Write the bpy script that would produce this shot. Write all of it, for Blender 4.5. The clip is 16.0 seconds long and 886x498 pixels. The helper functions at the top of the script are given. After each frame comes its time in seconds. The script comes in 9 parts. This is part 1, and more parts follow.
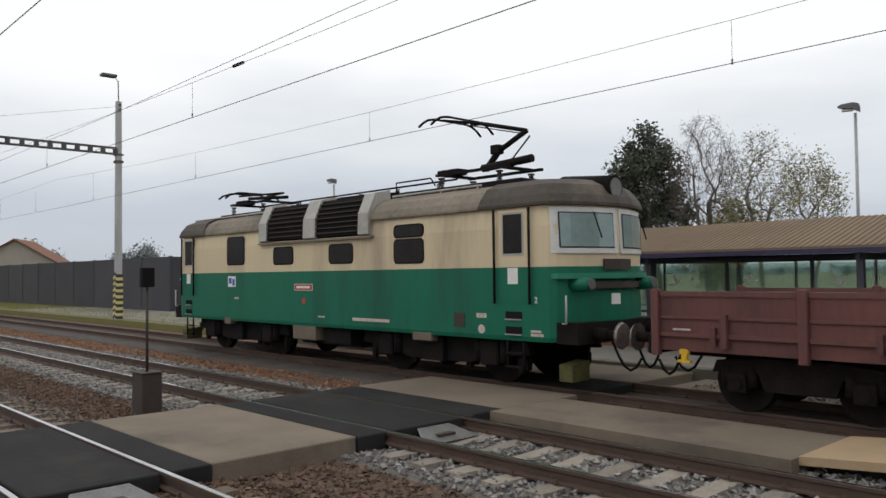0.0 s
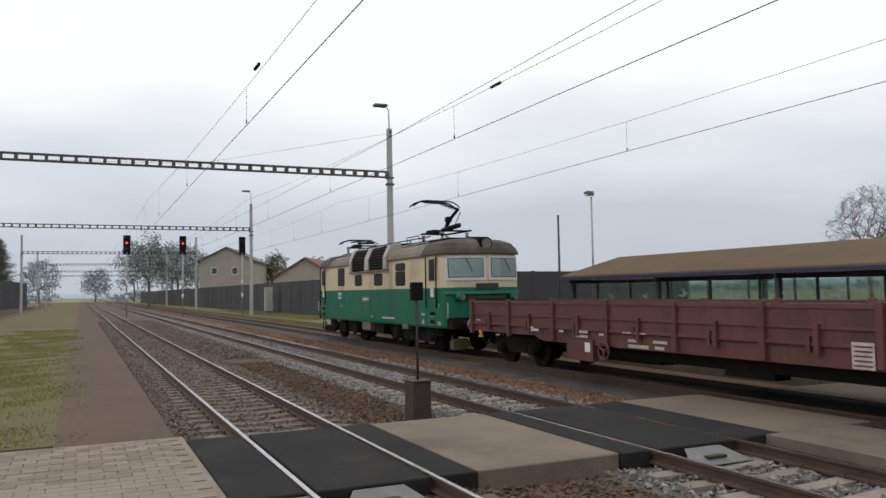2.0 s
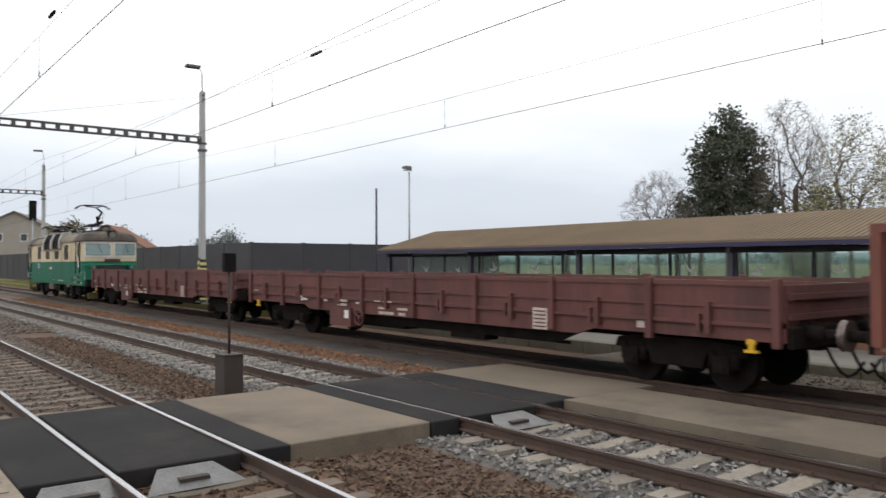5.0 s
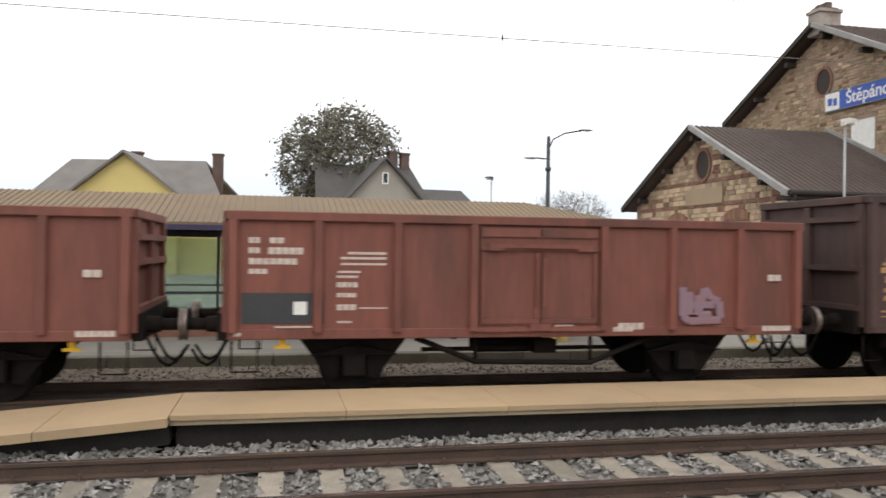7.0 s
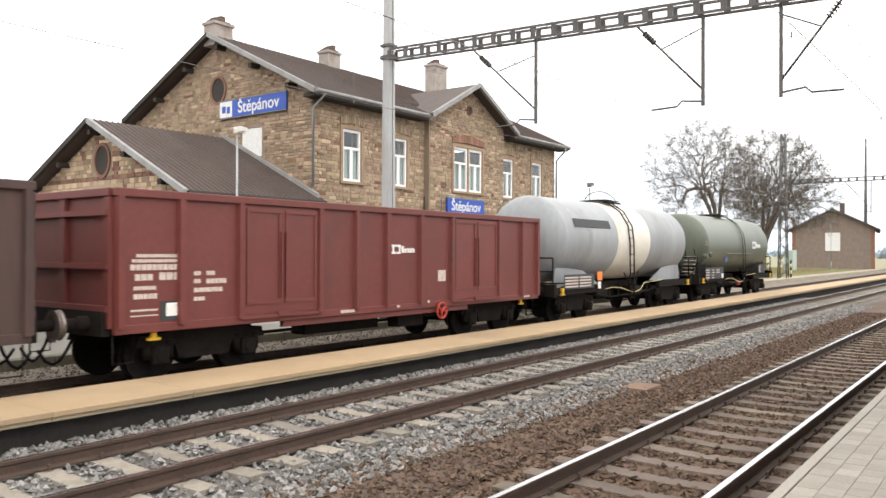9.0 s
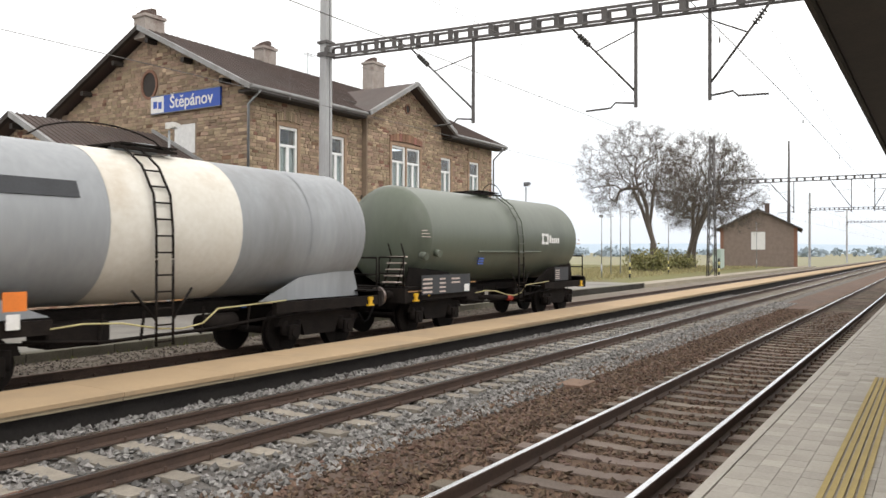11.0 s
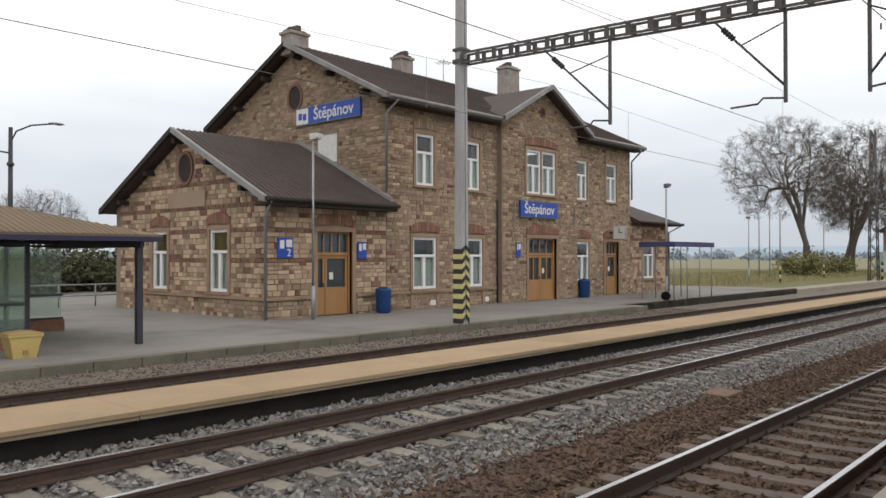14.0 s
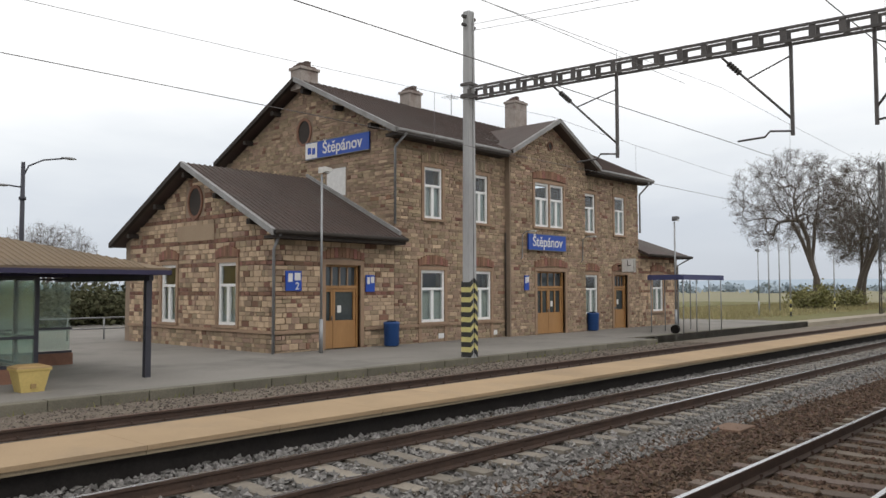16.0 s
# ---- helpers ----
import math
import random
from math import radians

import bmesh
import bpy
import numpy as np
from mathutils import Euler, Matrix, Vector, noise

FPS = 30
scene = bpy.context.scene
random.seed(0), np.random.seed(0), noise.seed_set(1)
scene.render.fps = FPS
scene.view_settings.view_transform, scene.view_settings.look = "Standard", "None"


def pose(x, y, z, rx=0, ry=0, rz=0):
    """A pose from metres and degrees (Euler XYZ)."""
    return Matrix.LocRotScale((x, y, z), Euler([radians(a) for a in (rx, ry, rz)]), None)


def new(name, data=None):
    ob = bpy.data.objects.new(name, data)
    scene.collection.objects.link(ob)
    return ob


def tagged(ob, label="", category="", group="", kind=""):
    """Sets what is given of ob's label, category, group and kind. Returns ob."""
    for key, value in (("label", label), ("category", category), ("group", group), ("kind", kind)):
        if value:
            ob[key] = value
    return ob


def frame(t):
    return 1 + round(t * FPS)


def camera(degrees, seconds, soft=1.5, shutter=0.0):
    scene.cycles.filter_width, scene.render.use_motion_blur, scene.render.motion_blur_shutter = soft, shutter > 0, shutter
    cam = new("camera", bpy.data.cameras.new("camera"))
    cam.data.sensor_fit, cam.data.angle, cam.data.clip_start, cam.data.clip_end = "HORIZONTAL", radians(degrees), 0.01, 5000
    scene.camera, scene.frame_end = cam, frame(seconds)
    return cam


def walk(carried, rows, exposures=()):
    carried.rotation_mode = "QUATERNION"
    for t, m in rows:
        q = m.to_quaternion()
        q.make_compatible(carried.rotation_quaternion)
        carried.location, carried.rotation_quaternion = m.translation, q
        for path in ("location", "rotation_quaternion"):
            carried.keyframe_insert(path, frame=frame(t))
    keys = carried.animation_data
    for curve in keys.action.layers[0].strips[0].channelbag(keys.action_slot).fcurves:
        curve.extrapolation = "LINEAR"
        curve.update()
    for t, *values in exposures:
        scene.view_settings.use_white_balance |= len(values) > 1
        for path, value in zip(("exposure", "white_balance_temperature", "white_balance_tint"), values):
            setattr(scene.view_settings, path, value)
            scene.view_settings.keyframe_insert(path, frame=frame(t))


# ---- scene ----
cam = camera(58.55, 16.0, soft=1.5, shutter=0.12)
EYE = (0.0, 0.0, 2.145)
PATH = [
    (0.0, 46.79, 91.84, 0.66),
    (0.5, 52.40, 91.98, 1.01),
    (1.0, 57.24, 92.66, 1.06),
    (1.5, 61.79, 93.20, 1.16),
    (2.0, 65.38, 93.06, 0.96),
    (2.5, 68.67, 92.94, 1.17),
    (3.0, 69.67, 92.46, 1.23),
    (3.2, 69.57, 92.60, 1.15),
    (5.3, 44.43, 90.63, 0.08),
    (5.5, 38.63, 90.53, -0.06),
    (5.6, 35.96, 90.57, -0.20),
    (6.0, 19.98, 91.04, -0.87),
    (6.5, 1.16, 90.44, -1.21),
    (6.9, -9.62, 89.66, 0.00),
    (7.0, -11.97, 90.04, -0.77),
    (7.5, -27.32, 89.70, -0.80),
    (7.9, -38.81, 89.26, -0.00),
    (8.0, -40.91, 89.81, -0.82),
    (8.4, -47.64, 89.65, -0.00),
    (8.5, -49.61, 89.96, -0.81),
    (9.0, -53.48, 90.28, -0.18),
    (9.5, -57.44, 90.82, 0.00),
    (9.7, -58.53, 90.74, -0.01),
    (11.8, -56.18, 89.17, -0.14),
    (12.0, -55.08, 89.01, -0.11),
    (12.3, -53.44, 88.95, -0.00),
    (12.5, -52.82, 89.12, -0.20),
    (12.9, -51.08, 89.39, -0.06),
    (13.0, -50.71, 89.50, -0.05),
    (13.2, -49.65, 89.79, -0.02),
    (13.5, -48.60, 90.20, 0.23),
    (14.0, -48.18, 90.51, 0.08),
    (14.5, -47.58, 91.74, 0.28),
    (15.0, -47.27, 92.78, 0.18),
    (15.5, -47.45, 92.99, 0.16),
    (16.0, -47.59, 92.91, 0.12),
]
walk(cam, [(t, pose(*EYE, tilt, lean, yaw)) for t, yaw, tilt, lean in PATH], [(0.0, -0.2, 6500, 10), (3.0, -0.2, 6500, 10), (5.5, 0.24, 6550, 10), (6.0, 0.26, 6580, 10), (6.5, 0.32, 6600, 10), (7.0, 0.52, 6700, 10), (7.5, 0.82, 6750, 10), (8.0, 1.14, 6750, 10), (8.5, 1.24, 6750, 10), (9.0, 1.14, 6750, 10), (9.5, 1.0, 6750, 10), (9.7, 0.97, 6750, 10), (11.8, 0.5, 6680, 10), (12.5, 0.42, 6640, 10), (13.5, 0.14, 6600, 10), (14.5, -0.03, 6580, 10), (16.0, -0.03, 6580, 10)])

# ---- sky and sun: a bright overcast day ----
world = bpy.data.worlds.new("overcast_sky")
scene.world = world
world.use_nodes = True
wn, wl = world.node_tree.nodes, world.node_tree.links
wn.clear()
w_out, w_bg = wn.new("ShaderNodeOutputWorld"), wn.new("ShaderNodeBackground")
w_sky = wn.new("ShaderNodeTexSky")
w_sky.sky_type, w_sky.sun_disc = "NISHITA", False
w_sky.sun_elevation, w_sky.sun_rotation = radians(48), radians(200)
w_co, w_sep, w_ramp = wn.new("ShaderNodeTexCoord"), wn.new("ShaderNodeSeparateXYZ"), wn.new("ShaderNodeValToRGB")
w_noise, w_mul, w_mix, w_add = wn.new("ShaderNodeTexNoise"), wn.new("ShaderNodeMath"), wn.new("ShaderNodeMix"), wn.new("ShaderNodeMath")
w_map = wn.new("ShaderNodeMapping")
w_map.inputs["Scale"].default_value = (1.0, 1.0, 4.0)
w_noise.inputs["Scale"].default_value, w_noise.inputs["Detail"].default_value = 2.2, 5
wl.new(w_co.outputs["Generated"], w_sep.inputs[0])
wl.new(w_co.outputs["Generated"], w_map.inputs[0])
wl.new(w_map.outputs[0], w_noise.inputs["Vector"])
w_mul.operation, w_add.operation = "MULTIPLY_ADD", "ADD"
w_mul.inputs[1].default_value, w_mul.inputs[2].default_value = 0.22, -0.11
wl.new(w_noise.outputs["Fac"], w_mul.inputs[0])
wl.new(w_mul.outputs[0], w_add.inputs[0])
wl.new(w_sep.outputs["Z"], w_add.inputs[1])
for i, (at, col) in enumerate([(0.0, (0.60, 0.65, 0.73)), (0.08, (0.68, 0.73, 0.81)), (0.16, (0.92, 0.96, 1.0)), (0.25, (1.22, 1.23, 1.24)), (1.0, (1.28, 1.28, 1.28))]):
    e = w_ramp.color_ramp.elements[i] if i < 2 else w_ramp.color_ramp.elements.new(at)
    e.position, e.color = at, (*col, 1)
wl.new(w_add.outputs[0], w_ramp.inputs[0])
w_dim = wn.new("ShaderNodeMix")
w_dim.data_type = w_mix.data_type = "RGBA"
w_dim.blend_type = "MULTIPLY"
w_dim.inputs[0].default_value = 1.0
w_dim.inputs[7].default_value = (0.1, 0.1, 0.1, 1)
wl.new(w_sky.outputs[0], w_dim.inputs[6])
w_mix.inputs[0].default_value = 0.92
wl.new(w_dim.outputs[2], w_mix.inputs[6])
wl.new(w_ramp.outputs[0], w_mix.inputs[7])
wl.new(w_mix.outputs[2], w_bg.inputs[0])
w_bg.inputs[1].default_value = 1.0
wl.new(w_bg.outputs[0], w_out.inputs[0])
sun = new("sun", bpy.data.lights.new("sun", "SUN"))
sun.data.energy, sun.data.angle, sun.data.color = 0.4, radians(25), (1.0, 0.97, 0.93)
sun.matrix_world = pose(0, 0, 60, 42, 0, -20)


# ---- materials ----
def mat(name, c1, c2=None, rough=0.8, metal=0.0, s1=1.5, s2=25.0, bump=0.15, rnd=0.0, island=False, stain=None, spec=0.4, hard=0.5, coat=0.0, bumpscale=None, stretch=(1, 1, 1)):
    """Two colours mixed by coarse and fine noise, a stain colour over them, bump, and a value that varies from piece to piece."""
    m = bpy.data.materials.new(name)
    m.use_nodes = True
    n, l = m.node_tree.nodes, m.node_tree.links
    b = n["Principled BSDF"]
    b.inputs["Roughness"].default_value, b.inputs["Metallic"].default_value = rough, metal
    b.inputs["Specular IOR Level"].default_value, b.inputs["Coat Weight"].default_value = spec, coat
    co, mp = n.new("ShaderNodeTexCoord"), n.new("ShaderNodeMapping")
    mp.inputs["Scale"].default_value = stretch
    l.new(co.outputs["Object"], mp.inputs[0])
    if rnd:
        src = n.new("ShaderNodeNewGeometry").outputs["Random Per Island"] if island else n.new("ShaderNodeObjectInfo").outputs["Random"]
        sh = n.new("ShaderNodeVectorMath")
        sh.operation = "SCALE"
        sh.inputs[0].default_value = (37.0, 17.0, 23.0)
        l.new(src, sh.inputs["Scale"])
        l.new(sh.outputs[0], mp.inputs["Location"])
    c2 = c2 or tuple(v * 0.7 for v in c1)
    na, nb = n.new("ShaderNodeTexNoise"), n.new("ShaderNodeTexNoise")
    na.inputs["Scale"].default_value, nb.inputs["Scale"].default_value = s1, s2
    na.inputs["Detail"].default_value, nb.inputs["Detail"].default_value = 6, 4
    for q in (na, nb):
        l.new(mp.outputs[0], q.inputs["Vector"])
    av = n.new("ShaderNodeMix")
    av.inputs[0].default_value = 0.45
    l.new(na.outputs["Fac"], av.inputs[2])
    l.new(nb.outputs["Fac"], av.inputs[3])
    mr = n.new("ShaderNodeMapRange")
    mr.inputs["From Min"].default_value, mr.inputs["From Max"].default_value = 0.5 - hard * 0.3, 0.5 + hard * 0.3
    l.new(av.outputs[0], mr.inputs[0])
    mx = n.new("ShaderNodeMix")
    mx.data_type = "RGBA"
    mx.inputs[6].default_value, mx.inputs[7].default_value = (*c1, 1), (*c2, 1)
    l.new(mr.outputs[0], mx.inputs[0])
    col = mx.outputs[2]
    if stain:
        ns, ms, mm = n.new("ShaderNodeTexNoise"), n.new("ShaderNodeMapRange"), n.new("ShaderNodeMix")
        ns.inputs["Scale"].default_value, ns.inputs["Detail"].default_value, ns.inputs["Roughness"].default_value = s1 * 0.6, 9, 0.65
        l.new(mp.outputs[0], ns.inputs["Vector"])
        ms.inputs["From Min"].default_value, ms.inputs["From Max"].default_value, ms.inputs["To Max"].default_value = 0.52, 0.68, 0.8
        l.new(ns.outputs["Fac"], ms.inputs[0])
        mm.data_type = "RGBA"
        mm.inputs[7].default_value = (*stain, 1)
        l.new(ms.outputs[0], mm.inputs[0])
        l.new(col, mm.inputs[6])
        col = mm.outputs[2]
    if rnd:
        hs, rv = n.new("ShaderNodeHueSaturation"), n.new("ShaderNodeMapRange")
        rv.inputs["To Min"].default_value, rv.inputs["To Max"].default_value = 1 - rnd, 1 + rnd
        l.new(src, rv.inputs[0])
        l.new(rv.outputs[0], hs.inputs["Value"])
        if rnd >= 0.25:
            fr, hv = n.new("ShaderNodeMath"), n.new("ShaderNodeMapRange")
            fr.operation, fr.inputs[1].default_value = "PINGPONG", 0.037
            l.new(src, fr.inputs[0])
            hv.inputs["From Max"].default_value, hv.inputs["To Min"].default_value, hv.inputs["To Max"].default_value = 0.037, 0.482, 0.518
            l.new(fr.outputs[0], hv.inputs[0])
            l.new(hv.outputs[0], hs.inputs["Hue"])
        l.new(col, hs.inputs["Color"])
        col = hs.outputs[0]
    l.new(col, b.inputs["Base Color"])
    if bump:
        bp, nn = n.new("ShaderNodeBump"), n.new("ShaderNodeTexNoise")
        nn.inputs["Scale"].default_value, nn.inputs["Detail"].default_value = bumpscale or s2 * 2, 5
        l.new(mp.outputs[0], nn.inputs["Vector"])
        bp.inputs["Strength"].default_value, bp.inputs["Distance"].default_value = bump, 0.02
        l.new(nn.outputs["Fac"], bp.inputs["Height"])
        l.new(bp.outputs[0], b.inputs["Normal"])
    return m


def glass(name, tint, rough=0.03, clear=1.0):
    m = bpy.data.materials.new(name)
    m.use_nodes = True
    b = m.node_tree.nodes["Principled BSDF"]
    b.inputs["Base Color"].default_value = (*tint, 1)
    b.inputs["Transmission Weight"].default_value, b.inputs["Roughness"].default_value, b.inputs["IOR"].default_value = clear, rough, 1.45
    return m


def glow(name, col, power):
    m = bpy.data.materials.new(name)
    m.use_nodes = True
    b = m.node_tree.nodes["Principled BSDF"]
    b.inputs["Base Color"].default_value = b.inputs["Emission Color"].default_value = (*col, 1)
    b.inputs["Emission Strength"].default_value = power
    return m


M = {
    "soil": mat("brown_soil", (0.085, 0.053, 0.038), (0.125, 0.078, 0.055), 0.95, s1=0.5, s2=14, bump=0.6, stain=(0.075, 0.055, 0.043)),
    "grass": mat("grass", (0.120, 0.125, 0.036), (0.150, 0.130, 0.050), 0.95, s1=0.5, s2=9, bump=0.8, stain=(0.125, 0.098, 0.056)),
    "field": mat("dry_field", (0.24, 0.21, 0.135), (0.19, 0.19, 0.11), 0.95, s1=0.05, s2=1.5, bump=0.3),
    "verge_soil": mat("trodden_brown_dirt", (0.125, 0.080, 0.054), (0.085, 0.060, 0.043), 0.95, s1=0.35, s2=14, bump=0.7, stain=(0.080, 0.066, 0.042)),
    "verge_grass": mat("mossy_grass_on_dirt", (0.105, 0.108, 0.034), (0.120, 0.092, 0.050), 0.95, s1=0.28, s2=7, bump=0.8, hard=0.6, stain=(0.105, 0.076, 0.052)),
    "leaf_dull": mat("dull_brown_green_leaves", (0.13, 0.125, 0.098), (0.17, 0.155, 0.12), 0.85, s1=1, s2=10, bump=0, rnd=0.35, island=True),
    "sooty_brick": mat("sooty_chimney_brick", (0.13, 0.085, 0.07), (0.085, 0.062, 0.055), 0.9, s1=2, s2=18, bump=0.3),
    "sand": mat("pale_sandy_gravel", (0.33, 0.285, 0.225), (0.24, 0.21, 0.165), 0.95, s1=0.5, s2=18, bump=0.4),
    "pale_paving": mat("pale_platform_concrete", (0.385, 0.352, 0.305), (0.30, 0.273, 0.235), 0.92, s1=0.6, s2=35, bump=0.2, stain=(0.25, 0.225, 0.19), rnd=0.09),
    "pale_paving_isl": mat("pale_platform_blocks", (0.385, 0.352, 0.305), (0.30, 0.273, 0.235), 0.92, s1=0.6, s2=35, bump=0.2, stain=(0.25, 0.225, 0.19), rnd=0.09, island=True),
    "dirt": mat("grey_brown_dirt", (0.175, 0.145, 0.112), (0.115, 0.095, 0.075), 0.95, s1=0.6, s2=18, bump=0.6),
    "ballast": mat("ballast_bed", (0.15, 0.138, 0.126), (0.085, 0.075, 0.067), 0.95, s1=2, s2=22, bump=1.0),
    "ballast_rust": mat("rusty_ballast_bed", (0.152, 0.092, 0.056), (0.096, 0.060, 0.040), 0.95, s1=0.8, s2=20, bump=1.0),
    "ballast_dark": mat("oily_ballast_bed", (0.045, 0.038, 0.034), (0.08, 0.066, 0.055), 0.95, s1=1, s2=20, bump=1.0),
    "stone_grey": mat("grey_ballast_stone", (0.262, 0.250, 0.236), (0.138, 0.130, 0.122), 0.9, s1=20, s2=90, bump=0.3, rnd=0.5, island=True),
    "stone_brown": mat("rusty_ballast_stone", (0.134, 0.086, 0.058), (0.078, 0.052, 0.038), 0.95, s1=20, s2=90, bump=0.3, rnd=0.5, island=True),
    "stone_rust": mat("rust_red_stone", (0.26, 0.13, 0.07), (0.17, 0.085, 0.05), 0.95, s1=20, s2=90, bump=0.3, rnd=0.45, island=True),
    "stone_mix": mat("grey_brown_ballast_stone", (0.185, 0.155, 0.130), (0.100, 0.080, 0.066), 0.95, s1=20, s2=90, bump=0.3, rnd=0.45, island=True),
    "sleeper": mat("concrete_sleeper", (0.26, 0.228, 0.186), (0.172, 0.150, 0.122), 0.9, s1=5, s2=40, bump=0.3, rnd=0.22),
    "sleeper_old": mat("dusty_sleeper", (0.185, 0.148, 0.116), (0.110, 0.084, 0.066), 0.9, s1=3, s2=40, bump=0.3, rnd=0.25),
    "rail": mat("rusty_rail_side", (0.088, 0.054, 0.039), (0.050, 0.033, 0.026), 0.75, 0.1, s1=2, s2=40, bump=0.15),
    "rail_top": mat("polished_rail_head", (0.55, 0.55, 0.56), (0.42, 0.42, 0.43), 0.22, 1.0, s1=0.5, s2=30, bump=0.02, stretch=(0.05, 1, 1)),
    "rail_rusty": mat("rusty_rail_head", (0.16, 0.085, 0.055), (0.10, 0.06, 0.042), 0.6, 0.4, s1=1, s2=30, bump=0.05, stretch=(0.1, 1, 1)),
    "asphalt": mat("worn_asphalt", (0.055, 0.053, 0.052), (0.085, 0.08, 0.077), 0.85, s1=1.2, s2=60, bump=0.3, stain=(0.10, 0.095, 0.088)),
    "rubber": mat("black_crossing_panel", (0.017, 0.016, 0.017), (0.030, 0.028, 0.027), 0.85, s1=0.9, s2=70, bump=0.35, stain=(0.044, 0.041, 0.037), spec=0.15),
    "concrete": mat("worn_concrete", (0.200, 0.160, 0.118), (0.130, 0.105, 0.080), 0.9, s1=0.8, s2=40, bump=0.35, stain=(0.085, 0.070, 0.056), rnd=0.08),
    "slab": mat("ochre_platform_slab", (0.40, 0.285, 0.17), (0.33, 0.235, 0.14), 0.9, s1=0.8, s2=45, bump=0.15, rnd=0.06, stain=(0.29, 0.215, 0.14)),
    "edge": mat("concrete_slab_edge", (0.33, 0.26, 0.17), (0.21, 0.17, 0.12), 0.9, s1=2, s2=40, bump=0.3),
    # concrete blackened to stand for the shade below the island platform
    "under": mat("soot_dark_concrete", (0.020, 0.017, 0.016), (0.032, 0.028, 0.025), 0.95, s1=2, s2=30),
    "kerb": mat("mossy_kerb", (0.185, 0.168, 0.130), (0.115, 0.106, 0.080), 0.95, s1=1.5, s2=30, bump=0.4, rnd=0.14),
    "paving": mat("platform_paving", (0.245, 0.228, 0.205), (0.185, 0.172, 0.155), 0.92, s1=0.4, s2=30, bump=0.2, stain=(0.125, 0.116, 0.105)),
    "paver": mat("concrete_paver", (0.255, 0.212, 0.163), (0.185, 0.152, 0.118), 0.92, s1=2, s2=40, bump=0.2, rnd=0.2),
    "tactile": mat("ochre_tactile_strip", (0.36, 0.27, 0.10), (0.28, 0.21, 0.085), 0.9, s1=4, s2=40),
    "cream": mat("faded_cream_paint", (0.61, 0.50, 0.33), (0.54, 0.44, 0.29), 0.6, s1=0.9, s2=9, bump=0.03, stain=(0.30, 0.24, 0.17), hard=0.9, spec=0.4, stretch=(1, 1, 0.16)),
    "green": mat("railway_green_paint", (0.004, 0.135, 0.077), (0.004, 0.105, 0.060), 0.5, s1=0.9, s2=8, bump=0.03, stain=(0.010, 0.062, 0.040), hard=0.9, spec=0.3, stretch=(1, 1, 0.18)),
    "loco_roof": mat("sooty_roof_paint", (0.26, 0.22, 0.168), (0.10, 0.083, 0.066), 0.75, s1=0.55, s2=7, bump=0.1, stain=(0.020, 0.017, 0.015), hard=0.8),
    "light_grey": mat("light_grey_paint", (0.42, 0.41, 0.38), (0.32, 0.31, 0.28), 0.55, s1=1.5, s2=15, bump=0.05, stain=(0.2, 0.17, 0.14)),
    "black": mat("soot_black", (0.007, 0.006, 0.006), (0.014, 0.012, 0.011), 0.8, s1=3, s2=30, bump=0.15, spec=0.12),
    "chassis": mat("brown_black_chassis", (0.008, 0.0065, 0.006), (0.018, 0.014, 0.012), 0.85, s1=3, s2=30, bump=0.2, rnd=0.15, spec=0.1),
    "steel": mat("grey_steel", (0.22, 0.22, 0.22), (0.13, 0.125, 0.12), 0.45, 0.7, s1=4, s2=40, bump=0.05),
    "bufsteel": mat("worn_buffer_steel", (0.34, 0.30, 0.28), (0.14, 0.10, 0.085), 0.4, 0.7, s1=4, s2=20, bump=0.05),
    "frame_white": mat("white_metal_frame", (0.62, 0.62, 0.60), (0.50, 0.50, 0.48), 0.45, s1=3, s2=20, bump=0.03),
    "white": mat("white_paint", (0.75, 0.74, 0.72), (0.62, 0.61, 0.59), 0.6, s1=6, s2=40, bump=0.03),
    "ink": mat("worn_white_lettering", (0.60, 0.53, 0.48), (0.40, 0.31, 0.27), 0.7, s1=12, s2=60, bump=0),
    "ink_ochre": mat("ochre_lettering", (0.45, 0.25, 0.10), (0.26, 0.15, 0.085), 0.7, s1=8, s2=50, bump=0),
    "chalk": mat("white_spray_paint", (0.68, 0.66, 0.64), (0.48, 0.45, 0.43), 0.7, s1=5, s2=40, bump=0),
    "violet": mat("faded_violet_spray", (0.20, 0.16, 0.22), (0.26, 0.13, 0.13), 0.8, s1=4, s2=40, bump=0),
    "red_brown": mat("oxide_red_paint", (0.205, 0.070, 0.050), (0.130, 0.047, 0.035), 0.65, s1=1.1, s2=10, bump=0.08, stain=(0.072, 0.034, 0.028), rnd=0.06, stretch=(1, 1, 0.22)),
    "red_brown_low": mat("dusty_maroon_paint", (0.140, 0.052, 0.045), (0.090, 0.036, 0.032), 0.7, s1=1.2, s2=10, bump=0.1, stain=(0.060, 0.030, 0.027), rnd=0.06, stretch=(1, 1, 0.22)),
    "red_fresh": mat("fresh_maroon_paint", (0.150, 0.036, 0.030), (0.12, 0.030, 0.026), 0.5, s1=0.8, s2=9, bump=0.04, stain=(0.09, 0.03, 0.026), rnd=0.05),
    "dark_brown": mat("sooty_brown_paint", (0.078, 0.042, 0.036), (0.048, 0.029, 0.027), 0.7, s1=1.1, s2=9, bump=0.1, stain=(0.034, 0.022, 0.020), rnd=0.06, stretch=(1, 1, 0.2)),
    "inside": mat("rusty_wagon_inside", (0.09, 0.05, 0.038), (0.05, 0.032, 0.026), 0.9, s1=2, s2=20),
    "yellow": mat("yellow_paint", (0.70, 0.42, 0.02), (0.55, 0.32, 0.02), 0.5, s1=4, s2=30, bump=0.03),
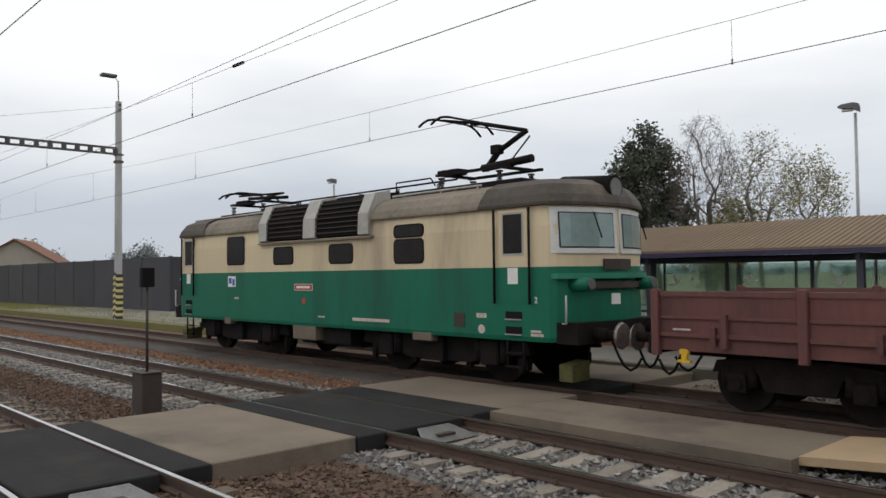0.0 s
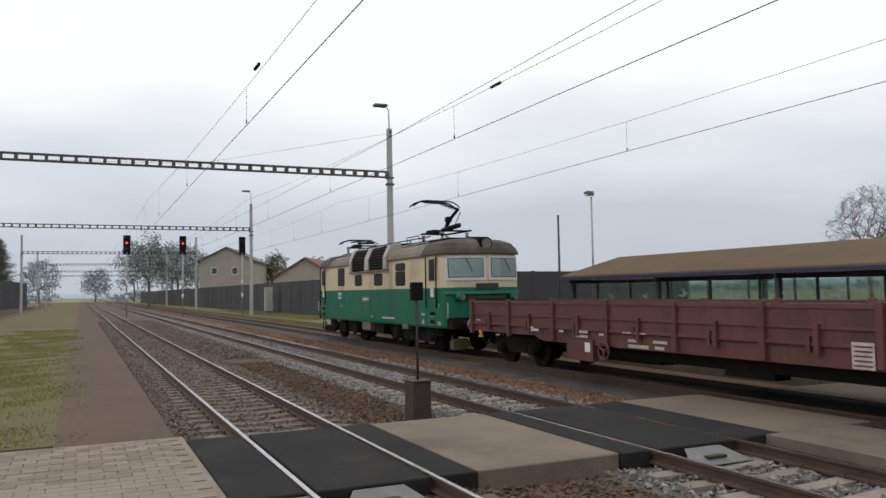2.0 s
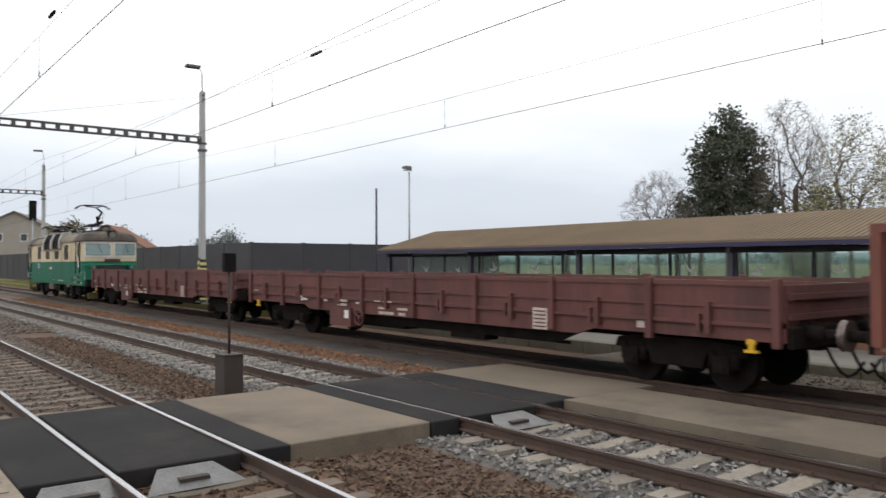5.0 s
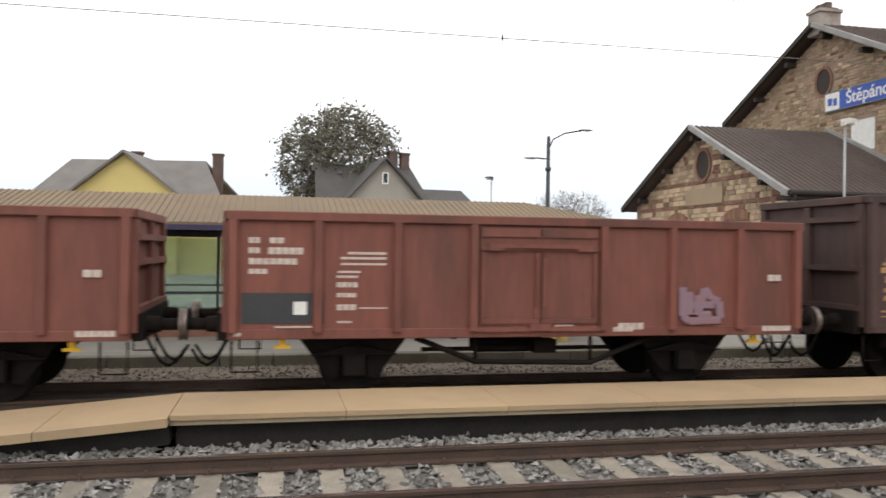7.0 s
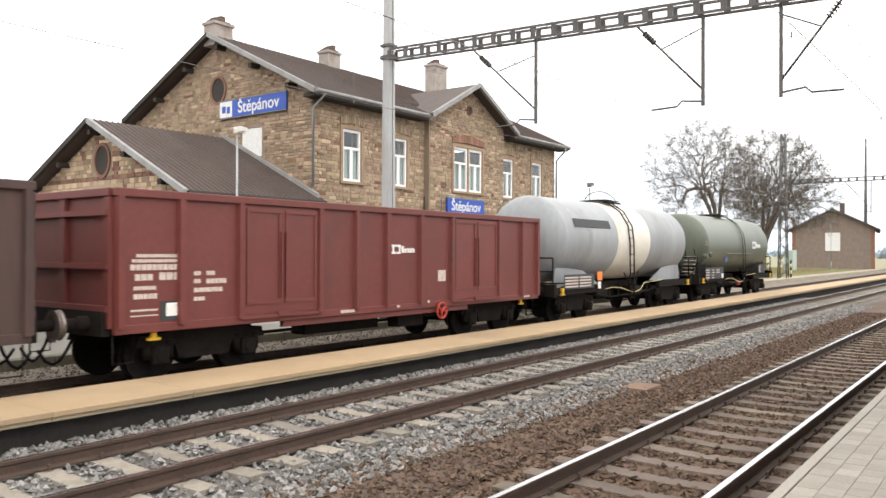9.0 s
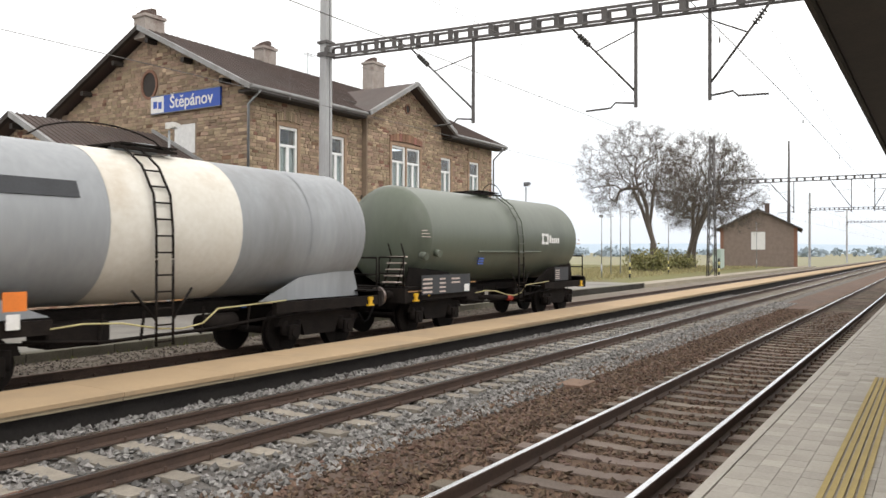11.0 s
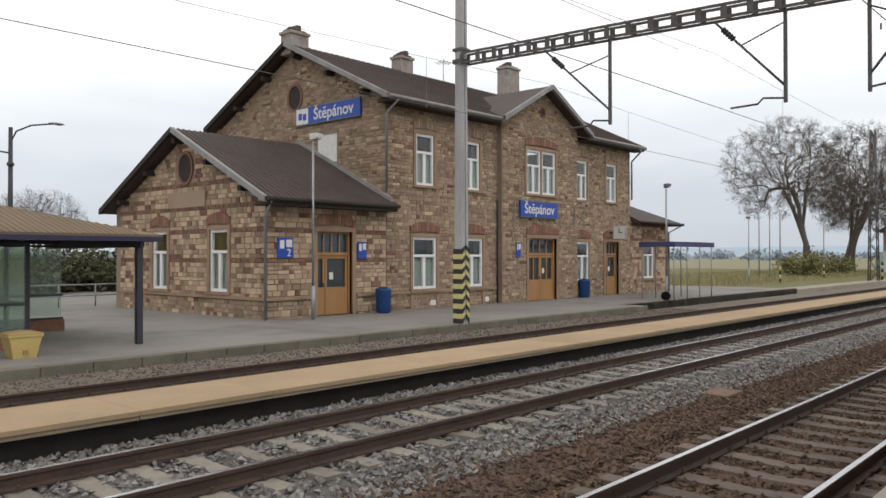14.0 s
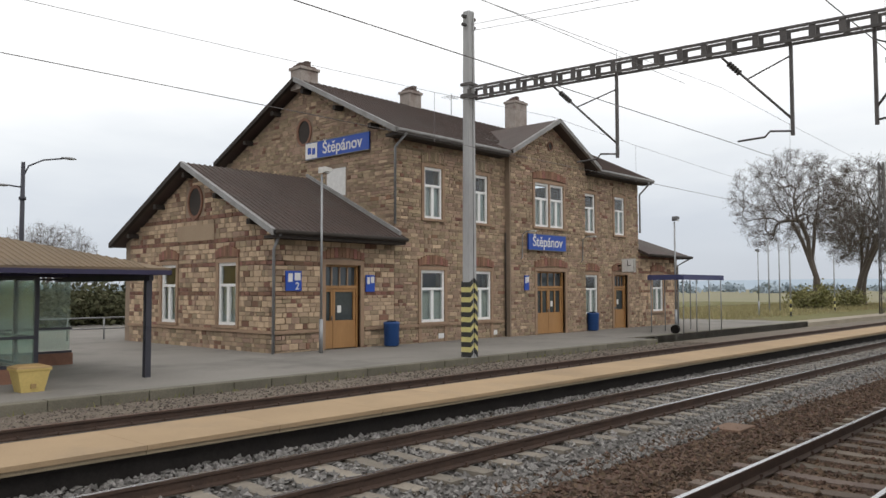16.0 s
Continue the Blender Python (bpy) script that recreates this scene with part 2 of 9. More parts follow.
    "red": mat("signal_red_paint", (0.40, 0.040, 0.026), (0.30, 0.032, 0.022), 0.5, s1=4, s2=30, bump=0.03),
    "orange": mat("orange_plate", (0.75, 0.20, 0.03), (0.62, 0.17, 0.03), 0.5, s1=4, s2=30, bump=0),
    "blue_plate": mat("blue_plate", (0.03, 0.09, 0.38), (0.025, 0.075, 0.32), 0.4, s1=4, s2=30, bump=0),
    "plate_dark": mat("dark_grey_panel", (0.045, 0.047, 0.052), (0.032, 0.033, 0.036), 0.7, s1=2, s2=30, bump=0.03),
    "tank_grey": mat("tank_grey_paint", (0.30, 0.31, 0.32), (0.235, 0.245, 0.255), 0.5, s1=0.9, s2=8, bump=0.03, stain=(0.185, 0.185, 0.185), stretch=(1, 1, 0.2)),
    "tank_band": mat("cream_white_band", (0.64, 0.61, 0.55), (0.55, 0.51, 0.44), 0.5, s1=1, s2=10, bump=0.03, stain=(0.44, 0.36, 0.27)),
    "tank_green": mat("tank_olive_green_paint", (0.108, 0.122, 0.092), (0.090, 0.103, 0.077), 0.42, s1=0.7, s2=8, bump=0.02, stain=(0.070, 0.078, 0.060), stretch=(1, 1, 0.25)),
    "glass": glass("window_glass", (0.9, 0.95, 0.95)),
    "glass_green": glass("green_tinted_shelter_glass", (0.68, 0.80, 0.73), 0.03, 0.90),
    "cab_glass": glass("cab_windscreen_glass", (0.75, 0.9, 0.88)),
    "dark_in": mat("dark_interior", (0.02, 0.019, 0.018), (0.035, 0.032, 0.03), 0.9, s1=1, s2=10, bump=0),
    "mast": mat("grey_concrete_mast", (0.42, 0.42, 0.42), (0.33, 0.33, 0.33), 0.8, s1=1.2, s2=25, bump=0.15, stain=(0.26, 0.25, 0.25), stretch=(1, 1, 0.2)),
    "beam": mat("dark_galvanised_lattice", (0.075, 0.07, 0.068), (0.12, 0.11, 0.105), 0.6, 0.4, s1=2, s2=20, bump=0.05),
    "galva": mat("galvanised_pole", (0.36, 0.37, 0.38), (0.28, 0.285, 0.29), 0.5, 0.5, s1=2, s2=20, bump=0.03),
    "wire": mat("dark_copper_wire", (0.15, 0.14, 0.135), (0.12, 0.11, 0.105), 0.7, 0.0, bump=0),
    "lamp_head": mat("grey_lamp_head", (0.12, 0.12, 0.125), (0.09, 0.09, 0.095), 0.5, s1=4, s2=20, bump=0.02),
    "lamp_white": mat("white_lamp_head", (0.60, 0.58, 0.54), (0.48, 0.46, 0.43), 0.5, s1=4, s2=20, bump=0.02),
    "noise": mat("grey_noise_barrier", (0.060, 0.060, 0.066), (0.047, 0.047, 0.053), 0.9, s1=0.6, s2=12, bump=0.3, rnd=0.12),
    "hazard_y": mat("hazard_yellow", (0.62, 0.55, 0.22), (0.50, 0.44, 0.18), 0.7, s1=3, s2=30, bump=0.1),
    "hazard_b": mat("hazard_black", (0.022, 0.022, 0.022), (0.04, 0.04, 0.038), 0.7, s1=3, s2=30, bump=0.1),
    "mortar": mat("grey_brown_mortar", (0.30, 0.228, 0.166), (0.215, 0.163, 0.121), 0.95, s1=1.5, s2=30, bump=0.4),
    "sandstone": mat("brown_rubble_stone", (0.37, 0.270, 0.184), (0.255, 0.187, 0.131), 0.92, s1=2.5, s2=30, bump=0.5, rnd=0.28),
    "sandstone_isl": mat("brown_rubble_stone_rest", (0.37, 0.270, 0.184), (0.255, 0.187, 0.131), 0.92, s1=2.5, s2=30, bump=0.5, rnd=0.28, island=True),
    "stone_light": mat("pale_sandstone_block", (0.54, 0.405, 0.278), (0.42, 0.305, 0.205), 0.92, s1=4, s2=30, bump=0.5, rnd=0.18),
    "stone_light_isl": mat("pale_sandstone_rest", (0.54, 0.405, 0.278), (0.42, 0.305, 0.205), 0.92, s1=4, s2=30, bump=0.5, rnd=0.18, island=True),
    "stone_red": mat("reddish_stone_course", (0.24, 0.128, 0.088), (0.17, 0.094, 0.067), 0.92, s1=4, s2=30, bump=0.5, rnd=0.25, island=True),
    "brick": mat("red_brown_brick", (0.28, 0.14, 0.096), (0.20, 0.102, 0.074), 0.9, s1=6, s2=40, bump=0.4, rnd=0.25, island=True),
    "surround": mat("plaster_window_surround", (0.36, 0.245, 0.165), (0.27, 0.185, 0.125), 0.9, s1=2, s2=30, bump=0.2, stain=(0.22, 0.15, 0.105)),
    "upvc": mat("white_window_plastic", (0.80, 0.80, 0.79), (0.72, 0.72, 0.71), 0.35, s1=4, s2=20, bump=0),
    "roof": mat("dark_brown_roof_sheet", (0.078, 0.053, 0.045), (0.054, 0.039, 0.034), 0.75, s1=0.8, s2=20, bump=0.2, stain=(0.075, 0.062, 0.054)),
    "verge": mat("weathered_verge_board", (0.30, 0.30, 0.30), (0.20, 0.19, 0.18), 0.7, s1=2, s2=20, bump=0.1),
    "eaves": mat("dark_eaves_boards", (0.045, 0.036, 0.030), (0.03, 0.025, 0.022), 0.85, s1=2, s2=20, bump=0.1),
    "wood": mat("varnished_oak_door", (0.40, 0.215, 0.085), (0.31, 0.165, 0.065), 0.5, s1=1.5, s2=25, bump=0.1, stretch=(1, 1, 0.15)),
    "sign_blue": mat("enamel_sign_blue", (0.018, 0.075, 0.40), (0.015, 0.062, 0.34), 0.4, s1=3, s2=20, bump=0),
    "bin_blue": mat("blue_bin_paint", (0.02, 0.07, 0.22), (0.016, 0.055, 0.18), 0.45, s1=3, s2=30, bump=0.03),
    "shelter_roof": mat("tan_shelter_roof_sheet", (0.20, 0.145, 0.09), (0.155, 0.112, 0.072), 0.8, s1=0.6, s2=20, bump=0.2, stain=(0.15, 0.115, 0.08)),
    "shelter_blue": mat("violet_blue_fascia", (0.035, 0.030, 0.075), (0.028, 0.024, 0.06), 0.5, s1=3, s2=20, bump=0.03),
    "post": mat("dark_slate_post", (0.045, 0.045, 0.058), (0.035, 0.035, 0.046), 0.5, s1=3, s2=20, bump=0.03),
    "grit": mat("yellow_grit_bin_plastic", (0.62, 0.47, 0.17), (0.52, 0.39, 0.14), 0.5, s1=2, s2=20, bump=0.03),
    "grit_lid": mat("brown_yellow_bin_lid", (0.36, 0.24, 0.10), (0.30, 0.20, 0.09), 0.6, s1=2, s2=20, bump=0.03),
    "bark": mat("grey_brown_bark", (0.13, 0.108, 0.09), (0.09, 0.075, 0.063), 0.95, s1=4, s2=30, bump=0.5),
    "bark_far": mat("pale_twig_bark", (0.17, 0.145, 0.13), (0.12, 0.105, 0.095), 0.95, s1=4, s2=30, bump=0),
    "needle": mat("dark_pine_needles", (0.055, 0.066, 0.046), (0.085, 0.090, 0.062), 0.8, s1=1, s2=10, bump=0, rnd=0.5, island=True),
    "leaf_brown": mat("brown_green_autumn_leaves", (0.12, 0.115, 0.080), (0.16, 0.14, 0.10), 0.8, s1=1, s2=10, bump=0, rnd=0.5, island=True),
    "leaf_yellow": mat("yellow_green_spring_leaves", (0.30, 0.28, 0.12), (0.23, 0.22, 0.10), 0.8, s1=1, s2=10, bump=0, rnd=0.4, island=True),
    "bush": mat("olive_bush_leaves", (0.17, 0.17, 0.065), (0.22, 0.20, 0.085), 0.8, s1=1, s2=10, bump=0, rnd=0.45, island=True),
    # distance haze is painted into the next three as paler, bluer base colours
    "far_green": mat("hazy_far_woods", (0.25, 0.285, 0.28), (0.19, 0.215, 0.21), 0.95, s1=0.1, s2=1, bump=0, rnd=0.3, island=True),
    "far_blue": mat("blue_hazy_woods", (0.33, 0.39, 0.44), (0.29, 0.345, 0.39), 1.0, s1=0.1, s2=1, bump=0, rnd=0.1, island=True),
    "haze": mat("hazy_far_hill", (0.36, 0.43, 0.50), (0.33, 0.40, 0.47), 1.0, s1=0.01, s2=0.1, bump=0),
    "plaster_yellow": mat("yellow_house_plaster", (0.62, 0.50, 0.20), (0.55, 0.44, 0.18), 0.9, s1=0.5, s2=15, bump=0.1),
    "plaster_grey": mat("grey_house_plaster", (0.36, 0.33, 0.29), (0.29, 0.265, 0.235), 0.9, s1=0.5, s2=15, bump=0.1),
    "tile_roof": mat("grey_tile_roof", (0.19, 0.175, 0.165), (0.13, 0.12, 0.115), 0.85, s1=0.8, s2=14, bump=0.3),
    "tile_dark": mat("dark_slate_roof", (0.085, 0.078, 0.076), (0.06, 0.056, 0.055), 0.8, s1=0.8, s2=14, bump=0.3),
    "tile_red": mat("red_tile_roof", (0.22, 0.10, 0.06), (0.16, 0.075, 0.05), 0.85, s1=0.8, s2=14, bump=0.3),
    "chimney": mat("sooty_plastered_chimney", (0.38, 0.34, 0.31), (0.27, 0.225, 0.20), 0.9, s1=2, s2=15, bump=0.3, stain=(0.17, 0.11, 0.095)),
    "cabinet": mat("pale_green_cabinet", (0.42, 0.50, 0.44), (0.36, 0.43, 0.38), 0.6, s1=2, s2=20, bump=0.03),
    "brown_box": mat("rusty_brown_box", (0.050, 0.036, 0.030), (0.036, 0.028, 0.025), 0.7, s1=3, s2=30, bump=0.1),
    "red_lamp": glow("lit_red_signal_lens", (1.0, 0.03, 0.03), 3.0),
}


# ---- small modelling tools ----
def box(bm, x0, x1, y0, y1, z0, z1, bev=0.0):
    vs = [bm.verts.new(c) for c in ((x0, y0, z0), (x1, y0, z0), (x1, y1, z0), (x0, y1, z0), (x0, y0, z1), (x1, y0, z1), (x1, y1, z1), (x0, y1, z1))]
    fs = [bm.faces.new([vs[i] for i in q]) for q in ((3, 2, 1, 0), (4, 5, 6, 7), (0, 1, 5, 4), (1, 2, 6, 5), (2, 3, 7, 6), (3, 0, 4, 7))]
    if bev:
        bmesh.ops.bevel(bm, geom=list({e for f in fs for e in f.edges}), offset=bev, segments=1, affect="EDGES")


def cyl(bm, p, q, r, seg=12, r2=None, caps=True):
    p, q = Vector(p), Vector(q)
    d = (q - p).normalized()
    a = d.orthogonal().normalized()
    b = d.cross(a)
    r2 = r if r2 is None else r2
    ring = lambda c, k: [bm.verts.new(c + (a * math.cos(t) + b * math.sin(t)) * k) for t in (2 * math.pi * i / seg for i in range(seg))]
    u, v = ring(p, r), ring(q, r2)
    for i in range(seg):
        f = bm.faces.new((u[i], u[(i + 1) % seg], v[(i + 1) % seg], v[i]))
        f.smooth = seg > 7
    if caps:
        bm.faces.new(u[::-1]), bm.faces.new(v)


def tube(bm, pts, r, seg=6):
    pts = [Vector(p) for p in pts]
    ring, n = None, len(pts)
    for i, p in enumerate(pts):
        d = (pts[min(i + 1, n - 1)] - pts[max(i - 1, 0)]).normalized()
        a = d.cross(Vector((0.31, 0.17, 0.93))).normalized()
        b = d.cross(a)
        now = [bm.verts.new(p + (a * math.cos(2 * math.pi * k / seg) + b * math.sin(2 * math.pi * k / seg)) * r) for k in range(seg)]
        if ring:
            for k in range(seg):
                bm.faces.new((ring[k], ring[(k + 1) % seg], now[(k + 1) % seg], now[k])).smooth = True
        else:
            bm.faces.new(now[::-1])
        ring = now
    bm.faces.new(ring)


def prism(bm, prof, axis, a, b):
    """A polygon in the plane across an axis (0 x, 1 y, 2 z), drawn out from a to b."""
    put = lambda u, v, w: (w, u, v) if axis == 0 else (u, w, v) if axis == 1 else (u, v, w)
    lo, hi = [bm.verts.new(put(u, v, a)) for u, v in prof], [bm.verts.new(put(u, v, b)) for u, v in prof]
    n = len(prof)
    for i in range(n):
        bm.faces.new((lo[i], lo[(i + 1) % n], hi[(i + 1) % n], hi[i]))
    bm.faces.new(lo[::-1]), bm.faces.new(hi)


def loft(bm, rings, smooth=True, caps=True):
    vs = [[bm.verts.new(c) for c in r] for r in rings]
    n = len(vs[0])
    for u, v in zip(vs, vs[1:]):
        for i in range(n):
            bm.faces.new((u[i], u[(i + 1) % n], v[(i + 1) % n], v[i])).smooth = smooth
    if caps:
        bm.faces.new(vs[0][::-1]), bm.faces.new(vs[-1])


def mesh_of(name, bm, material):
    bmesh.ops.recalc_face_normals(bm, faces=bm.faces)
    me = bpy.data.meshes.new(name)
    bm.to_mesh(me)
    bm.free()
    me.materials.append(M[material] if isinstance(material, str) else material)
    return me


def part(name, bm, material, parent=None, label="", at=None):
    ob = new(name, mesh_of(name, bm, material))
    ob.parent = parent
    if at:
        ob.location = at
    if label:
        ob["label"] = label
    return ob


def again(ob, at, parent=None, rz=0.0):
    """One more of a part, on the same mesh."""
    o = new(ob.name.split(".")[0], ob.data)
    o.parent = parent or ob.parent
    o.location = at
    o.rotation_euler = (0, 0, rz)
    return o


def B(*args, **kw):
    bm = bmesh.new()
    box(bm, *args, **kw)
    return bm


def C(*args, **kw):
    bm = bmesh.new()
    cyl(bm, *args, **kw)
    return bm


def boxes(*rows):
    bm = bmesh.new()
    for r in rows:
        box(bm, *r)
    return bm


def thing(name, label, category, at=(0, 0, 0), rz=0.0, group="", kind=""):
    ob = new(name)
    ob.location, ob.rotation_euler = at, (0, 0, rz)
    return tagged(ob, label, category, group, kind)


def structure(name, bm, material, label, category, at=None):
    return tagged(part(name, bm, material, at=at), label, category, kind="structure")


def glyphs(text, size, bold=0.012):
    """The mesh of a line of text from its baseline's left end."""
    cu = bpy.data.curves.new("letters", "FONT")
    cu.body, cu.size, cu.extrude, cu.offset = text, size, 0.004, bold * size
    tmp = new("letters", cu)
    bpy.context.view_layer.update()
    me = bpy.data.meshes.new_from_object(tmp.evaluated_get(bpy.context.evaluated_depsgraph_get()))
    bpy.data.objects.remove(tmp)
    return me


def letters(name, text, size, material, parent, at, rot, label="", carons=()):
    """Flat letters as a mesh, at their middle; rot is in degrees. carons: places in the text whose letter takes a small v."""
    me = glyphs(text, size)
    bm = bmesh.new()
    bm.from_mesh(me)
    for i in carons:
        x0, x1 = (max(v.co.x for v in glyphs(text[:k], size).vertices) for k in (i, i + 1))
        top = max(v.co.y for v in glyphs(text[i], size).vertices)
        x, w, h, t = (x0 + x1) / 2 + 0.02 * size, 0.15 * size, 0.14 * size, 0.09 * size
        z = top + 0.07 * size
        prism(bm, [(x - w, z + h), (x - w + t, z + h), (x, z + t * 0.75), (x + w - t, z + h), (x + w, z + h), (x + 0.35 * t, z), (x - 0.35 * t, z)], 2, -0.004, 0.004)
    xs, ys = [v.co.x for v in bm.verts], [v.co.y for v in bm.verts]
    mid = Vector(((min(xs) + max(xs)) / 2, (min(ys) + max(ys)) / 2, 0))
    for v in bm.verts:
        v.co -= mid
    ob = part(name, bm, material, parent, label, at)
    ob.rotation_euler = [radians(a) for a in rot]
    return ob


def heap(name, verts, faces, material, label, category, parent=None, kind="stuff"):
    me = bpy.data.meshes.new(name)
    me.from_pydata(verts, [], faces)
    me.materials.append(M[material])
    ob = new(name, me)
    ob.parent = parent
    return tagged(ob, label, category, kind=kind) if not parent else tagged(ob, label, kind=kind)


# ---- ground: one sheet to the horizon, and the strips on it ----
YA, YB, YC = 3.03, 7.68, 12.5  # the middles of the three tracks
GZ = -0.26
bm = bmesh.new()
box(bm, -2500, 2500, -2500, 2500, GZ - 0.5, GZ)
structure("ground", bm, "field", "dry yellow-green flat fields reaching to the horizon", "ground")


def strip(name, x0, x1, y0, y1, z, material, label, category="ground", thick=0.3):
    return structure(name, B(x0, x1, y0, y1, z - thick, z), material, label, category)


def bed(name, y0, y1, z, material, label, slope=0.25, x0=-400, x1=400):
    bm = bmesh.new()
    prism(bm, [(y0 - slope, GZ - 0.05), (y1 + slope, GZ - 0.05), (y1, z), (y0, z)], 0, x0, x1)
    return structure(name, bm, material, label, "ballast")


strip("soil_strip", -400, 400, 1.3, 9.6, GZ + 0.012, "soil", "reddish-brown stony soil between the tracks")
strip("soil_strip", -400, -12.4, 9.6, 16.2, GZ + 0.02, "ballast_rust", "rust-coloured gravel beside the train track", "gravel")
strip("grass_verge", -400, -30, 15.2, 40, 0.06, "grass", "strip of short grass before the noise barrier", "grass", 0.5)
strip("grass_verge", -400, -13.2, -40, -0.35, -0.05, "verge_grass", "patchy grass beside the paved platform end", "grass", 0.5)
strip("dirt_path", -400, -12.45, -0.35, 1.35, -0.05, "verge_soil", "brown trodden dirt along the track", "path", 0.4)
strip("grass_verge", 44.0, 130, 18.2, 60, -0.02, "grass", "unmown grass behind the platform end", "grass", 0.4)
bed("ballast_near", YA - 1.45, YA + 1.45, -0.205, "ballast_rust", "brown weathered ballast of the near track")
bed("ballast_middle", YB - 1.55, YB + 1.6, -0.225, "ballast", "grey crushed-stone ballast of the middle track")
bed("ballast_far", YC - 1.7, YC + 1.6, -0.17, "ballast_dark", "dark oily ballast of the far track")
strip("gravel_strip", -8.4, 400, YC + 1.2, 15.6, -0.12, "dirt", "brown dirt and gravel between far track and platform kerb", "gravel")


def rail_profile(y):
    h = [(-0.075, -0.172), (0.075, -0.172), (0.075, -0.155), (0.012, -0.135), (0.012, -0.05), (0.036, -0.04), (0.036, -0.006), (0.028, -0.002), (-0.028, -0.002), (-0.036, -0.006), (-0.036, -0.04), (-0.012, -0.05), (-0.012, -0.135), (-0.075, -0.155)]
    return [(y + a, b) for a, b in h]


TRACKS = {}
for key, yc, top, label in (("near_track", YA, "rail_top", "near railway track with bright worn rail heads"), ("middle_track", YB, "rail_top", "middle railway track with brown rails on concrete sleepers"), ("far_track", YC, "rail_rusty", "far railway track that the train runs on")):
    tr = thing("track", label, "railway track", (0, yc, 0), kind="structure")
    for s in (-0.75, 0.75):
        bm = bmesh.new()
        prism(bm, rail_profile(0), 0, -700, 700)
        r = part("rail", bm, "rail", tr, "rusty steel rail", at=(0, s, 0))
        part("running_surface", B(-700, 700, -0.030, 0.030, -0.003, 0.0), top, r, "worn rail head")
    TRACKS[key] = tr

# ---- level crossing for passengers ----
def crossing_panel(x0, x1, y0, y1, name, material, label, z=0.0):
    return structure(name, B(x0, x1, y0, y1, GZ - 0.1, z, bev=0.015), material, label, "crossing")


for y0, y1, yc in ((1.45, 4.32, YA), (6.42, 8.62, YB)):
    for a, b in ((y0, yc - 0.80), (yc - 0.67, yc + 0.67), (yc + 0.80, y1)):
        crossing_panel(-12.4, -8.5, a, b, "crossing_panel", "rubber", "black rubber-asphalt crossing panel beside the rail")
crossing_panel(-12.4, -8.55, 4.33, 6.41, "crossing_slab", "concrete", "worn tan concrete slab between the two tracks", -0.004)
crossing_panel(-12.45, -8.6, 8.63, 9.35, "crossing_panel", "rubber", "black crossing panel beside the rail", -0.006)
crossing_panel(-12.45, -8.6, 9.36, 11.3, "crossing_slab", "concrete", "worn tan concrete slab before the train track", -0.004)
crossing_panel(-12.3, -8.7, YC - 0.67, YC + 0.67, "crossing_panel", "rubber", "black crossing panel between the far rails", -0.01)
crossing_panel(-12.3, -8.7, YC + 0.80, 15.7, "crossing_slab", "concrete", "worn concrete slab leading to the station platform", -0.004)
# steel guard ramps at the ends of the panels
for x, y in ((-8.42, YA), (-8.42, YB), (-8.42, YA - 1.1)):
    bm = bmesh.new()
    prism(bm, [(-0.30, -0.02), (0.30, -0.02), (0.52, -0.17), (-0.52, -0.17)], 0, 0.0, 0.03)
    for v in bm.verts:
        v.co.x += (-0.02 - v.co.z) * 2.6
    ramp = tagged(part("guard_ramp", bm, "steel", at=(x, y, 0)), "sloping grey steel guard plate at the crossing's edge", "guard plate")
    # solid block, coloured dark to imitate the shade of a recess
    part("filler", B(0.10, 0.30, -0.16, 0.16, -0.15, -0.085), "brown_box", ramp, "dark block standing for a shaded recess in the plate")

# ---- middle platform: ochre slabs on low supports ----
def ramp_slab(x0, x1, z0, z1, y0, y1, material, th=0.10):
    bm = bmesh.new()
    prism(bm, [(x0, z0 - th), (x1, z1 - th), (x1, z1), (x0, z0)], 1, y0, y1)
    return bm


mid = thing("island_platform", "low narrow island platform of ochre concrete slabs", "platform", kind="structure")
# the supports' near-black colour imitates shade beneath the slabs
part("support", B(-1.1, 400, 9.62, 10.55, GZ, 0.12), "under", mid, "supporting wall coloured dark for the shade under the slabs")
structure("platform_ramp", B(-8.6, -3.9, 9.05, 10.8, GZ, -0.006), "concrete", "level worn concrete strip leading to the island platform", "ramp")
for x0, x1 in ((-3.9, -2.55), (-2.54, -1.16)):
    z0, z1 = (x0 + 3.9) / 2.75 * 0.22, (x1 + 3.9) / 2.75 * 0.22
    part("platform_slab", ramp_slab(x0, x1, z0, z1, 9.25, 10.85, "slab"), "slab", mid, "sloping ochre slab")
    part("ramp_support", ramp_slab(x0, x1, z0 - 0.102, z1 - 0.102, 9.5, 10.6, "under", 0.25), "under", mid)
slab_ob = part("platform_slab", B(0, 1.996, 9.40, 10.85, 0.155, 0.22, bev=0.003), "slab", mid, "ochre concrete slab")
lip_ob = part("slab_lip", B(0, 1.99, 9.425, 9.60, 0.10, 0.154), "edge", mid, "weathered slab edge beam")
slab_ob.location = lip_ob.location = (-1.15, 0, 0)
for i in range(1, 45):
    again(slab_ob, (-1.15 + 2 * i, 0, 0))
    again(lip_ob, (-1.15 + 2 * i, 0, 0))
part("platform_far_end", B(88.85, 300, 9.40, 10.85, 0.10, 0.22), "slab", mid)

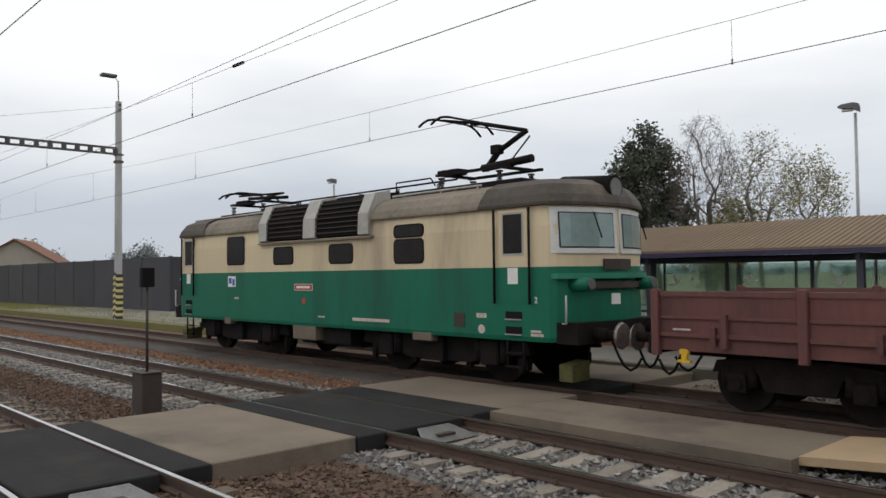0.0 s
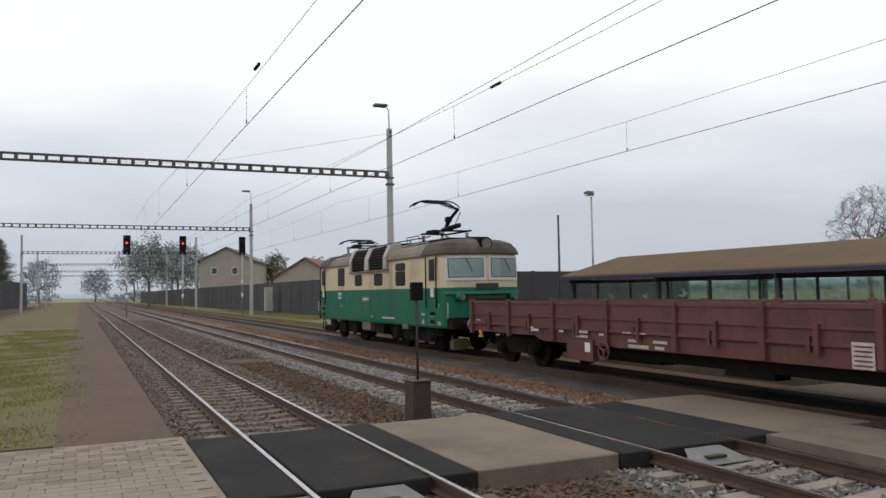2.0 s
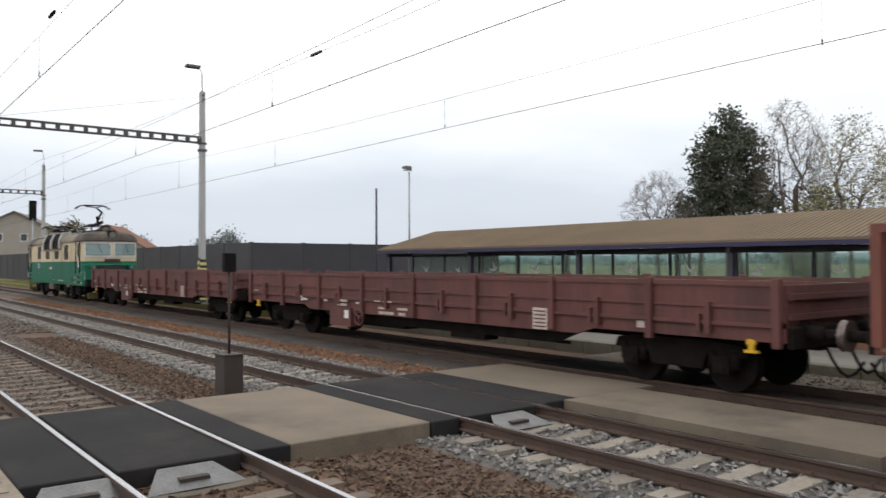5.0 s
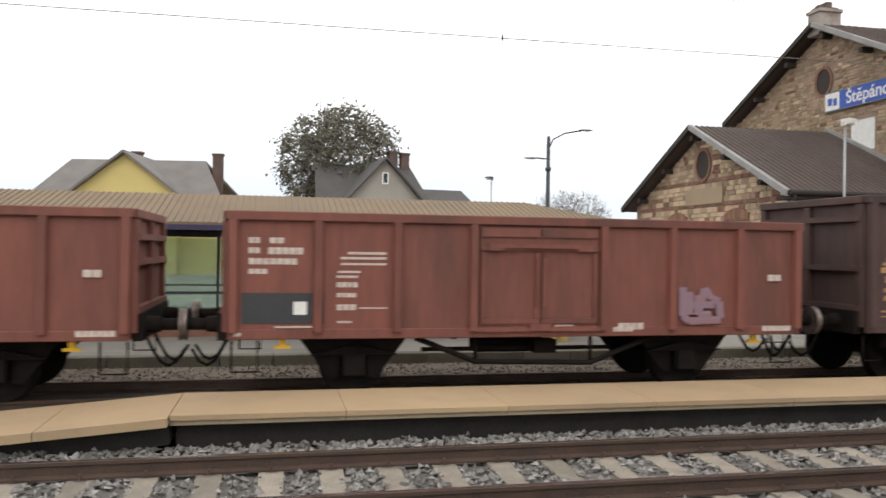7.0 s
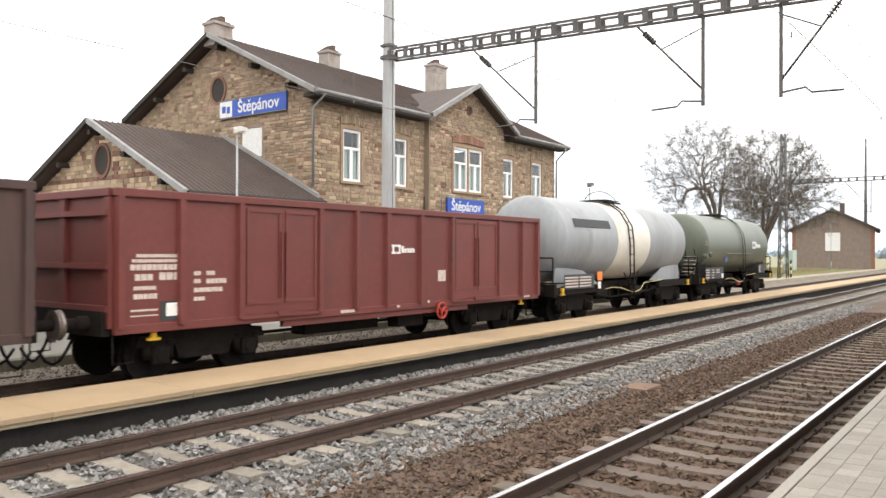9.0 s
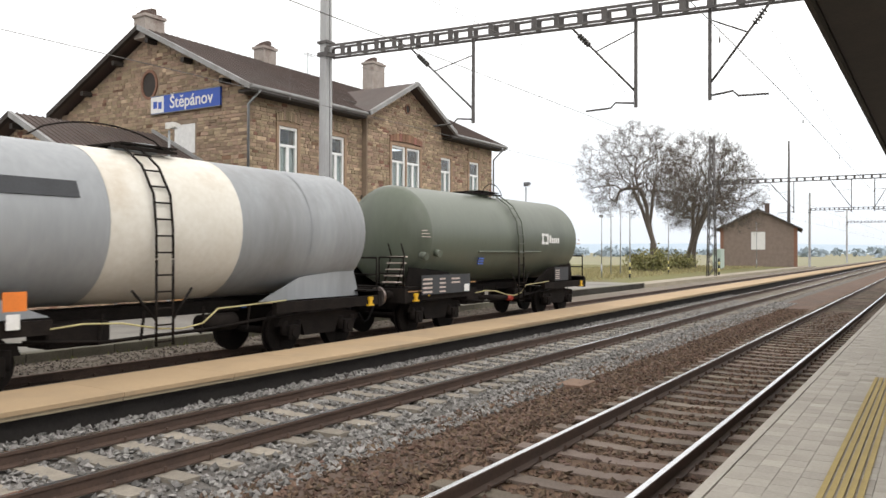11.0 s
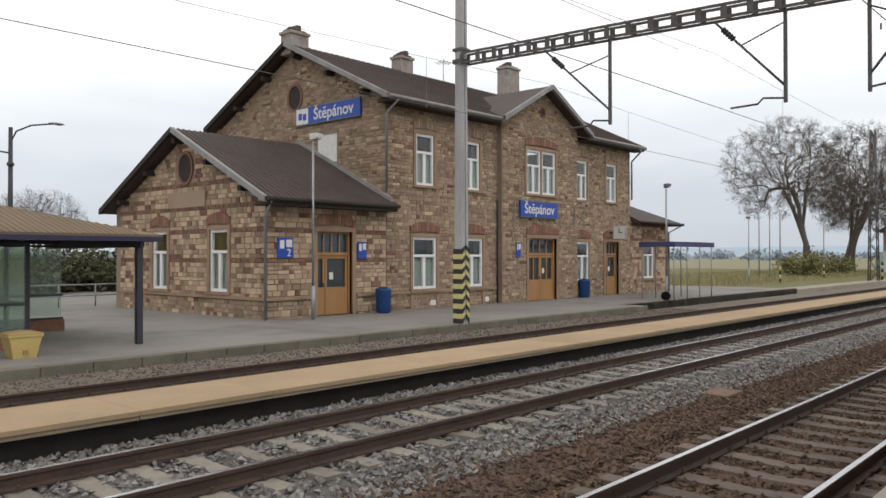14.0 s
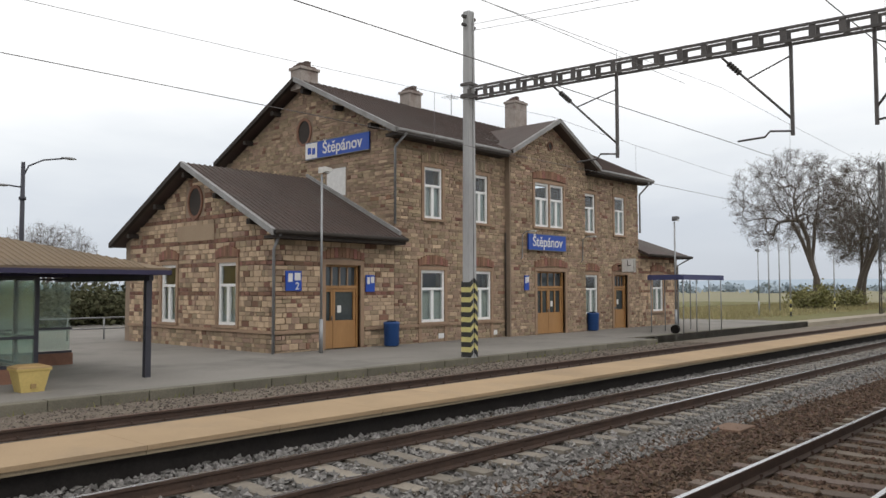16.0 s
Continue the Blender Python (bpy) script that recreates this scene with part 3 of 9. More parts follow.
# ---- station platform with its kerb ----
PZ = 0.08
structure("platform_station", B(-60, 30, 15.75, 70, GZ - 0.2, PZ), "paving", "broad grey paved station platform before the building", "platform")
structure("platform_station_end", B(30, 52, 16.6, 26, GZ - 0.2, PZ - 0.004), "paving", "narrower grey platform end beyond the station", "platform")
structure("platform_sand", B(52, 140, 16.6, 18.2, GZ - 0.2, 0.0), "sand", "pale sandy strip along the far track", "path")
kerb = thing("platform_kerb", "weathered mossy concrete kerb along the station platform", "kerb", kind="structure")
k_ob = part("kerb_stone", B(0, 0.985, 15.45, 15.748, GZ - 0.1, PZ + 0.006, bev=0.015), "kerb", kerb)
k_ob.location.x = -30
for i in range(1, 60):
    again(k_ob, (-30 + i, 0, 0))
for i in range(22):
    o = again(k_ob, (30 + i, 1.15, 0))

# ---- camera-side platform ----
structure("platform_near", B(-1.0, 400, -9, 1.38, GZ - 0.2, 0.425), "pale_paving", "pale concrete near platform", "platform")
structure("platform_near_edge", B(-1.0, 400, 1.382, 1.46, 0.36, 0.45), "pale_paving", "concrete edge slab of the near platform", "platform")
structure("near_platform_ramp", ramp_slab(-8.0, -1.001, 0.0, 0.445, -9, 1.38, "paving", 0.5), "paving", "ramp from the crossing up to the near platform", "ramp")
tact = thing("tactile_strip", "grooved ochre guiding strip in the near platform", "guiding strip", (0, 0.58, 0.452))
for k in range(5):
    part("groove_rib", B(3.0, 12.2, -0.15 + k * 0.06, -0.11 + k * 0.06, 0, 0.008), "tactile", tact)
structure("paver_bed", B(-12.85, -8.001, -9, 1.44, GZ - 0.2, -0.02), "paver", "joint bed under the block pavers", "pavement")


# ---- the train: each vehicle lies along x, its near side towards -y, z from the rail heads ----
WHEELS = []  # turning wheelsets with their radius


def wheelset(parent, x, r):
    ws = new("wheelset")
    ws.parent, ws.location = parent, (x, 0, r)
    for s in (-1, 1):
        bm = bmesh.new()
        cyl(bm, (0, s * 0.69, 0), (0, s * 0.82, 0), r, 28)
        cyl(bm, (0, s * 0.66, 0), (0, s * 0.69, 0), r + 0.03, 28)
        for k in range(4):
            a = k * math.pi / 2
            cyl(bm, (0.55 * r * math.cos(a), s * 0.82, 0.55 * r * math.sin(a)), (0.55 * r * math.cos(a), s * 0.828, 0.55 * r * math.sin(a)), 0.09 * r / 0.46, 8)
        cyl(bm, (0, s * 0.80, 0), (0, s * 0.88, 0), 0.12, 12)
        part("wheel", bm, "chassis", ws)
    part("axle", C((0, -0.7, 0), (0, 0.7, 0), 0.08), "chassis", ws)
    WHEELS.append((ws, r))
    return ws


def axle_box(bm, x, r, w=0.13):
    for s in (-1, 1):
        box(bm, x - w, x + w, s * 0.98 - 0.1, s * 0.98 + 0.1, r - 0.13, r + 0.14)


def bogie(parent, x, base=1.8, r=0.46):
    """A four-wheel freight bogie: pressed side frames, springs, axle boxes."""
    bo = new("bogie")
    bo.parent, bo.location = parent, (x, 0, 0)
    for s in (-1, 1):
        bm = bmesh.new()
        h = base / 2
        prism(bm, [(-h - 0.42, 0.60), (-h - 0.35, 0.78), (-0.55, 0.84), (0.55, 0.84), (h + 0.35, 0.78), (h + 0.42, 0.60), (h - 0.30, 0.62), (0.50, 0.36), (-0.50, 0.36), (-h + 0.30, 0.62)], 1, s * 1.0 - 0.06, s * 1.0 + 0.06)
        part("side_frame", bm, "chassis", bo)
        for d in (-h, h):
            bm = bmesh.new()
            for e in (-0.2, 0.2):
                cyl(bm, (d + e, s * 1.02, 0.40), (d + e, s * 1.02, 0.70), 0.085, 10)
            box(bm, d - 0.15, d + 0.15, s * 1.02 - 0.13, s * 1.02 + 0.13, r - 0.15, r + 0.15, 0.02)
            cyl(bm, (d, s * 1.10, r), (d, s * 1.18, r), 0.1, 12)
            part("axle_box", bm, "chassis", bo)
    part("bolster", B(-0.25, 0.25, -0.95, 0.95, 0.55, 0.92), "chassis", bo)
    for d in (-base / 2, base / 2):
        wheelset(parent, x + d, r)


def buffers(parent, half, z=1.05, inset=0.62):
    for e in (-1, 1):
        for s in (-1, 1):
            bm = bmesh.new()
            cyl(bm, (e * (half - inset), s * 0.875, z), (e * (half - 0.30), s * 0.875, z), 0.13, 12, 0.11)
            cyl(bm, (e * (half - inset), s * 0.875, z), (e * (half - inset + 0.03), s * 0.875, z), 0.19, 12)
            cyl(bm, (e * (half - 0.32), s * 0.875, z), (e * (half - 0.04), s * 0.875, z), 0.085, 12)
            bu = part("buffer", bm, "chassis", parent)
            part("buffer_head", C((e * (half - 0.05), s * 0.875, z), (e * half, s * 0.875, z), 0.235, 20, 0.21), "bufsteel", bu, "worn bright buffer head")
        bm = bmesh.new()
        tube(bm, [(e * (half - 0.6), 0, 1.0), (e * (half - 0.25), 0, 0.93), (e * (half - 0.02), 0, 0.97)], 0.045, 8)
        part("coupling", bm, "chassis", parent)
        for s in (-0.35, 0.42):
            bm = bmesh.new()
            tube(bm, [(e * (half - 0.6 + 0.55 * u), s * (1 - 0.3 * u), 0.88 - 0.5 * math.sin(u * 2.6)) for u in (0, 0.2, 0.4, 0.6, 0.8, 1.0)], 0.025, 6)
            part("brake_hose", bm, "black", parent)


def hook(parent, x, y=-1.30, z=0.80):
    """A yellow rope hook under the solebar."""
    bm = bmesh.new()
    box(bm, x - 0.045, x + 0.045, y - 0.03, y + 0.03, z - 0.02, z + 0.15)
    box(bm, x - 0.11, x + 0.11, y - 0.04, y + 0.03, z - 0.06, z - 0.02)
    box(bm, x - 0.075, x + 0.075, y - 0.035, y + 0.03, z + 0.07, z + 0.14)
    part("rope_hook", bm, "yellow", parent, "yellow painted rope hook")


def marks(parent, rows, material, name="lettering", label="worn white lettering", y=-1.46):
    """Unreadable lettering as bars: x, z, width, height of each line."""
    for x, z, w, h in rows:
        bm = bmesh.new()
        n = max(1, round(w / (h * 1.1)))
        if h > 0.16 or n > 9 and h < 0.045:
            n = 1
        for i in range(n):
            box(bm, x + w * i / n + (0.12 * w / n if n > 1 else 0), x + w * (i + 1) / n, y - 0.004, y, z, z + h)
        part(name, bm, material, parent, label)


def gondola(u, kind, paint, half, ribs, doors, ztop, zlow, label, tank=None):
    """An open high-sided goods wagon: floor, side panels, ribs, doors, top rim, underframe."""
    w = thing("open_wagon", label, "goods wagon", group="wagons of the goods train")
    body = half - 0.62
    Y = 1.42
    part("floor", B(-body, body, -Y + 0.06, Y - 0.06, zlow + 0.12, zlow + 0.24), "inside", w, "rusty wagon floor")
    for s in (-1, 1):
        part("side_panel", B(-body, body, min(s * Y, s * (Y - 0.05)), max(s * Y, s * (Y - 0.05)), zlow + 0.08, ztop - 0.1), paint, w)
        part("top_rim", B(-body - 0.03, body + 0.03, s * (Y - 0.01) - 0.075, s * (Y - 0.01) + 0.075, ztop - 0.13, ztop, bev=0.012), paint, w)
        part("solebar", B(-body, body, min(s * 1.44, s * 1.34), max(s * 1.44, s * 1.34), zlow, zlow + 0.14, bev=0.01), paint, w)
        first = None
        for x in ribs:
            if first is None:
                bm = bmesh.new()
                prism(bm, [(-0.075, s * Y), (-0.05, s * (Y + 0.085)), (0.05, s * (Y + 0.085)), (0.075, s * Y)], 2, zlow + 0.1, ztop - 0.12)
                first = part("rib", bm, paint, w, at=(x, 0, 0))
            else:
                again(first, (x, 0, 0))
    for s in (-1,):
        for x0, x1 in doors:
            d = part("door", B(x0, x1, -Y - 0.03, -Y - 0.002, zlow + 0.16, ztop - 0.16), paint, w)
            xm = (x0 + x1) / 2
            if kind == "es":
                part("door_header", B(x0, x1, -Y - 0.06, -Y - 0.028, ztop - 0.50, ztop - 0.44), paint, d)
                part("flap_hinge_bar", boxes((x0 + 0.12, x1 - 0.12, -Y - 0.10, -Y - 0.06, ztop - 0.46, ztop - 0.40), (x0 + 0.12, x0 + 0.34, -Y - 0.10, -Y - 0.06, ztop - 0.50, ztop - 0.461), (x1 - 0.34, x1 - 0.12, -Y - 0.10, -Y - 0.06, ztop - 0.50, ztop - 0.461)), paint, d, "sagging flap bar")
                for a, b in ((x0 + 0.02, xm - 0.02), (xm + 0.02, x1 - 0.02)):
                    bm = boxes((a, b, -Y - 0.055, -Y - 0.028, zlow + 0.20, zlow + 0.27), (a, a + 0.06, -Y - 0.055, -Y - 0.028, zlow + 0.28, ztop - 0.52), (b - 0.06, b, -Y - 0.055, -Y - 0.028, zlow + 0.28, ztop - 0.52), (a, b, -Y - 0.055, -Y - 0.028, ztop - 0.30, ztop - 0.18))
                    part("door_leaf_frame", bm, paint, d)
            else:
                for a, b in ((x0 + 0.03, xm - 0.05), (xm + 0.05, x1 - 0.03)):
                    bm = boxes((a, b, -Y - 0.05, -Y - 0.028, zlow + 0.34, zlow + 0.41), (a, b, -Y - 0.05, -Y - 0.028, ztop - 0.26, ztop - 0.19), (a, a + 0.06, -Y - 0.05, -Y - 0.028, zlow + 0.42, ztop - 0.27), (b - 0.06, b, -Y - 0.05, -Y - 0.028, zlow + 0.42, ztop - 0.27))
                    part("door_leaf_frame", bm, paint, d)
            part("door_bar", boxes((xm - 0.075, xm - 0.035, -Y - 0.085, -Y - 0.031, zlow + 0.45, ztop - 0.60), (xm + 0.035, xm + 0.075, -Y - 0.085, -Y - 0.031, zlow + 0.45, ztop - 0.60), (xm - 0.16, xm + 0.16, -Y - 0.10, -Y - 0.086, zlow + 0.10, zlow + 0.20)), paint, d, "door locking bars")
            part("door_sill", B(x0 - 0.05, x1 + 0.05, -Y - 0.07, -Y + 0.02, zlow + 0.085, zlow + 0.155), paint, d)
    for e in (-1, 1):
        part("end_panel", B(min(e * body, e * (body - 0.05)) - 0.0, max(e * body, e * (body - 0.05)), -Y + 0.06, Y - 0.06, zlow + 0.1, ztop - 0.1), paint, w)
        part("end_rim", B(e * body - 0.075, e * body + 0.075, -Y + 0.07, Y - 0.07, ztop - 0.13, ztop, bev=0.012), paint, w)
        for z in (zlow + 0.35, zlow + 1.0, ztop - 0.42):
            part("end_beam", B(min(e * body, e * (body + 0.10)), max(e * body, e * (body + 0.10)), -Y + 0.08, Y - 0.08, z, z + 0.09), paint, w)
        for s in (-1, 0, 1):
            part("end_post", B(min(e * body, e * (body + 0.075)), max(e * body, e * (body + 0.075)), s * (Y - 0.12) - 0.07, s * (Y - 0.12) + 0.07, zlow + 0.1, ztop - 0.14), paint, w)
        part("headstock", B(min(e * body, e * (body + 0.14)), max(e * body, e * (body + 0.14)), -1.3, 1.3, 0.86, 1.24), "chassis", w)
        for s in (-1, 1):
            bm = bmesh.new()
            tube(bm, [(e * (body - 0.05), s * 1.28, 0.85), (e * (body - 0.05), s * 1.28, 0.42), (e * (body - 0.4), s * 1.28, 0.42), (e * (body - 0.4), s * 1.28, 0.85)], 0.018)
            part("shunter_step", bm, "chassis", w)
    part("underframe", boxes((-body, body, -0.45, -0.25, 0.80, zlow + 0.1), (-body, body, 0.25, 0.45, 0.80, zlow + 0.1)), "chassis", w)
    if kind == "es":
        for x in (-2.62, 2.62):
            for s in (-1, 1):
                bm = bmesh.new()
                for k in range(6):
                    box(bm, x - 0.62 + 0.09 * k, x + 0.62 - 0.09 * k, s * 1.0 - 0.06, s * 1.0 + 0.06, 0.60 + 0.022 * k, 0.618 + 0.022 * k)
                box(bm, x - 0.16, x + 0.16, s * 1.0 - 0.12, s * 1.0 + 0.12, 0.30, 0.62, 0.02)
                prism(bm, [(x - 0.85, 0.92), (x + 0.85, 0.92), (x + 0.34, 0.26), (x + 0.2, 0.26), (x + 0.2, 0.62), (x - 0.2, 0.62), (x - 0.2, 0.26), (x - 0.34, 0.26)], 1, s * 0.93 - 0.012, s * 0.93 + 0.012)
                part("spring_and_guard", bm, "chassis", w)
            wheelset(w, x, 0.47)
        bm = bmesh.new()
        tube(bm, [(-1.75, -1.2, 0.86), (-0.85, -1.2, 0.50), (0.95, -1.2, 0.46), (2.0, -1.2, 0.86)], 0.045)
        tube(bm, [(0.95, -1.2, 0.46), (0.95, -1.2, 0.90)], 0.03)
        tube(bm, [(-0.85, -1.2, 0.50), (-0.85, -1.2, 0.90)], 0.03)
        part("truss_rod", bm, "chassis", w)
        part("brake_gear", boxes((-0.7, 0.5, -0.6, -0.2, 0.56, 0.74), (-1.6, 1.4, -0.9, -0.84, 0.62, 0.68), (0.1, 0.45, -1.1, -0.8, 0.60, 0.80)), "chassis", w)
    else:
        for x in (-4.5, 4.5):
            bogie(w, x)
        part("brake_gear", boxes((-2.0, 0.2, -0.9, -0.5, 0.5, 0.80), (0.6, 1.5, -1.15, -0.85, 0.48, 0.80), (-3, 3, -0.84, -0.80, 0.60, 0.66)), "chassis", w)
        part("solebar_truss", B(-3.0, 3.0, -1.38, -1.28, zlow - 0.12, zlow - 0.002), paint, w)
    buffers(w, half)
    for x in (-body + 0.74, body - 0.74):
        hook(w, x)
    return w, body


def ring_handle(w, x, z, r=0.2, material="red", label="red brake handwheel"):
    bm = bmesh.new()
    pts = [(x + r * math.cos(a), -1.50, z + r * math.sin(a)) for a in (i * math.pi / 9 for i in range(19))]
    tube(bm, pts, 0.028)
    for k in range(3):
        a = k * 2.1 + 0.5
        cyl(bm, (x, -1.50, z), (x + r * math.cos(a), -1.50, z + r * math.sin(a)), 0.025, 6)
    cyl(bm, (x, -1.52, z), (x, -1.30, z), 0.05, 8)
    part("brake_wheel", bm, material, w, label)


def logo(w, x, z, h, y, material="ink", width=None):
    """A worn wordmark as plain shapes: an outlined block and a bar."""
    bm = boxes((x, x + 0.70 * h, y - 0.004, y, z + 0.76 * h, z + h), (x, x + 0.70 * h, y - 0.004, y, z, z + 0.24 * h), (x + 0.12 * h, x + 0.40 * h, y - 0.004, y, z + 0.241 * h, z + 0.759 * h), (x + 0.80 * h, x + 1.5 * h, y - 0.004, y, z + 0.76 * h, z + h), (x + 0.80 * h, x + 1.5 * h, y - 0.004, y, z, z + 0.24 * h), (x + 1.22 * h, x + 1.5 * h, y - 0.004, y, z + 0.241 * h, z + 0.759 * h))
    part("emblem", bm, material, w, "worn pale emblem")
    n = 5
    bm = bmesh.new()
    for i in range(n):
        a = x + 1.7 * h + i * 0.47 * h
        box(bm, a, a + 0.36 * h, y - 0.004, y, z + 0.14 * h, z + (0.86 if i == 0 else 0.62) * h)
    part("wordmark", bm, material, w, "worn pale wordmark")


def spray(w, strokes, material, r, label, k=1.0, dx=0.0):
    bm = bmesh.new()
    for st in strokes:
        pts = [(x, -1.455, z) for x, z in st]
        for a, b in zip(pts, pts[1:]):
            cyl(bm, a, b, r, 6)
    for v in bm.verts:
        v.co.x, v.co.y = v.co.x * k + dx, -1.476 + (v.co.y + 1.455) * 0.1
    part("graffiti", bm, material, w, label)


ES_RIBS = (-4.31, -3.17, -2.06, -0.95, 1.05, 2.17, 3.30, 4.31)
TRAIN = []


def es_wagon(u, number):
    w, body = gondola(u, "es", "red_brown", 5.0, ES_RIBS, [(-0.86, 0.96)], 2.64, 0.88, ("oxide-red open two-axle wagon with pale scribbled graffiti", "oxide-red open two-axle wagon with white lettering", "oxide-red open two-axle wagon with a violet spray patch")[number])
    ink = "ink_ochre" if number == 0 else "ink"
    part("data_panel", B(-4.20, -3.08, -1.43, -1.425, 1.10, 1.52), "plate_dark", w, "dark grey data panel")
    part("consignment_card", B(-3.50, -3.32, -1.437, -1.431, 1.22, 1.40), "white", w, "white card in the data panel")
    marks(w, [(-4.12, 2.20, 0.16, 0.08), (-3.84, 2.20, 0.20, 0.08), (-4.12, 2.06, 0.16, 0.08), (-3.86, 2.05, 0.48, 0.095), (-4.12, 1.91, 0.66, 0.085), (-4.12, 1.78, 0.26, 0.07)], ink, y=-1.422)
    marks(w, [(-2.76, 2.06, 0.54, 0.035), (-2.86, 1.99, 0.64, 0.035), (-2.86, 1.91, 0.64, 0.03), (-2.90, 1.80, 0.32, 0.03), (-2.92, 1.73, 0.30, 0.035), (-2.92, 1.60, 0.30, 0.07), (-2.92, 1.46, 0.28, 0.06), (-2.92, 1.28, 0.28, 0.08), (-2.6, 1.30, 0.4, 0.018), (-2.90, 1.10, 0.2, 0.03)], ink, y=-1.422)
    marks(w, [(-3.75, 1.04, 0.5, 0.025), (1.20, 0.95, 0.34, 0.07), (0.28, 0.98, 0.30, 0.08), (1.28, 0.98, 0.42, 0.10), (3.7, 0.94, 0.5, 0.08), (-4.3, 0.93, 0.1, 0.05), (3.78, 1.72, 0.24, 0.10)], ink, y=-1.447)
    if number == 0:
        spray(w, [[(-2.45, 1.5), (-2.05, 1.5)], [(-2.2, 2.0), (-2.2, 1.05)], [(-2.35, 1.55), (-2.3, 1.25), (-2.12, 1.25), (-2.05, 1.5)], [(-2.0, 1.45), (-1.95, 1.7), (-1.75, 1.7), (-1.72, 1.25), (-1.95, 1.25)], [(-1.62, 1.25), (-1.6, 1.75), (-1.45, 1.4), (-1.35, 1.8), (-1.32, 0.95)], [(-1.98, 1.9), (-1.85, 1.98), (-1.72, 1.88), (-1.80, 1.76), (-1.95, 1.78), (-1.98, 1.9)], [(-2.3, 1.25), (-1.3, 1.22)]], "chalk", 0.014, "thin white graffiti tag", 0.85, 0.2)
        spray(w, [[(-0.9, 1.27), (-0.25, 1.27)], [(-0.56, 1.42), (-0.56, 1.12)]], "chalk", 0.028, "white sprayed star")
        logo(w, 2.28, 1.86, 0.22, -1.425, "white")
    if number == 1:
        marks(w, [(1.75, 1.70, 0.08, 0.07)], ink, y=-1.426)
    if number == 2:
        spray(w, [[(2.62, 1.62), (2.62, 1.18), (2.72, 1.1), (3.2, 1.12)], [(2.72, 1.55), (2.72, 1.2)], [(2.85, 1.2), (2.95, 1.6), (3.05, 1.45), (3.18, 1.4), (3.2, 1.15)], [(2.78, 1.35), (3.1, 1.35)], [(2.85, 1.5), (2.85, 1.2), (3.05, 1.2)]], "violet", 0.06, "faded violet graffiti", 1.1, -0.55)
    TRAIN.append((w, u))


EAS_RIBS = (-6.33, -5.25, -4.05, -2.12, -1.08, -0.12, 1.05, 2.25, 4.32, 5.5, 6.33)


def eas_wagon(u, paint, dark):
    w, body = gondola(u, "eas", paint, 7.02, EAS_RIBS, [(-3.96, -2.20), (2.34, 4.23)], 3.12, 0.88, "sooty dark-brown open bogie wagon with white graffiti" if dark else "freshly painted maroon open bogie wagon with white lettering")
    ink = "ink_ochre" if dark else "ink"
    marks(w, [(-6.05, 2.06, 0.85, 0.05), (-6.12, 1.98, 0.92, 0.05), (-6.16, 1.86, 0.96, 0.09), (-6.08, 1.70, 0.32, 0.10), (-5.66, 1.70, 0.40, 0.12), (-6.10, 1.55, 0.40, 0.06), (-6.10, 1.41, 0.42, 0.08), (-6.14, 1.22, 0.48, 0.03), (-6.14, 1.14, 0.48, 0.02)], ink, y=-1.422)
    marks(w, [(-5.00, 1.76, 0.14, 0.07), (-4.76, 1.76, 0.18, 0.07), (-5.00, 1.63, 0.14, 0.07), (-4.76, 1.62, 0.42, 0.08), (-5.00, 1.48, 0.58, 0.075), (-5.00, 1.34, 0.22, 0.065)], ink, y=-1.422)
    part("data_panel", B(-5.62, -5.18, -1.43, -1.425, 1.05, 1.36), "plate_dark", w, "dark data panel")
    part("consignment_card", B(-5.52, -5.32, -1.437, -1.431, 1.12, 1.33), "white", w, "white card in the data panel")
    marks(w, [(1.72, 1.48, 0.30, 0.26)], ink, "notice", "pale stencilled notice", -1.424)
    marks(w, [(-1.55, 0.93, 0.4, 0.06), (0.2, 0.95, 0.1, 0.05), (1.3, 1.0, 0.08, 0.06), (5.6, 0.94, 0.3, 0.05)], ink, y=-1.447)
    logo(w, 0.05, 2.12, 0.20, -1.424, "ink_ochre" if dark else "white")
    if dark:
        spray(w, [[(-3.15, 1.6), (-3.3, 2.0), (-3.15, 2.28), (-2.9, 2.2), (-2.8, 1.8), (-2.95, 1.5), (-3.1, 1.62)], [(-2.95, 1.95), (-2.75, 1.55), (-2.45, 1.5)], [(-2.95, 2.2), (-2.6, 2.25), (-2.6, 1.65)], [(-1.9, 2.2), (-2.2, 2.1), (-2.0, 1.85), (-2.25, 1.6), (-2.35, 1.72)], [(-1.85, 1.6), (-1.75, 2.25), (-1.6, 1.7), (-1.5, 2.2), (-1.45, 1.7)], [(-1.25, 2.2), (-1.5, 2.0), (-1.3, 1.75), (-1.5, 1.6)], [(-0.95, 2.15), (-0.85, 1.65), (-0.7, 2.2)], [(-2.2, 1.45), (-1.4, 1.5)]], "chalk", 0.042, "thick white graffiti letters", 0.80, -0.25)
    if not dark:
        ring_handle(w, 1.78, 0.80, 0.18)
    else:
        part("handwheel", C((1.78, -1.52, 0.80), (1.78, -1.48, 0.80), 0.2, 20), "dark_brown", w)
    TRAIN.append((w, u))


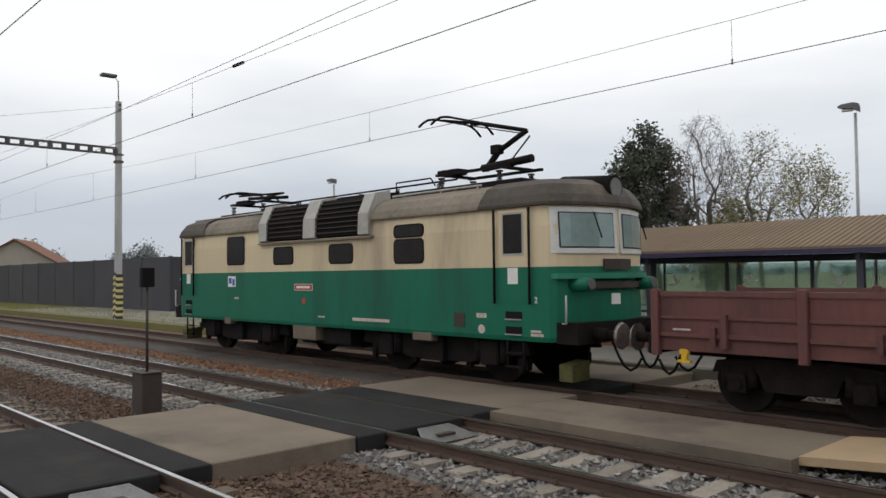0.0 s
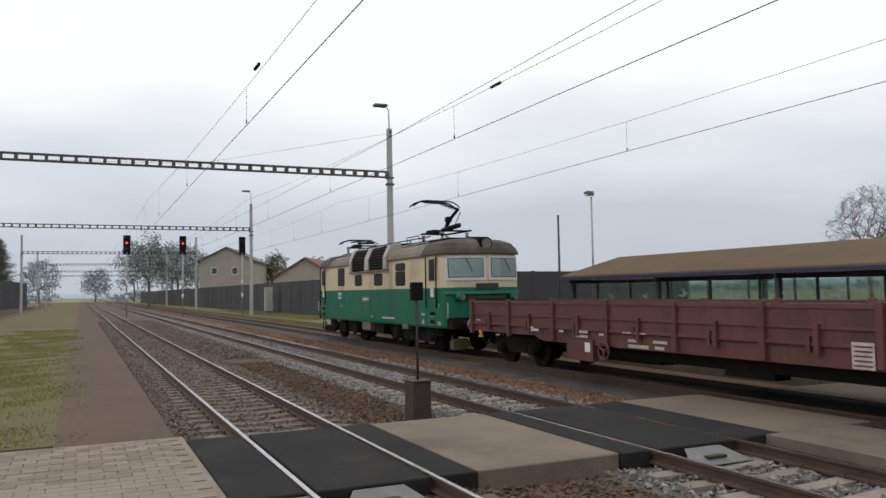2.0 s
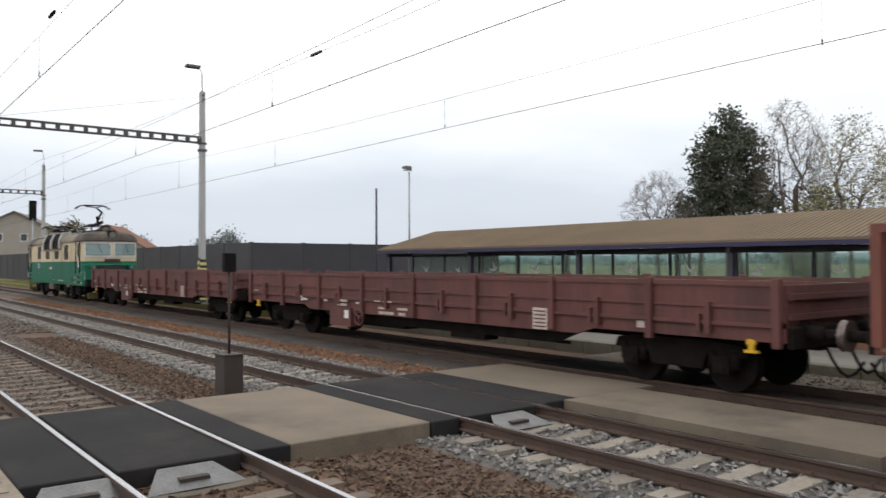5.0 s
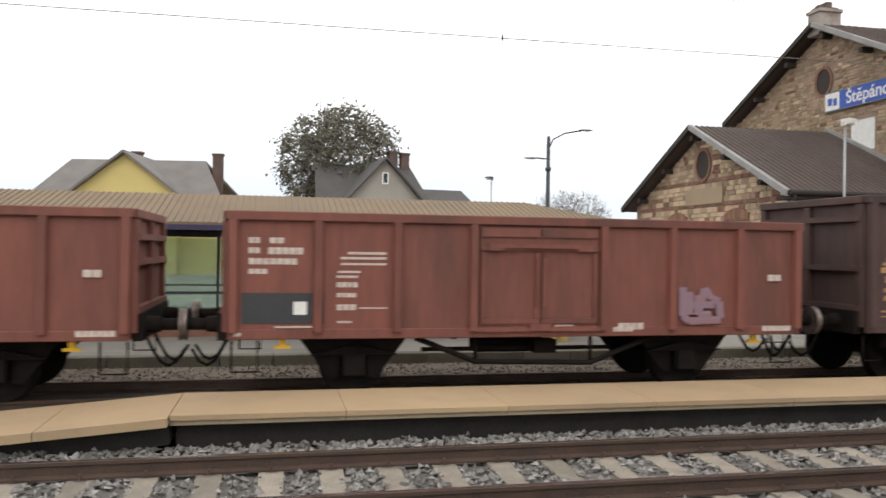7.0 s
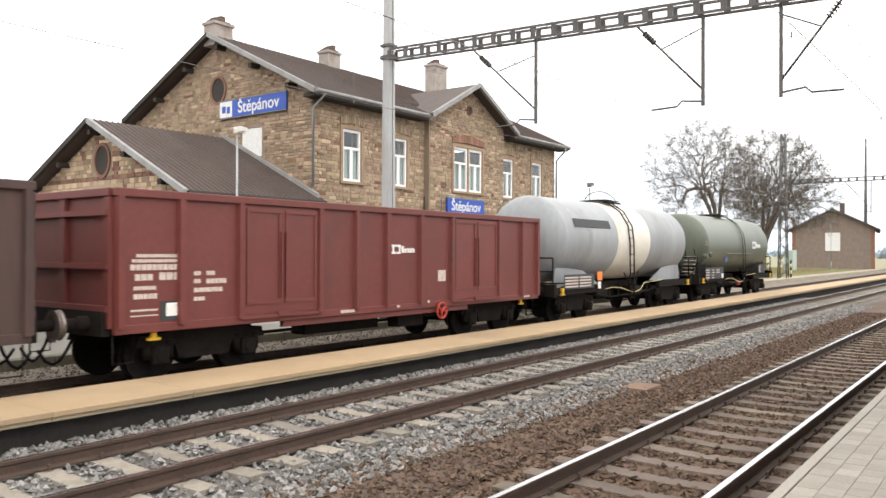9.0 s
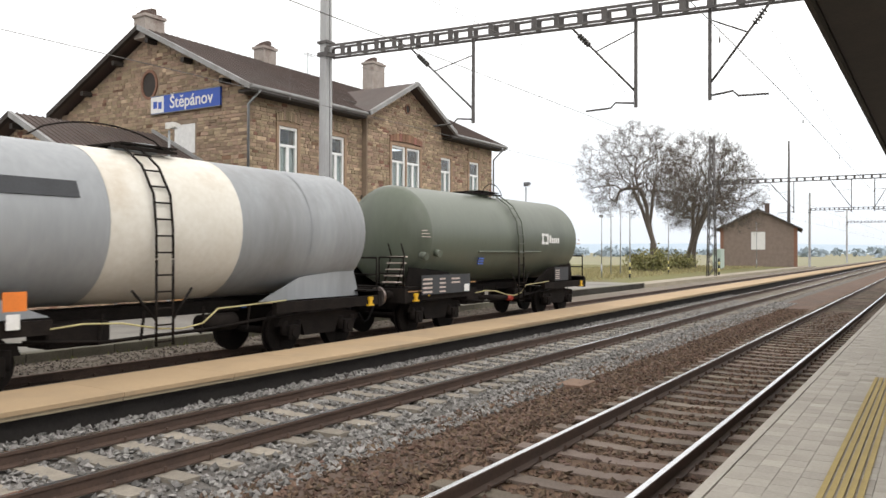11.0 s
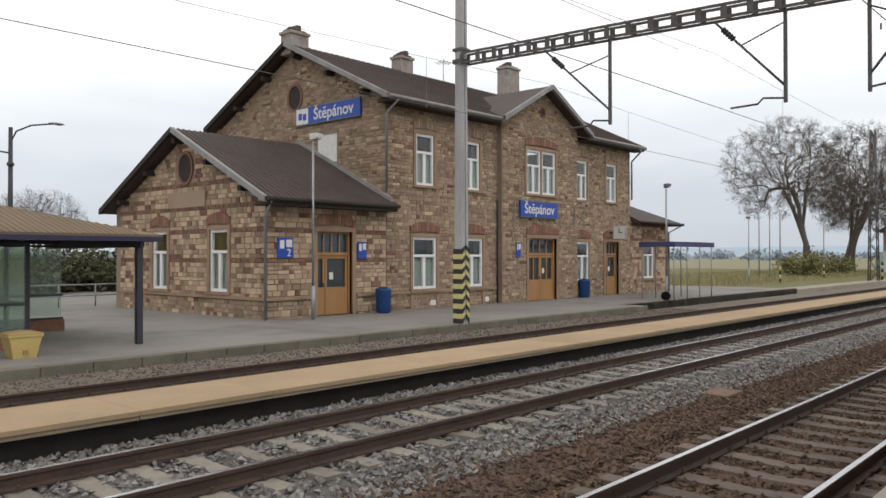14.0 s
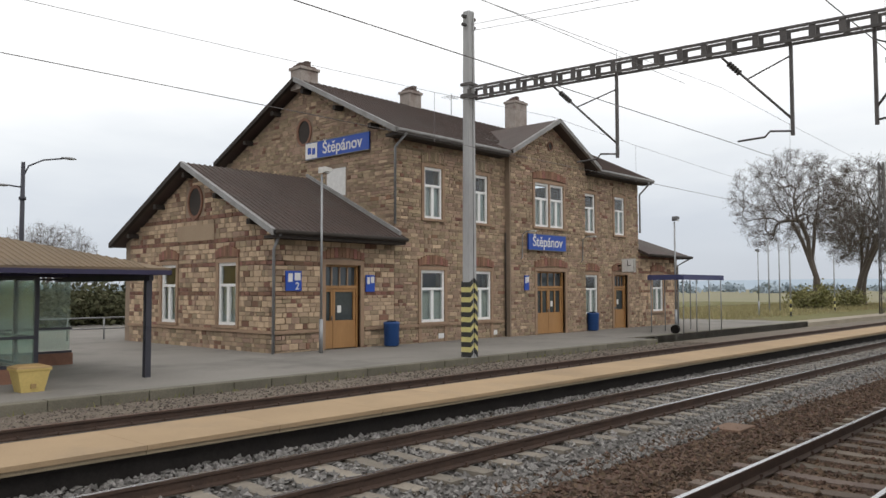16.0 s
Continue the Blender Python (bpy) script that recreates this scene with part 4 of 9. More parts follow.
def low_wagon(u, n):
    w = thing("flat_wagon", "long low-sided maroon bogie flat wagon with steel stanchions", "goods wagon", group="wagons of the goods train")
    half, body, Y = 9.95, 9.3, 1.42
    paint = "red_brown_low"
    part("floor", B(-body, body, -Y + 0.06, Y - 0.06, 1.12, 1.22), "inside", w, "worn wagon floor")
    part("centre_sill", boxes((-body, body, -0.4, -0.2, 0.75, 1.1), (-body, body, 0.2, 0.4, 0.75, 1.1)), "chassis", w)
    for s in (-1, 1):
        bm = bmesh.new()
        prism(bm, [(-body, 0.92), (-5.6, 0.92), (-5.2, 0.80), (5.2, 0.80), (5.6, 0.92), (body, 0.92), (body, 1.13), (-body, 1.13)], 1, min(s * 1.40, s * 1.32), max(s * 1.40, s * 1.32))
        part("sole_bar", bm, paint if s < 0 else "chassis", w)
        bm = bmesh.new()
        prism(bm, [(-5.3, 0.90), (-4.4, 0.55), (4.4, 0.55), (5.3, 0.90)], 1, min(s * 1.12, s * 1.04), max(s * 1.12, s * 1.04))
        part("fishbelly_girder", bm, "chassis", w)
        edges = [-body + 0.1 + i * (2 * body - 0.2) / 8 for i in range(9)]
        for a, b in zip(edges, edges[1:]):
            d = part("drop_side", B(a + 0.07, b - 0.07, min(s * Y, s * (Y - 0.04)), max(s * Y, s * (Y - 0.04)), 1.16, 1.76), paint, w)
            part("side_rail", boxes((a + 0.07, b - 0.07, s * Y - 0.03, s * Y + 0.03, 1.77, 1.84), (a + 0.07, b - 0.07, min(s * Y, s * (Y + 0.035)) , max(s * Y, s * (Y + 0.035)), 1.14, 1.20), (a + 0.07, b - 0.07, min(s * (Y + 0.002), s * (Y + 0.03)), max(s * (Y + 0.002), s * (Y + 0.03)), 1.42, 1.46)), paint, d)
            m = (a + b) / 2
            part("hinge", boxes((m - 0.05, m + 0.05, min(s * Y, s * (Y + 0.09)), max(s * Y, s * (Y + 0.09)), 1.0, 1.5), (m - 0.22, m - 0.14, min(s * Y, s * (Y + 0.07)), max(s * Y, s * (Y + 0.07)), 1.04, 1.3)), paint, d)
        for x in edges:
            bm = bmesh.new()
            box(bm, x - 0.065, x + 0.065, min(s * (Y - 0.03), s * (Y + 0.085)), max(s * (Y - 0.03), s * (Y + 0.085)), 0.84, 1.88, 0.01)
            part("stanchion", bm, paint, w)
    for e in (-1, 1):
        part("end_wall", B(min(e * body, e * (body - 0.05)), max(e * body, e * (body - 0.05)), -Y + 0.06, Y - 0.06, 1.14, 1.78), paint, w)
        for z in (1.26, 1.56):
            part("end_beam", B(min(e * body, e * (body + 0.07)), max(e * body, e * (body + 0.07)), -Y + 0.1, Y - 0.1, z, z + 0.09), paint, w)
        part("headstock", B(min(e * body, e * (body + 0.1)), max(e * body, e * (body + 0.1)), -1.35, 1.35, 0.84, 1.14), "chassis", w)
        bogie(w, e * 7.15)
        hook(w, e * 8.75, -1.38, 0.80)
    part("brake_gear", boxes((-3.0, -1.0, -1.0, -0.5, 0.45, 0.75), (1.0, 2.2, -1.1, -0.7, 0.42, 0.75), (-4.5, 4.5, -0.84, -0.80, 0.50, 0.56)), "chassis", w)
    part("brake_box", B(-3.95, -2.85, -1.47, -1.30, 0.42, 0.93), paint, w, "maroon equipment box")
    part("consignment_card", B(-3.16, -2.95, -1.476, -1.471, 0.64, 0.86), "white", w, "white card on the equipment box")
    ring_handle(w, -2.38, 0.70, 0.2, paint, "maroon brake handwheel")
    marks(w, [(-8.9, 1.24, 0.3, 0.03), (-4.3, 1.06, 0.2, 0.06), (-3.55, 1.08, 0.5, 0.06), (-3.55, 0.97, 0.5, 0.06), (-2.6, 1.05, 0.25, 0.05), (-1.7, 1.14, 0.8, 0.03)], "ink", y=-1.462)
    logo(w, -5.8, 1.03, 0.13, -1.458, "white")
    marks(w, [(-1.6, 0.83, 0.7, 0.07), (-1.6, 0.95, 0.3, 0.06), (-0.7, 0.83, 0.3, 0.07), (-0.75, 0.96, 0.45, 0.06), (6.6, 1.0, 0.16, 0.12)], "ink", y=-1.402)
    bm = boxes((4.08, 4.48, -1.46, -1.45, 0.82, 1.24))
    part("notice_board", bm, "ink", w, "pale stencilled notice")
    marks(w, [(4.12, 0.86 + 0.075 * k, 0.32, 0.028) for k in range(5)], "red_brown_low", "notice_line", "dark lines of the notice", -1.461)
    buffers(w, half)
    TRAIN.append((w, u))


def tank_wagon(u, green):
    name = "olive-green cylindrical tank wagon with side ladder and pale emblem" if green else "grey cylindrical tank wagon with a cream band round the middle"
    w = thing("tank_wagon", name, "tank wagon", group="wagons of the goods train")
    half = 6.4 if green else 6.34
    paint = "tank_green" if green else "tank_grey"
    zc, r, h = 2.58, 1.36, half - 0.66
    rings, seg = [], 48
    xa, xb = (-5.25, 5.52) if green else (-h, h)
    dome = [(0.0, 0.02), (0.02, 0.3), (0.09, 0.6), (0.22, 0.83), (0.38, 0.95), (0.56, 1.0), (0.59, 0.996)]
    for x, k in [(xa + d, k) for d, k in dome] + [(xa / 3, 1.0), (xb / 3, 1.0)] + [(xb - d, k) for d, k in dome[::-1]]:
        rings.append([(x, k * r * math.cos(2 * math.pi * i / seg), zc + k * r * math.sin(2 * math.pi * i / seg)) for i in range(seg)])
    bm = bmesh.new()
    loft(bm, rings)
    part("tank", bm, paint, w)

    def band(x0, x1, rr, material, label, name="tank_band"):
        bm = bmesh.new()
        loft(bm, [[(x, rr * math.cos(2 * math.pi * i / seg), zc + rr * math.sin(2 * math.pi * i / seg)) for i in range(seg)] for x in (x0, x1)], caps=False)
        part(name, bm, material, w, label)

    if not green:
        band(-1.40, 1.42, r + 0.006, "tank_band", "cream-white band")
        bm = boxes((-4.5, -1.9, -0.004, 0.004, -0.13, 0.15))
        d = part("name_board", bm, "plate_dark", w, "faded dark name board")
        d.location, d.rotation_euler = (0, -(r + 0.008) * math.cos(0.38), zc + (r + 0.008) * math.sin(0.38)), (0.38 * -1, 0, 0)
        for x in (-3.4, 3.4):
            band(x - 0.02, x + 0.02, r + 0.01, paint, "", "weld_band")
        marks(w, [(-5.35, 1.06, 2.0, 0.44)], "plate_dark", "data_board", "dark data board", -1.40)
        marks(w, [(-5.3, 1.11 + 0.09 * k, 0.85, 0.05) for k in range(4)] + [(-4.35, 1.11 + 0.09 * k, 0.8, 0.05) for k in range(4)], "ink", y=-1.405)
        part("hazard_plate", B(-3.15, -2.8, -1.43, -1.42, 1.28, 1.56), "orange", w, "orange hazard plate")
        part("consignment_card", B(-3.1, -2.9, -1.43, -1.42, 1.02, 1.24), "white", w, "white card")
    else:
        logo(w, 2.0, 2.40, 0.36, -1.372, "white")
        marks(w, [(5.0, 2.42, 0.28, 0.05), (5.1, 2.56, 0.2, 0.05)], "ink", y=-1.37)
        marks(w, [(-5.2, 2.60, 0.35, 0.02), (-5.2, 2.52, 0.42, 0.02), (-5.2, 2.68, 0.25, 0.02)], "ink", y=-1.372)
        for k in range(3):
            part("blue_stripe", B(-2.12 + 0.03 * k, -1.80 + 0.03 * k, -1.27, -1.24, 1.78 + 0.075 * k, 1.825 + 0.075 * k), "blue_plate", w, "faded blue stripe")
        part("waist_rail", C((-2.2, -1.34, 2.15), (2.0, -1.34, 2.15), 0.025, 6), "tank_green", w)
        marks(w, [(-5.25, 1.04, 2.45, 0.50)], "plate_dark", "data_board", "dark data board", -1.40)
        marks(w, [(-5.2, 1.08 + 0.11 * k, 0.45, 0.05) for k in range(4)] + [(-4.4, 1.08 + 0.11 * k, 0.30, 0.04) for k in range(4)] + [(-3.8, 1.30 + 0.1 * k, 0.45, 0.045) for k in range(2)], "ink", y=-1.405)
        part("consignment_card", B(-3.15, -2.88, -1.43, -1.42, 1.06, 1.26), "white", w, "white card")
        marks(w, [(3.0, 1.16, 1.15, 0.46)], "plate_dark", "data_board", "dark data board", -1.40)
        marks(w, [(3.05, 1.22 + 0.07 * k, 0.34, 0.03) for k in range(5)], "ink", y=-1.405)
        part("yellow_post", B(-4.85, -4.78, -1.36, -1.30, 1.0, 1.45), "yellow", w, "yellow handle post")
        part("valve_end", C((-0.2, -1.2, 0.74), (0.0, -1.28, 0.72), 0.09, 12), "red", w, "red valve cap")
        part("outlet_pipe", C((-1.5, -0.9, 0.8), (-0.2, -1.2, 0.74), 0.08, 12), "chassis", w)
    # saddle plates and frame
    for e in (-1, 1):
        for s in (-1, 1):
            bm = bmesh.new()
            prism(bm, [(e * 2.2, 1.13), (e * (h - 0.3), 1.13), (e * (h - 0.5), 1.75), (e * 3.4, 1.60)], 1, s * 1.0 - 0.02, s * 1.0 + 0.02)
            part("saddle", bm, paint if not green else "chassis", w)
        part("headstock", B(min(e * (half - 0.62), e * (half - 0.48)), max(e * (half - 0.62), e * (half - 0.48)), -1.35, 1.35, 0.86, 1.22), "chassis", w)
        bogie(w, e * (half - 2.35))
        hook(w, e * (half - 0.95), -1.36, 0.95)
        bm = bmesh.new()
        for y in (-1.25, -0.5):
            tube(bm, [(e * (half - 0.56), y, 1.2), (e * (half - 0.56), y, 2.0)], 0.022)
        tube(bm, [(e * (half - 0.56), -1.25, 2.0), (e * (half - 0.56), -0.5, 2.0)], 0.022)
        tube(bm, [(e * (half - 0.56), -1.25, 1.6), (e * (half - 0.56), -0.5, 1.6)], 0.022)
        part("end_handrail", bm, "chassis", w)
        part("end_platform", B(min(e * (half - 0.62), e * (half - 1.1)), max(e * (half - 0.62), e * (half - 1.1)), -1.35, 1.35, 1.225, 1.26), "chassis", w)
    for s in (-1, 1):
        for e in (-1, 1):
            a, b = sorted((e * (half - 0.62), e * 2.35))
            bm = bmesh.new()
            prism(bm, [(a, 0.90), (b, 0.90), (b, 1.12), (a, 1.12)], 1, min(s * 1.34, s * 1.22), max(s * 1.34, s * 1.22))
            part("solebar", bm, "chassis", w)
    part("centre_sill", B(-2.4, 2.4, -0.28, 0.28, 0.92, 1.16, bev=0.02), "chassis", w)
    part("belly_box", B(-2.2, -1.1, -0.95, -0.35, 0.62, 1.0, bev=0.03), "chassis", w)
    part("brake_cylinder", C((0.9, -0.75, 0.78), (1.75, -0.75, 0.78), 0.17, 16), "chassis", w)
    bm = bmesh.new()
    for y, z in ((-0.98, 0.66), (-0.62, 0.60)):
        tube(bm, [(-2.6, y, z + 0.12), (-1.2, y, z), (1.0, y, z + 0.04), (2.7, y, z + 0.15)], 0.03)
    part("brake_rod", bm, "chassis", w)
    for x in (-1.35, -0.55, 0.75, 1.9):
        part("rod_hanger", C((x, -0.98, 0.62), (x + 0.08, -0.98, 1.12), 0.028, 6), "chassis", w)
    bm = bmesh.new()
    tube(bm, [(-2.4, -1.36, 0.98), (-1.9, -1.38, 1.02), (-1.2, -1.38, 0.98), (-0.5, -1.38, 0.84), (0.0, -1.38, 0.80), (0.45, -1.38, 0.86), (0.8, -1.38, 1.10), (1.6, -1.36, 1.12), (2.6, -1.36, 1.16)], 0.016)
    part("brake_pipe", bm, "pipe_yellow", w, "thin yellowish brake pipe")
    # ladder over the tank's flank, catwalk and dome
    xl = 0.35 if green else -0.42
    for name, prof, z0, n, paint_l in (("ladder", [(-1.44, 0.55), (-1.44, 2.0)], 0.62, 5, "chassis"), ("upper_ladder", [(-1.44, 2.02), (-1.43, 2.55), (-1.36, 3.1), (-1.05, 3.6), (-0.6, 3.92)], 2.12, 7, paint if green else "chassis")):
        bm = bmesh.new()
        for dx in (-0.17, 0.17):
            tube(bm, [(xl + dx, y, z) for y, z in prof], 0.024)
        for k in range(n):
            z = z0 + k * 0.28
            y = -1.44 if z < 2.55 else -1.44 + (z - 2.55) ** 2 * 0.38
            cyl(bm, (xl - 0.17, y, z), (xl + 0.17, y, z), 0.016, 6)
        part(name, bm, paint_l, w)
    bm = bmesh.new()
    for dx, e in ((-0.17, -0.62), (0.17, 0.60)):
        tube(bm, [(xl + dx, -1.44, 0.98), (xl + e, -1.40, 1.50)], 0.022)
    part("ladder_brace", bm, "chassis", w)
    if green:
        bm = bmesh.new()
        for y in (-1.02, -0.62):
            tube(bm, [(-5.82, y, 1.24), (-5.50, y * 1.02, 2.05), (-5.62, y, 2.35)], 0.022)
        part("end_ladder_stile", bm, "chassis", w)
        for k in range(5):
            part("end_step", B(-5.86 + 0.07 * k, -5.62 + 0.07 * k, -1.04, -0.60, 1.36 + 0.16 * k, 1.39 + 0.16 * k), "ink", w, "pale worn step")
        for x, z in ((-5.05, 2.05), (-4.4, 2.12)):
            part("filler_valve", C((x, -1.24, z), (x - 0.02, -1.44, z - 0.03), 0.10, 12), "tank_green", w)
    part("dome", C((0, 0, zc + r - 0.06), (0, 0, zc + r + 0.14), 0.42, 20), paint, w)
    part("catwalk", boxes((-1.6 if green else -0.8, 0.5 if green else 0.5, -0.62, -0.50, 3.92, 3.97), (-1.6 if green else -0.8, 0.5 if green else 0.5, 0.50, 0.62, 3.92, 3.97), (-0.6, 0.6, -0.50, 0.50, 4.02, 4.05)), "chassis", w)
    bm = bmesh.new()
    x0, x1 = (-0.6, 0.7) if green else (-2.3, 0.3)
    pts = [(x0 + (x1 - x0) * k / 10, -0.55, 3.95 + 0.34 * math.sin(math.pi * k / 10) ** 0.6) for k in range(11)]
    tube(bm, pts, 0.015)
    part("top_handrail", bm, "chassis", w)
    buffers(w, half)
    TRAIN.append((w, u))


def locomotive(u):
    w = thing("locomotive", "green and cream four-axle electric locomotive with one raised pantograph", "locomotive")

    def outline(ins, z, bow=0.42):
        hl, hw = 7.28, 1.46
        half = [(-hw, -hl), (-hw + 0.03, -hl - 0.13), (-hw + 0.12, -hl - 0.24), (-hw + 0.30, -hl - 0.34), (-0.55, -hl - 0.56), (0.0, -hl - 0.64), (0.55, -hl - 0.56), (hw - 0.30, -hl - 0.34), (hw - 0.12, -hl - 0.24), (hw - 0.03, -hl - 0.13), (hw, -hl)]
        full = half + [(-y, -x) for y, x in half]
        k = (hw - ins) / hw
        return [((abs(x) - ins) * (1 if x > 0 else -1), y * k, z) for y, x in full]

    bm = bmesh.new()
    loft(bm, [outline(0.02, 0.90), outline(0.0, 0.98), outline(0.0, 2.262)], smooth=False)
    part("lower_body", bm, "green", w, "green lower body")
    bm = bmesh.new()
    loft(bm, [outline(0.0, 2.264), outline(0.0, 3.0), outline(0.05, 3.38)], smooth=False)
    part("upper_body", bm, "cream", w, "cream upper body")
    bm = bmesh.new()
    loft(bm, [outline(-0.03, 3.382), outline(-0.03, 3.43), outline(0.02, 3.56), outline(0.16, 3.74), outline(0.40, 3.86), outline(0.75, 3.93)], smooth=False)
    part("roof", bm, "loco_roof", w, "grey-beige roof stained with soot")
    for e in (-1, 1):
        bm = bmesh.new()
        loft(bm, [outline(-0.045, 3.385), outline(-0.05, 3.44), outline(0.0, 3.58), outline(0.13, 3.78), outline(0.38, 3.90), outline(0.73, 3.955)], smooth=False)
        bmesh.ops.bisect_plane(bm, geom=bm.verts[:] + bm.edges[:] + bm.faces[:], plane_co=(e * 5.75, 0, 3.5), plane_no=(e, 0, -0.25), clear_inner=True)
        part("cab_roof", bm, "cab_soot", w, "soot-blackened cab roof")
    part("roof_deck", B(-6.4, 6.1, -0.62, 0.62, 3.90, 4.06, bev=0.02), "black", w, "black roof walkway")
    for s in (-1, 1):
        for xa, xb, feet in ((-7.2, -2.6, (-7, -5.5, -4)), (2.6, 5.4, (3, 4.2, 5.3))):
            bm = bmesh.new()
            tube(bm, [(xa, s * 1.05, 3.92), (xb, s * 1.05, 3.93)], 0.025)
            for x in feet:
                cyl(bm, (x, s * 1.05, 3.78), (x, s * 1.05, 3.93), 0.02, 6)
            part("roof_rail", bm, "light_grey", w)
        # louvre housing, standing proud of cornice and roof edge
        bm = bmesh.new()
        prism(bm, [(s * 1.46, 3.06), (s * 1.52, 3.10), (s * 1.50, 3.55), (s * 1.30, 3.98), (s * 0.55, 4.10), (s * 0.55, 3.06)], 0, -2.36, 2.26)
        lv = part("louvre_housing", bm, "black", w, "dark louvre housing")
        for x0, x1 in ((-2.44, -2.06), (-0.30, 0.22), (1.96, 2.34)):
            bm = bmesh.new()
            prism(bm, [(s * 1.47, 3.04), (s * 1.57, 3.08), (s * 1.55, 3.56), (s * 1.34, 4.02), (s * 0.9, 4.11), (s * 0.9, 3.04)], 0, x0, x1)
            part("louvre_post", bm, "light_grey", lv, "light grey post")
        for a, b in ((-2.05, -0.31), (0.23, 1.95)):
            for k in range(7):
                z = 3.16 + 0.118 * k
                y = 1.525 if z < 3.55 else 1.525 - (z - 3.55) * 0.47
                part("slat", B(a, b, min(s * (y + 0.03), s * (y - 0.02)), max(s * (y + 0.03), s * (y - 0.02)), z, z + 0.022), "brown_box", lv)
        part("drip_rail", B(-2.50, 2.42, min(s * 1.46, s * 1.56), max(s * 1.46, s * 1.56), 2.99, 3.035), "loco_roof", lv)

    def window(x0, x1, z0, z1, name="side_window"):
        def rounded(g, r, ya, yb):
            bm = bmesh.new()
            prof = []
            for cx, cz, a0 in ((x1 + g - r, z1 + g - r, 0), (x0 - g + r, z1 + g - r, 90), (x0 - g + r, z0 - g + r, 180), (x1 + g - r, z0 - g + r, 270)):
                for k in range(4):
                    q = radians(a0 + 30 * k)
                    prof.append((cx + r * math.cos(q), cz + r * math.sin(q)))
            prism(bm, prof, 1, ya, yb)
            return bm
        f = part(name, rounded(0.03, 0.11, -1.472, -1.458), "black", w, "black rubber window frame")
        part("pane", rounded(0.0, 0.09, -1.476, -1.4725), "cab_dark", f, "dark side pane")

    for x0, x1, z0, z1 in ((-4.34, -3.40, 2.50, 3.25), (-1.83, -0.92, 2.47, 2.88), (0.70, 1.62, 2.45, 2.87), (3.15, 4.08, 2.41, 2.89), (3.15, 4.08, 2.97, 3.20)):
        window(x0, x1, z0, z1)
    for x0, x1 in ((6.16, 7.03), (-7.2, -6.4)):
        d = part("cab_door", B(x0 + 0.06, x1 - 0.06, -1.469, -1.462, 2.263, 3.33), "cream", w, "cream and green cab door")
        part("door_lower", B(x0 + 0.06, x1 - 0.06, -1.469, -1.462, 1.62, 2.262), "green", d, "green lower door")
        xm = (x0 + x1) / 2
        part("door_frame", boxes((xm - 0.27, xm + 0.27, -1.478, -1.47, 2.48, 3.29)), "light_grey", d)
        part("door_pane", B(xm - 0.23, xm + 0.23, -1.484, -1.479, 2.52, 3.25), "cab_dark", d, "dark door pane")
        part("notice", B(xm - 0.13, xm + 0.12, -1.478, -1.471, 1.95, 2.25), "white", d, "white paper notice")
        for x in (x0, x1):
            part("handrail", C((x, -1.52, 1.58), (x, -1.52, 3.36), 0.025, 8), "black", d)
        for k, z in enumerate((1.30, 1.02)):
            # no recess is cut: a black plate stands for the shade in it
            part("step_recess", B(xm - 0.2, xm + 0.2, -1.475, -1.44, z, z + 0.14), "black", w, "black plate for the shade in a step recess")
            part("step_tread", B(xm - 0.2, xm + 0.2, -1.50, -1.476, z - 0.02, z + 0.005), "galva", w)
        bm = bmesh.new()
        for dx in (-0.2, 0.2):
            tube(bm, [(xm + dx, -1.42, 0.92), (xm + dx, -1.42, 0.36)], 0.025)
        for z in (0.4, 0.65):
            box(bm, xm - 0.2, xm + 0.2, -1.5, -1.36, z, z + 0.03)
        part("footstep", bm, "black", w)
    # cab fronts
    for e in (-1, 1):
        def facing(y0, y1, z0, z1, off, th=0.012, yb=1.04):
            """A plate on the bowed front between two distances from the middle."""
            bm = bmesh.new()
            def fx(y):
                return float(np.interp(abs(y), (0.0, 0.55, 1.16, 1.34, 1.43, 1.46), (7.92, 7.84, 7.62, 7.52, 7.41, 7.28)))
            n = 12
            ys = [y0 + (y1 - y0) * i / n for i in range(n + 1)]
            ins = lambda z: 0.0 if z <= 3.0 else (z - 3.0) / 0.38 * 0.05
            loft(bm, [[(e * (fx(y) + off - ins(z0)), y, z0), (e * (fx(y) + off - ins(z1)), y, z1), (e * (fx(y) + off - th - ins(z1)), y, z1), (e * (fx(y) + off - th - ins(z0)), y, z0)] for y in ys], smooth=False)
            return bm
        for a, b in ((-1.40, -0.05), (0.05, 1.40)):
            f = part("windscreen_frame", facing(a, b, 2.50, 3.34, 0.035, 0.03), "frame_white", w, "pale metal windscreen frame")
            part("windscreen_gasket", facing(a + 0.09, b - 0.09, 2.60, 3.25, 0.040, 0.004), "black", f)
            part("windscreen_pane", facing(a + 0.11, b - 0.11, 2.62, 3.23, 0.046, 0.004), "windscreen", f, "pale green reflecting windscreen")
            m = (a + b) / 2
            bm = bmesh.new()
            tube(bm, [(e * 7.97, m - 0.1, 3.24), (e * 7.99, m + 0.12, 2.78)], 0.014)
            part("wiper", bm, "black", f)
        part("number_board", facing(-0.42, 0.42, 2.20, 2.40, 0.05, 0.04), "brown_box", w, "dark red number board")
        part("lamp_shelf", facing(-1.40, 1.40, 2.04, 2.14, 0.16, 0.24), "green_light", w, "pale green lamp shelf")
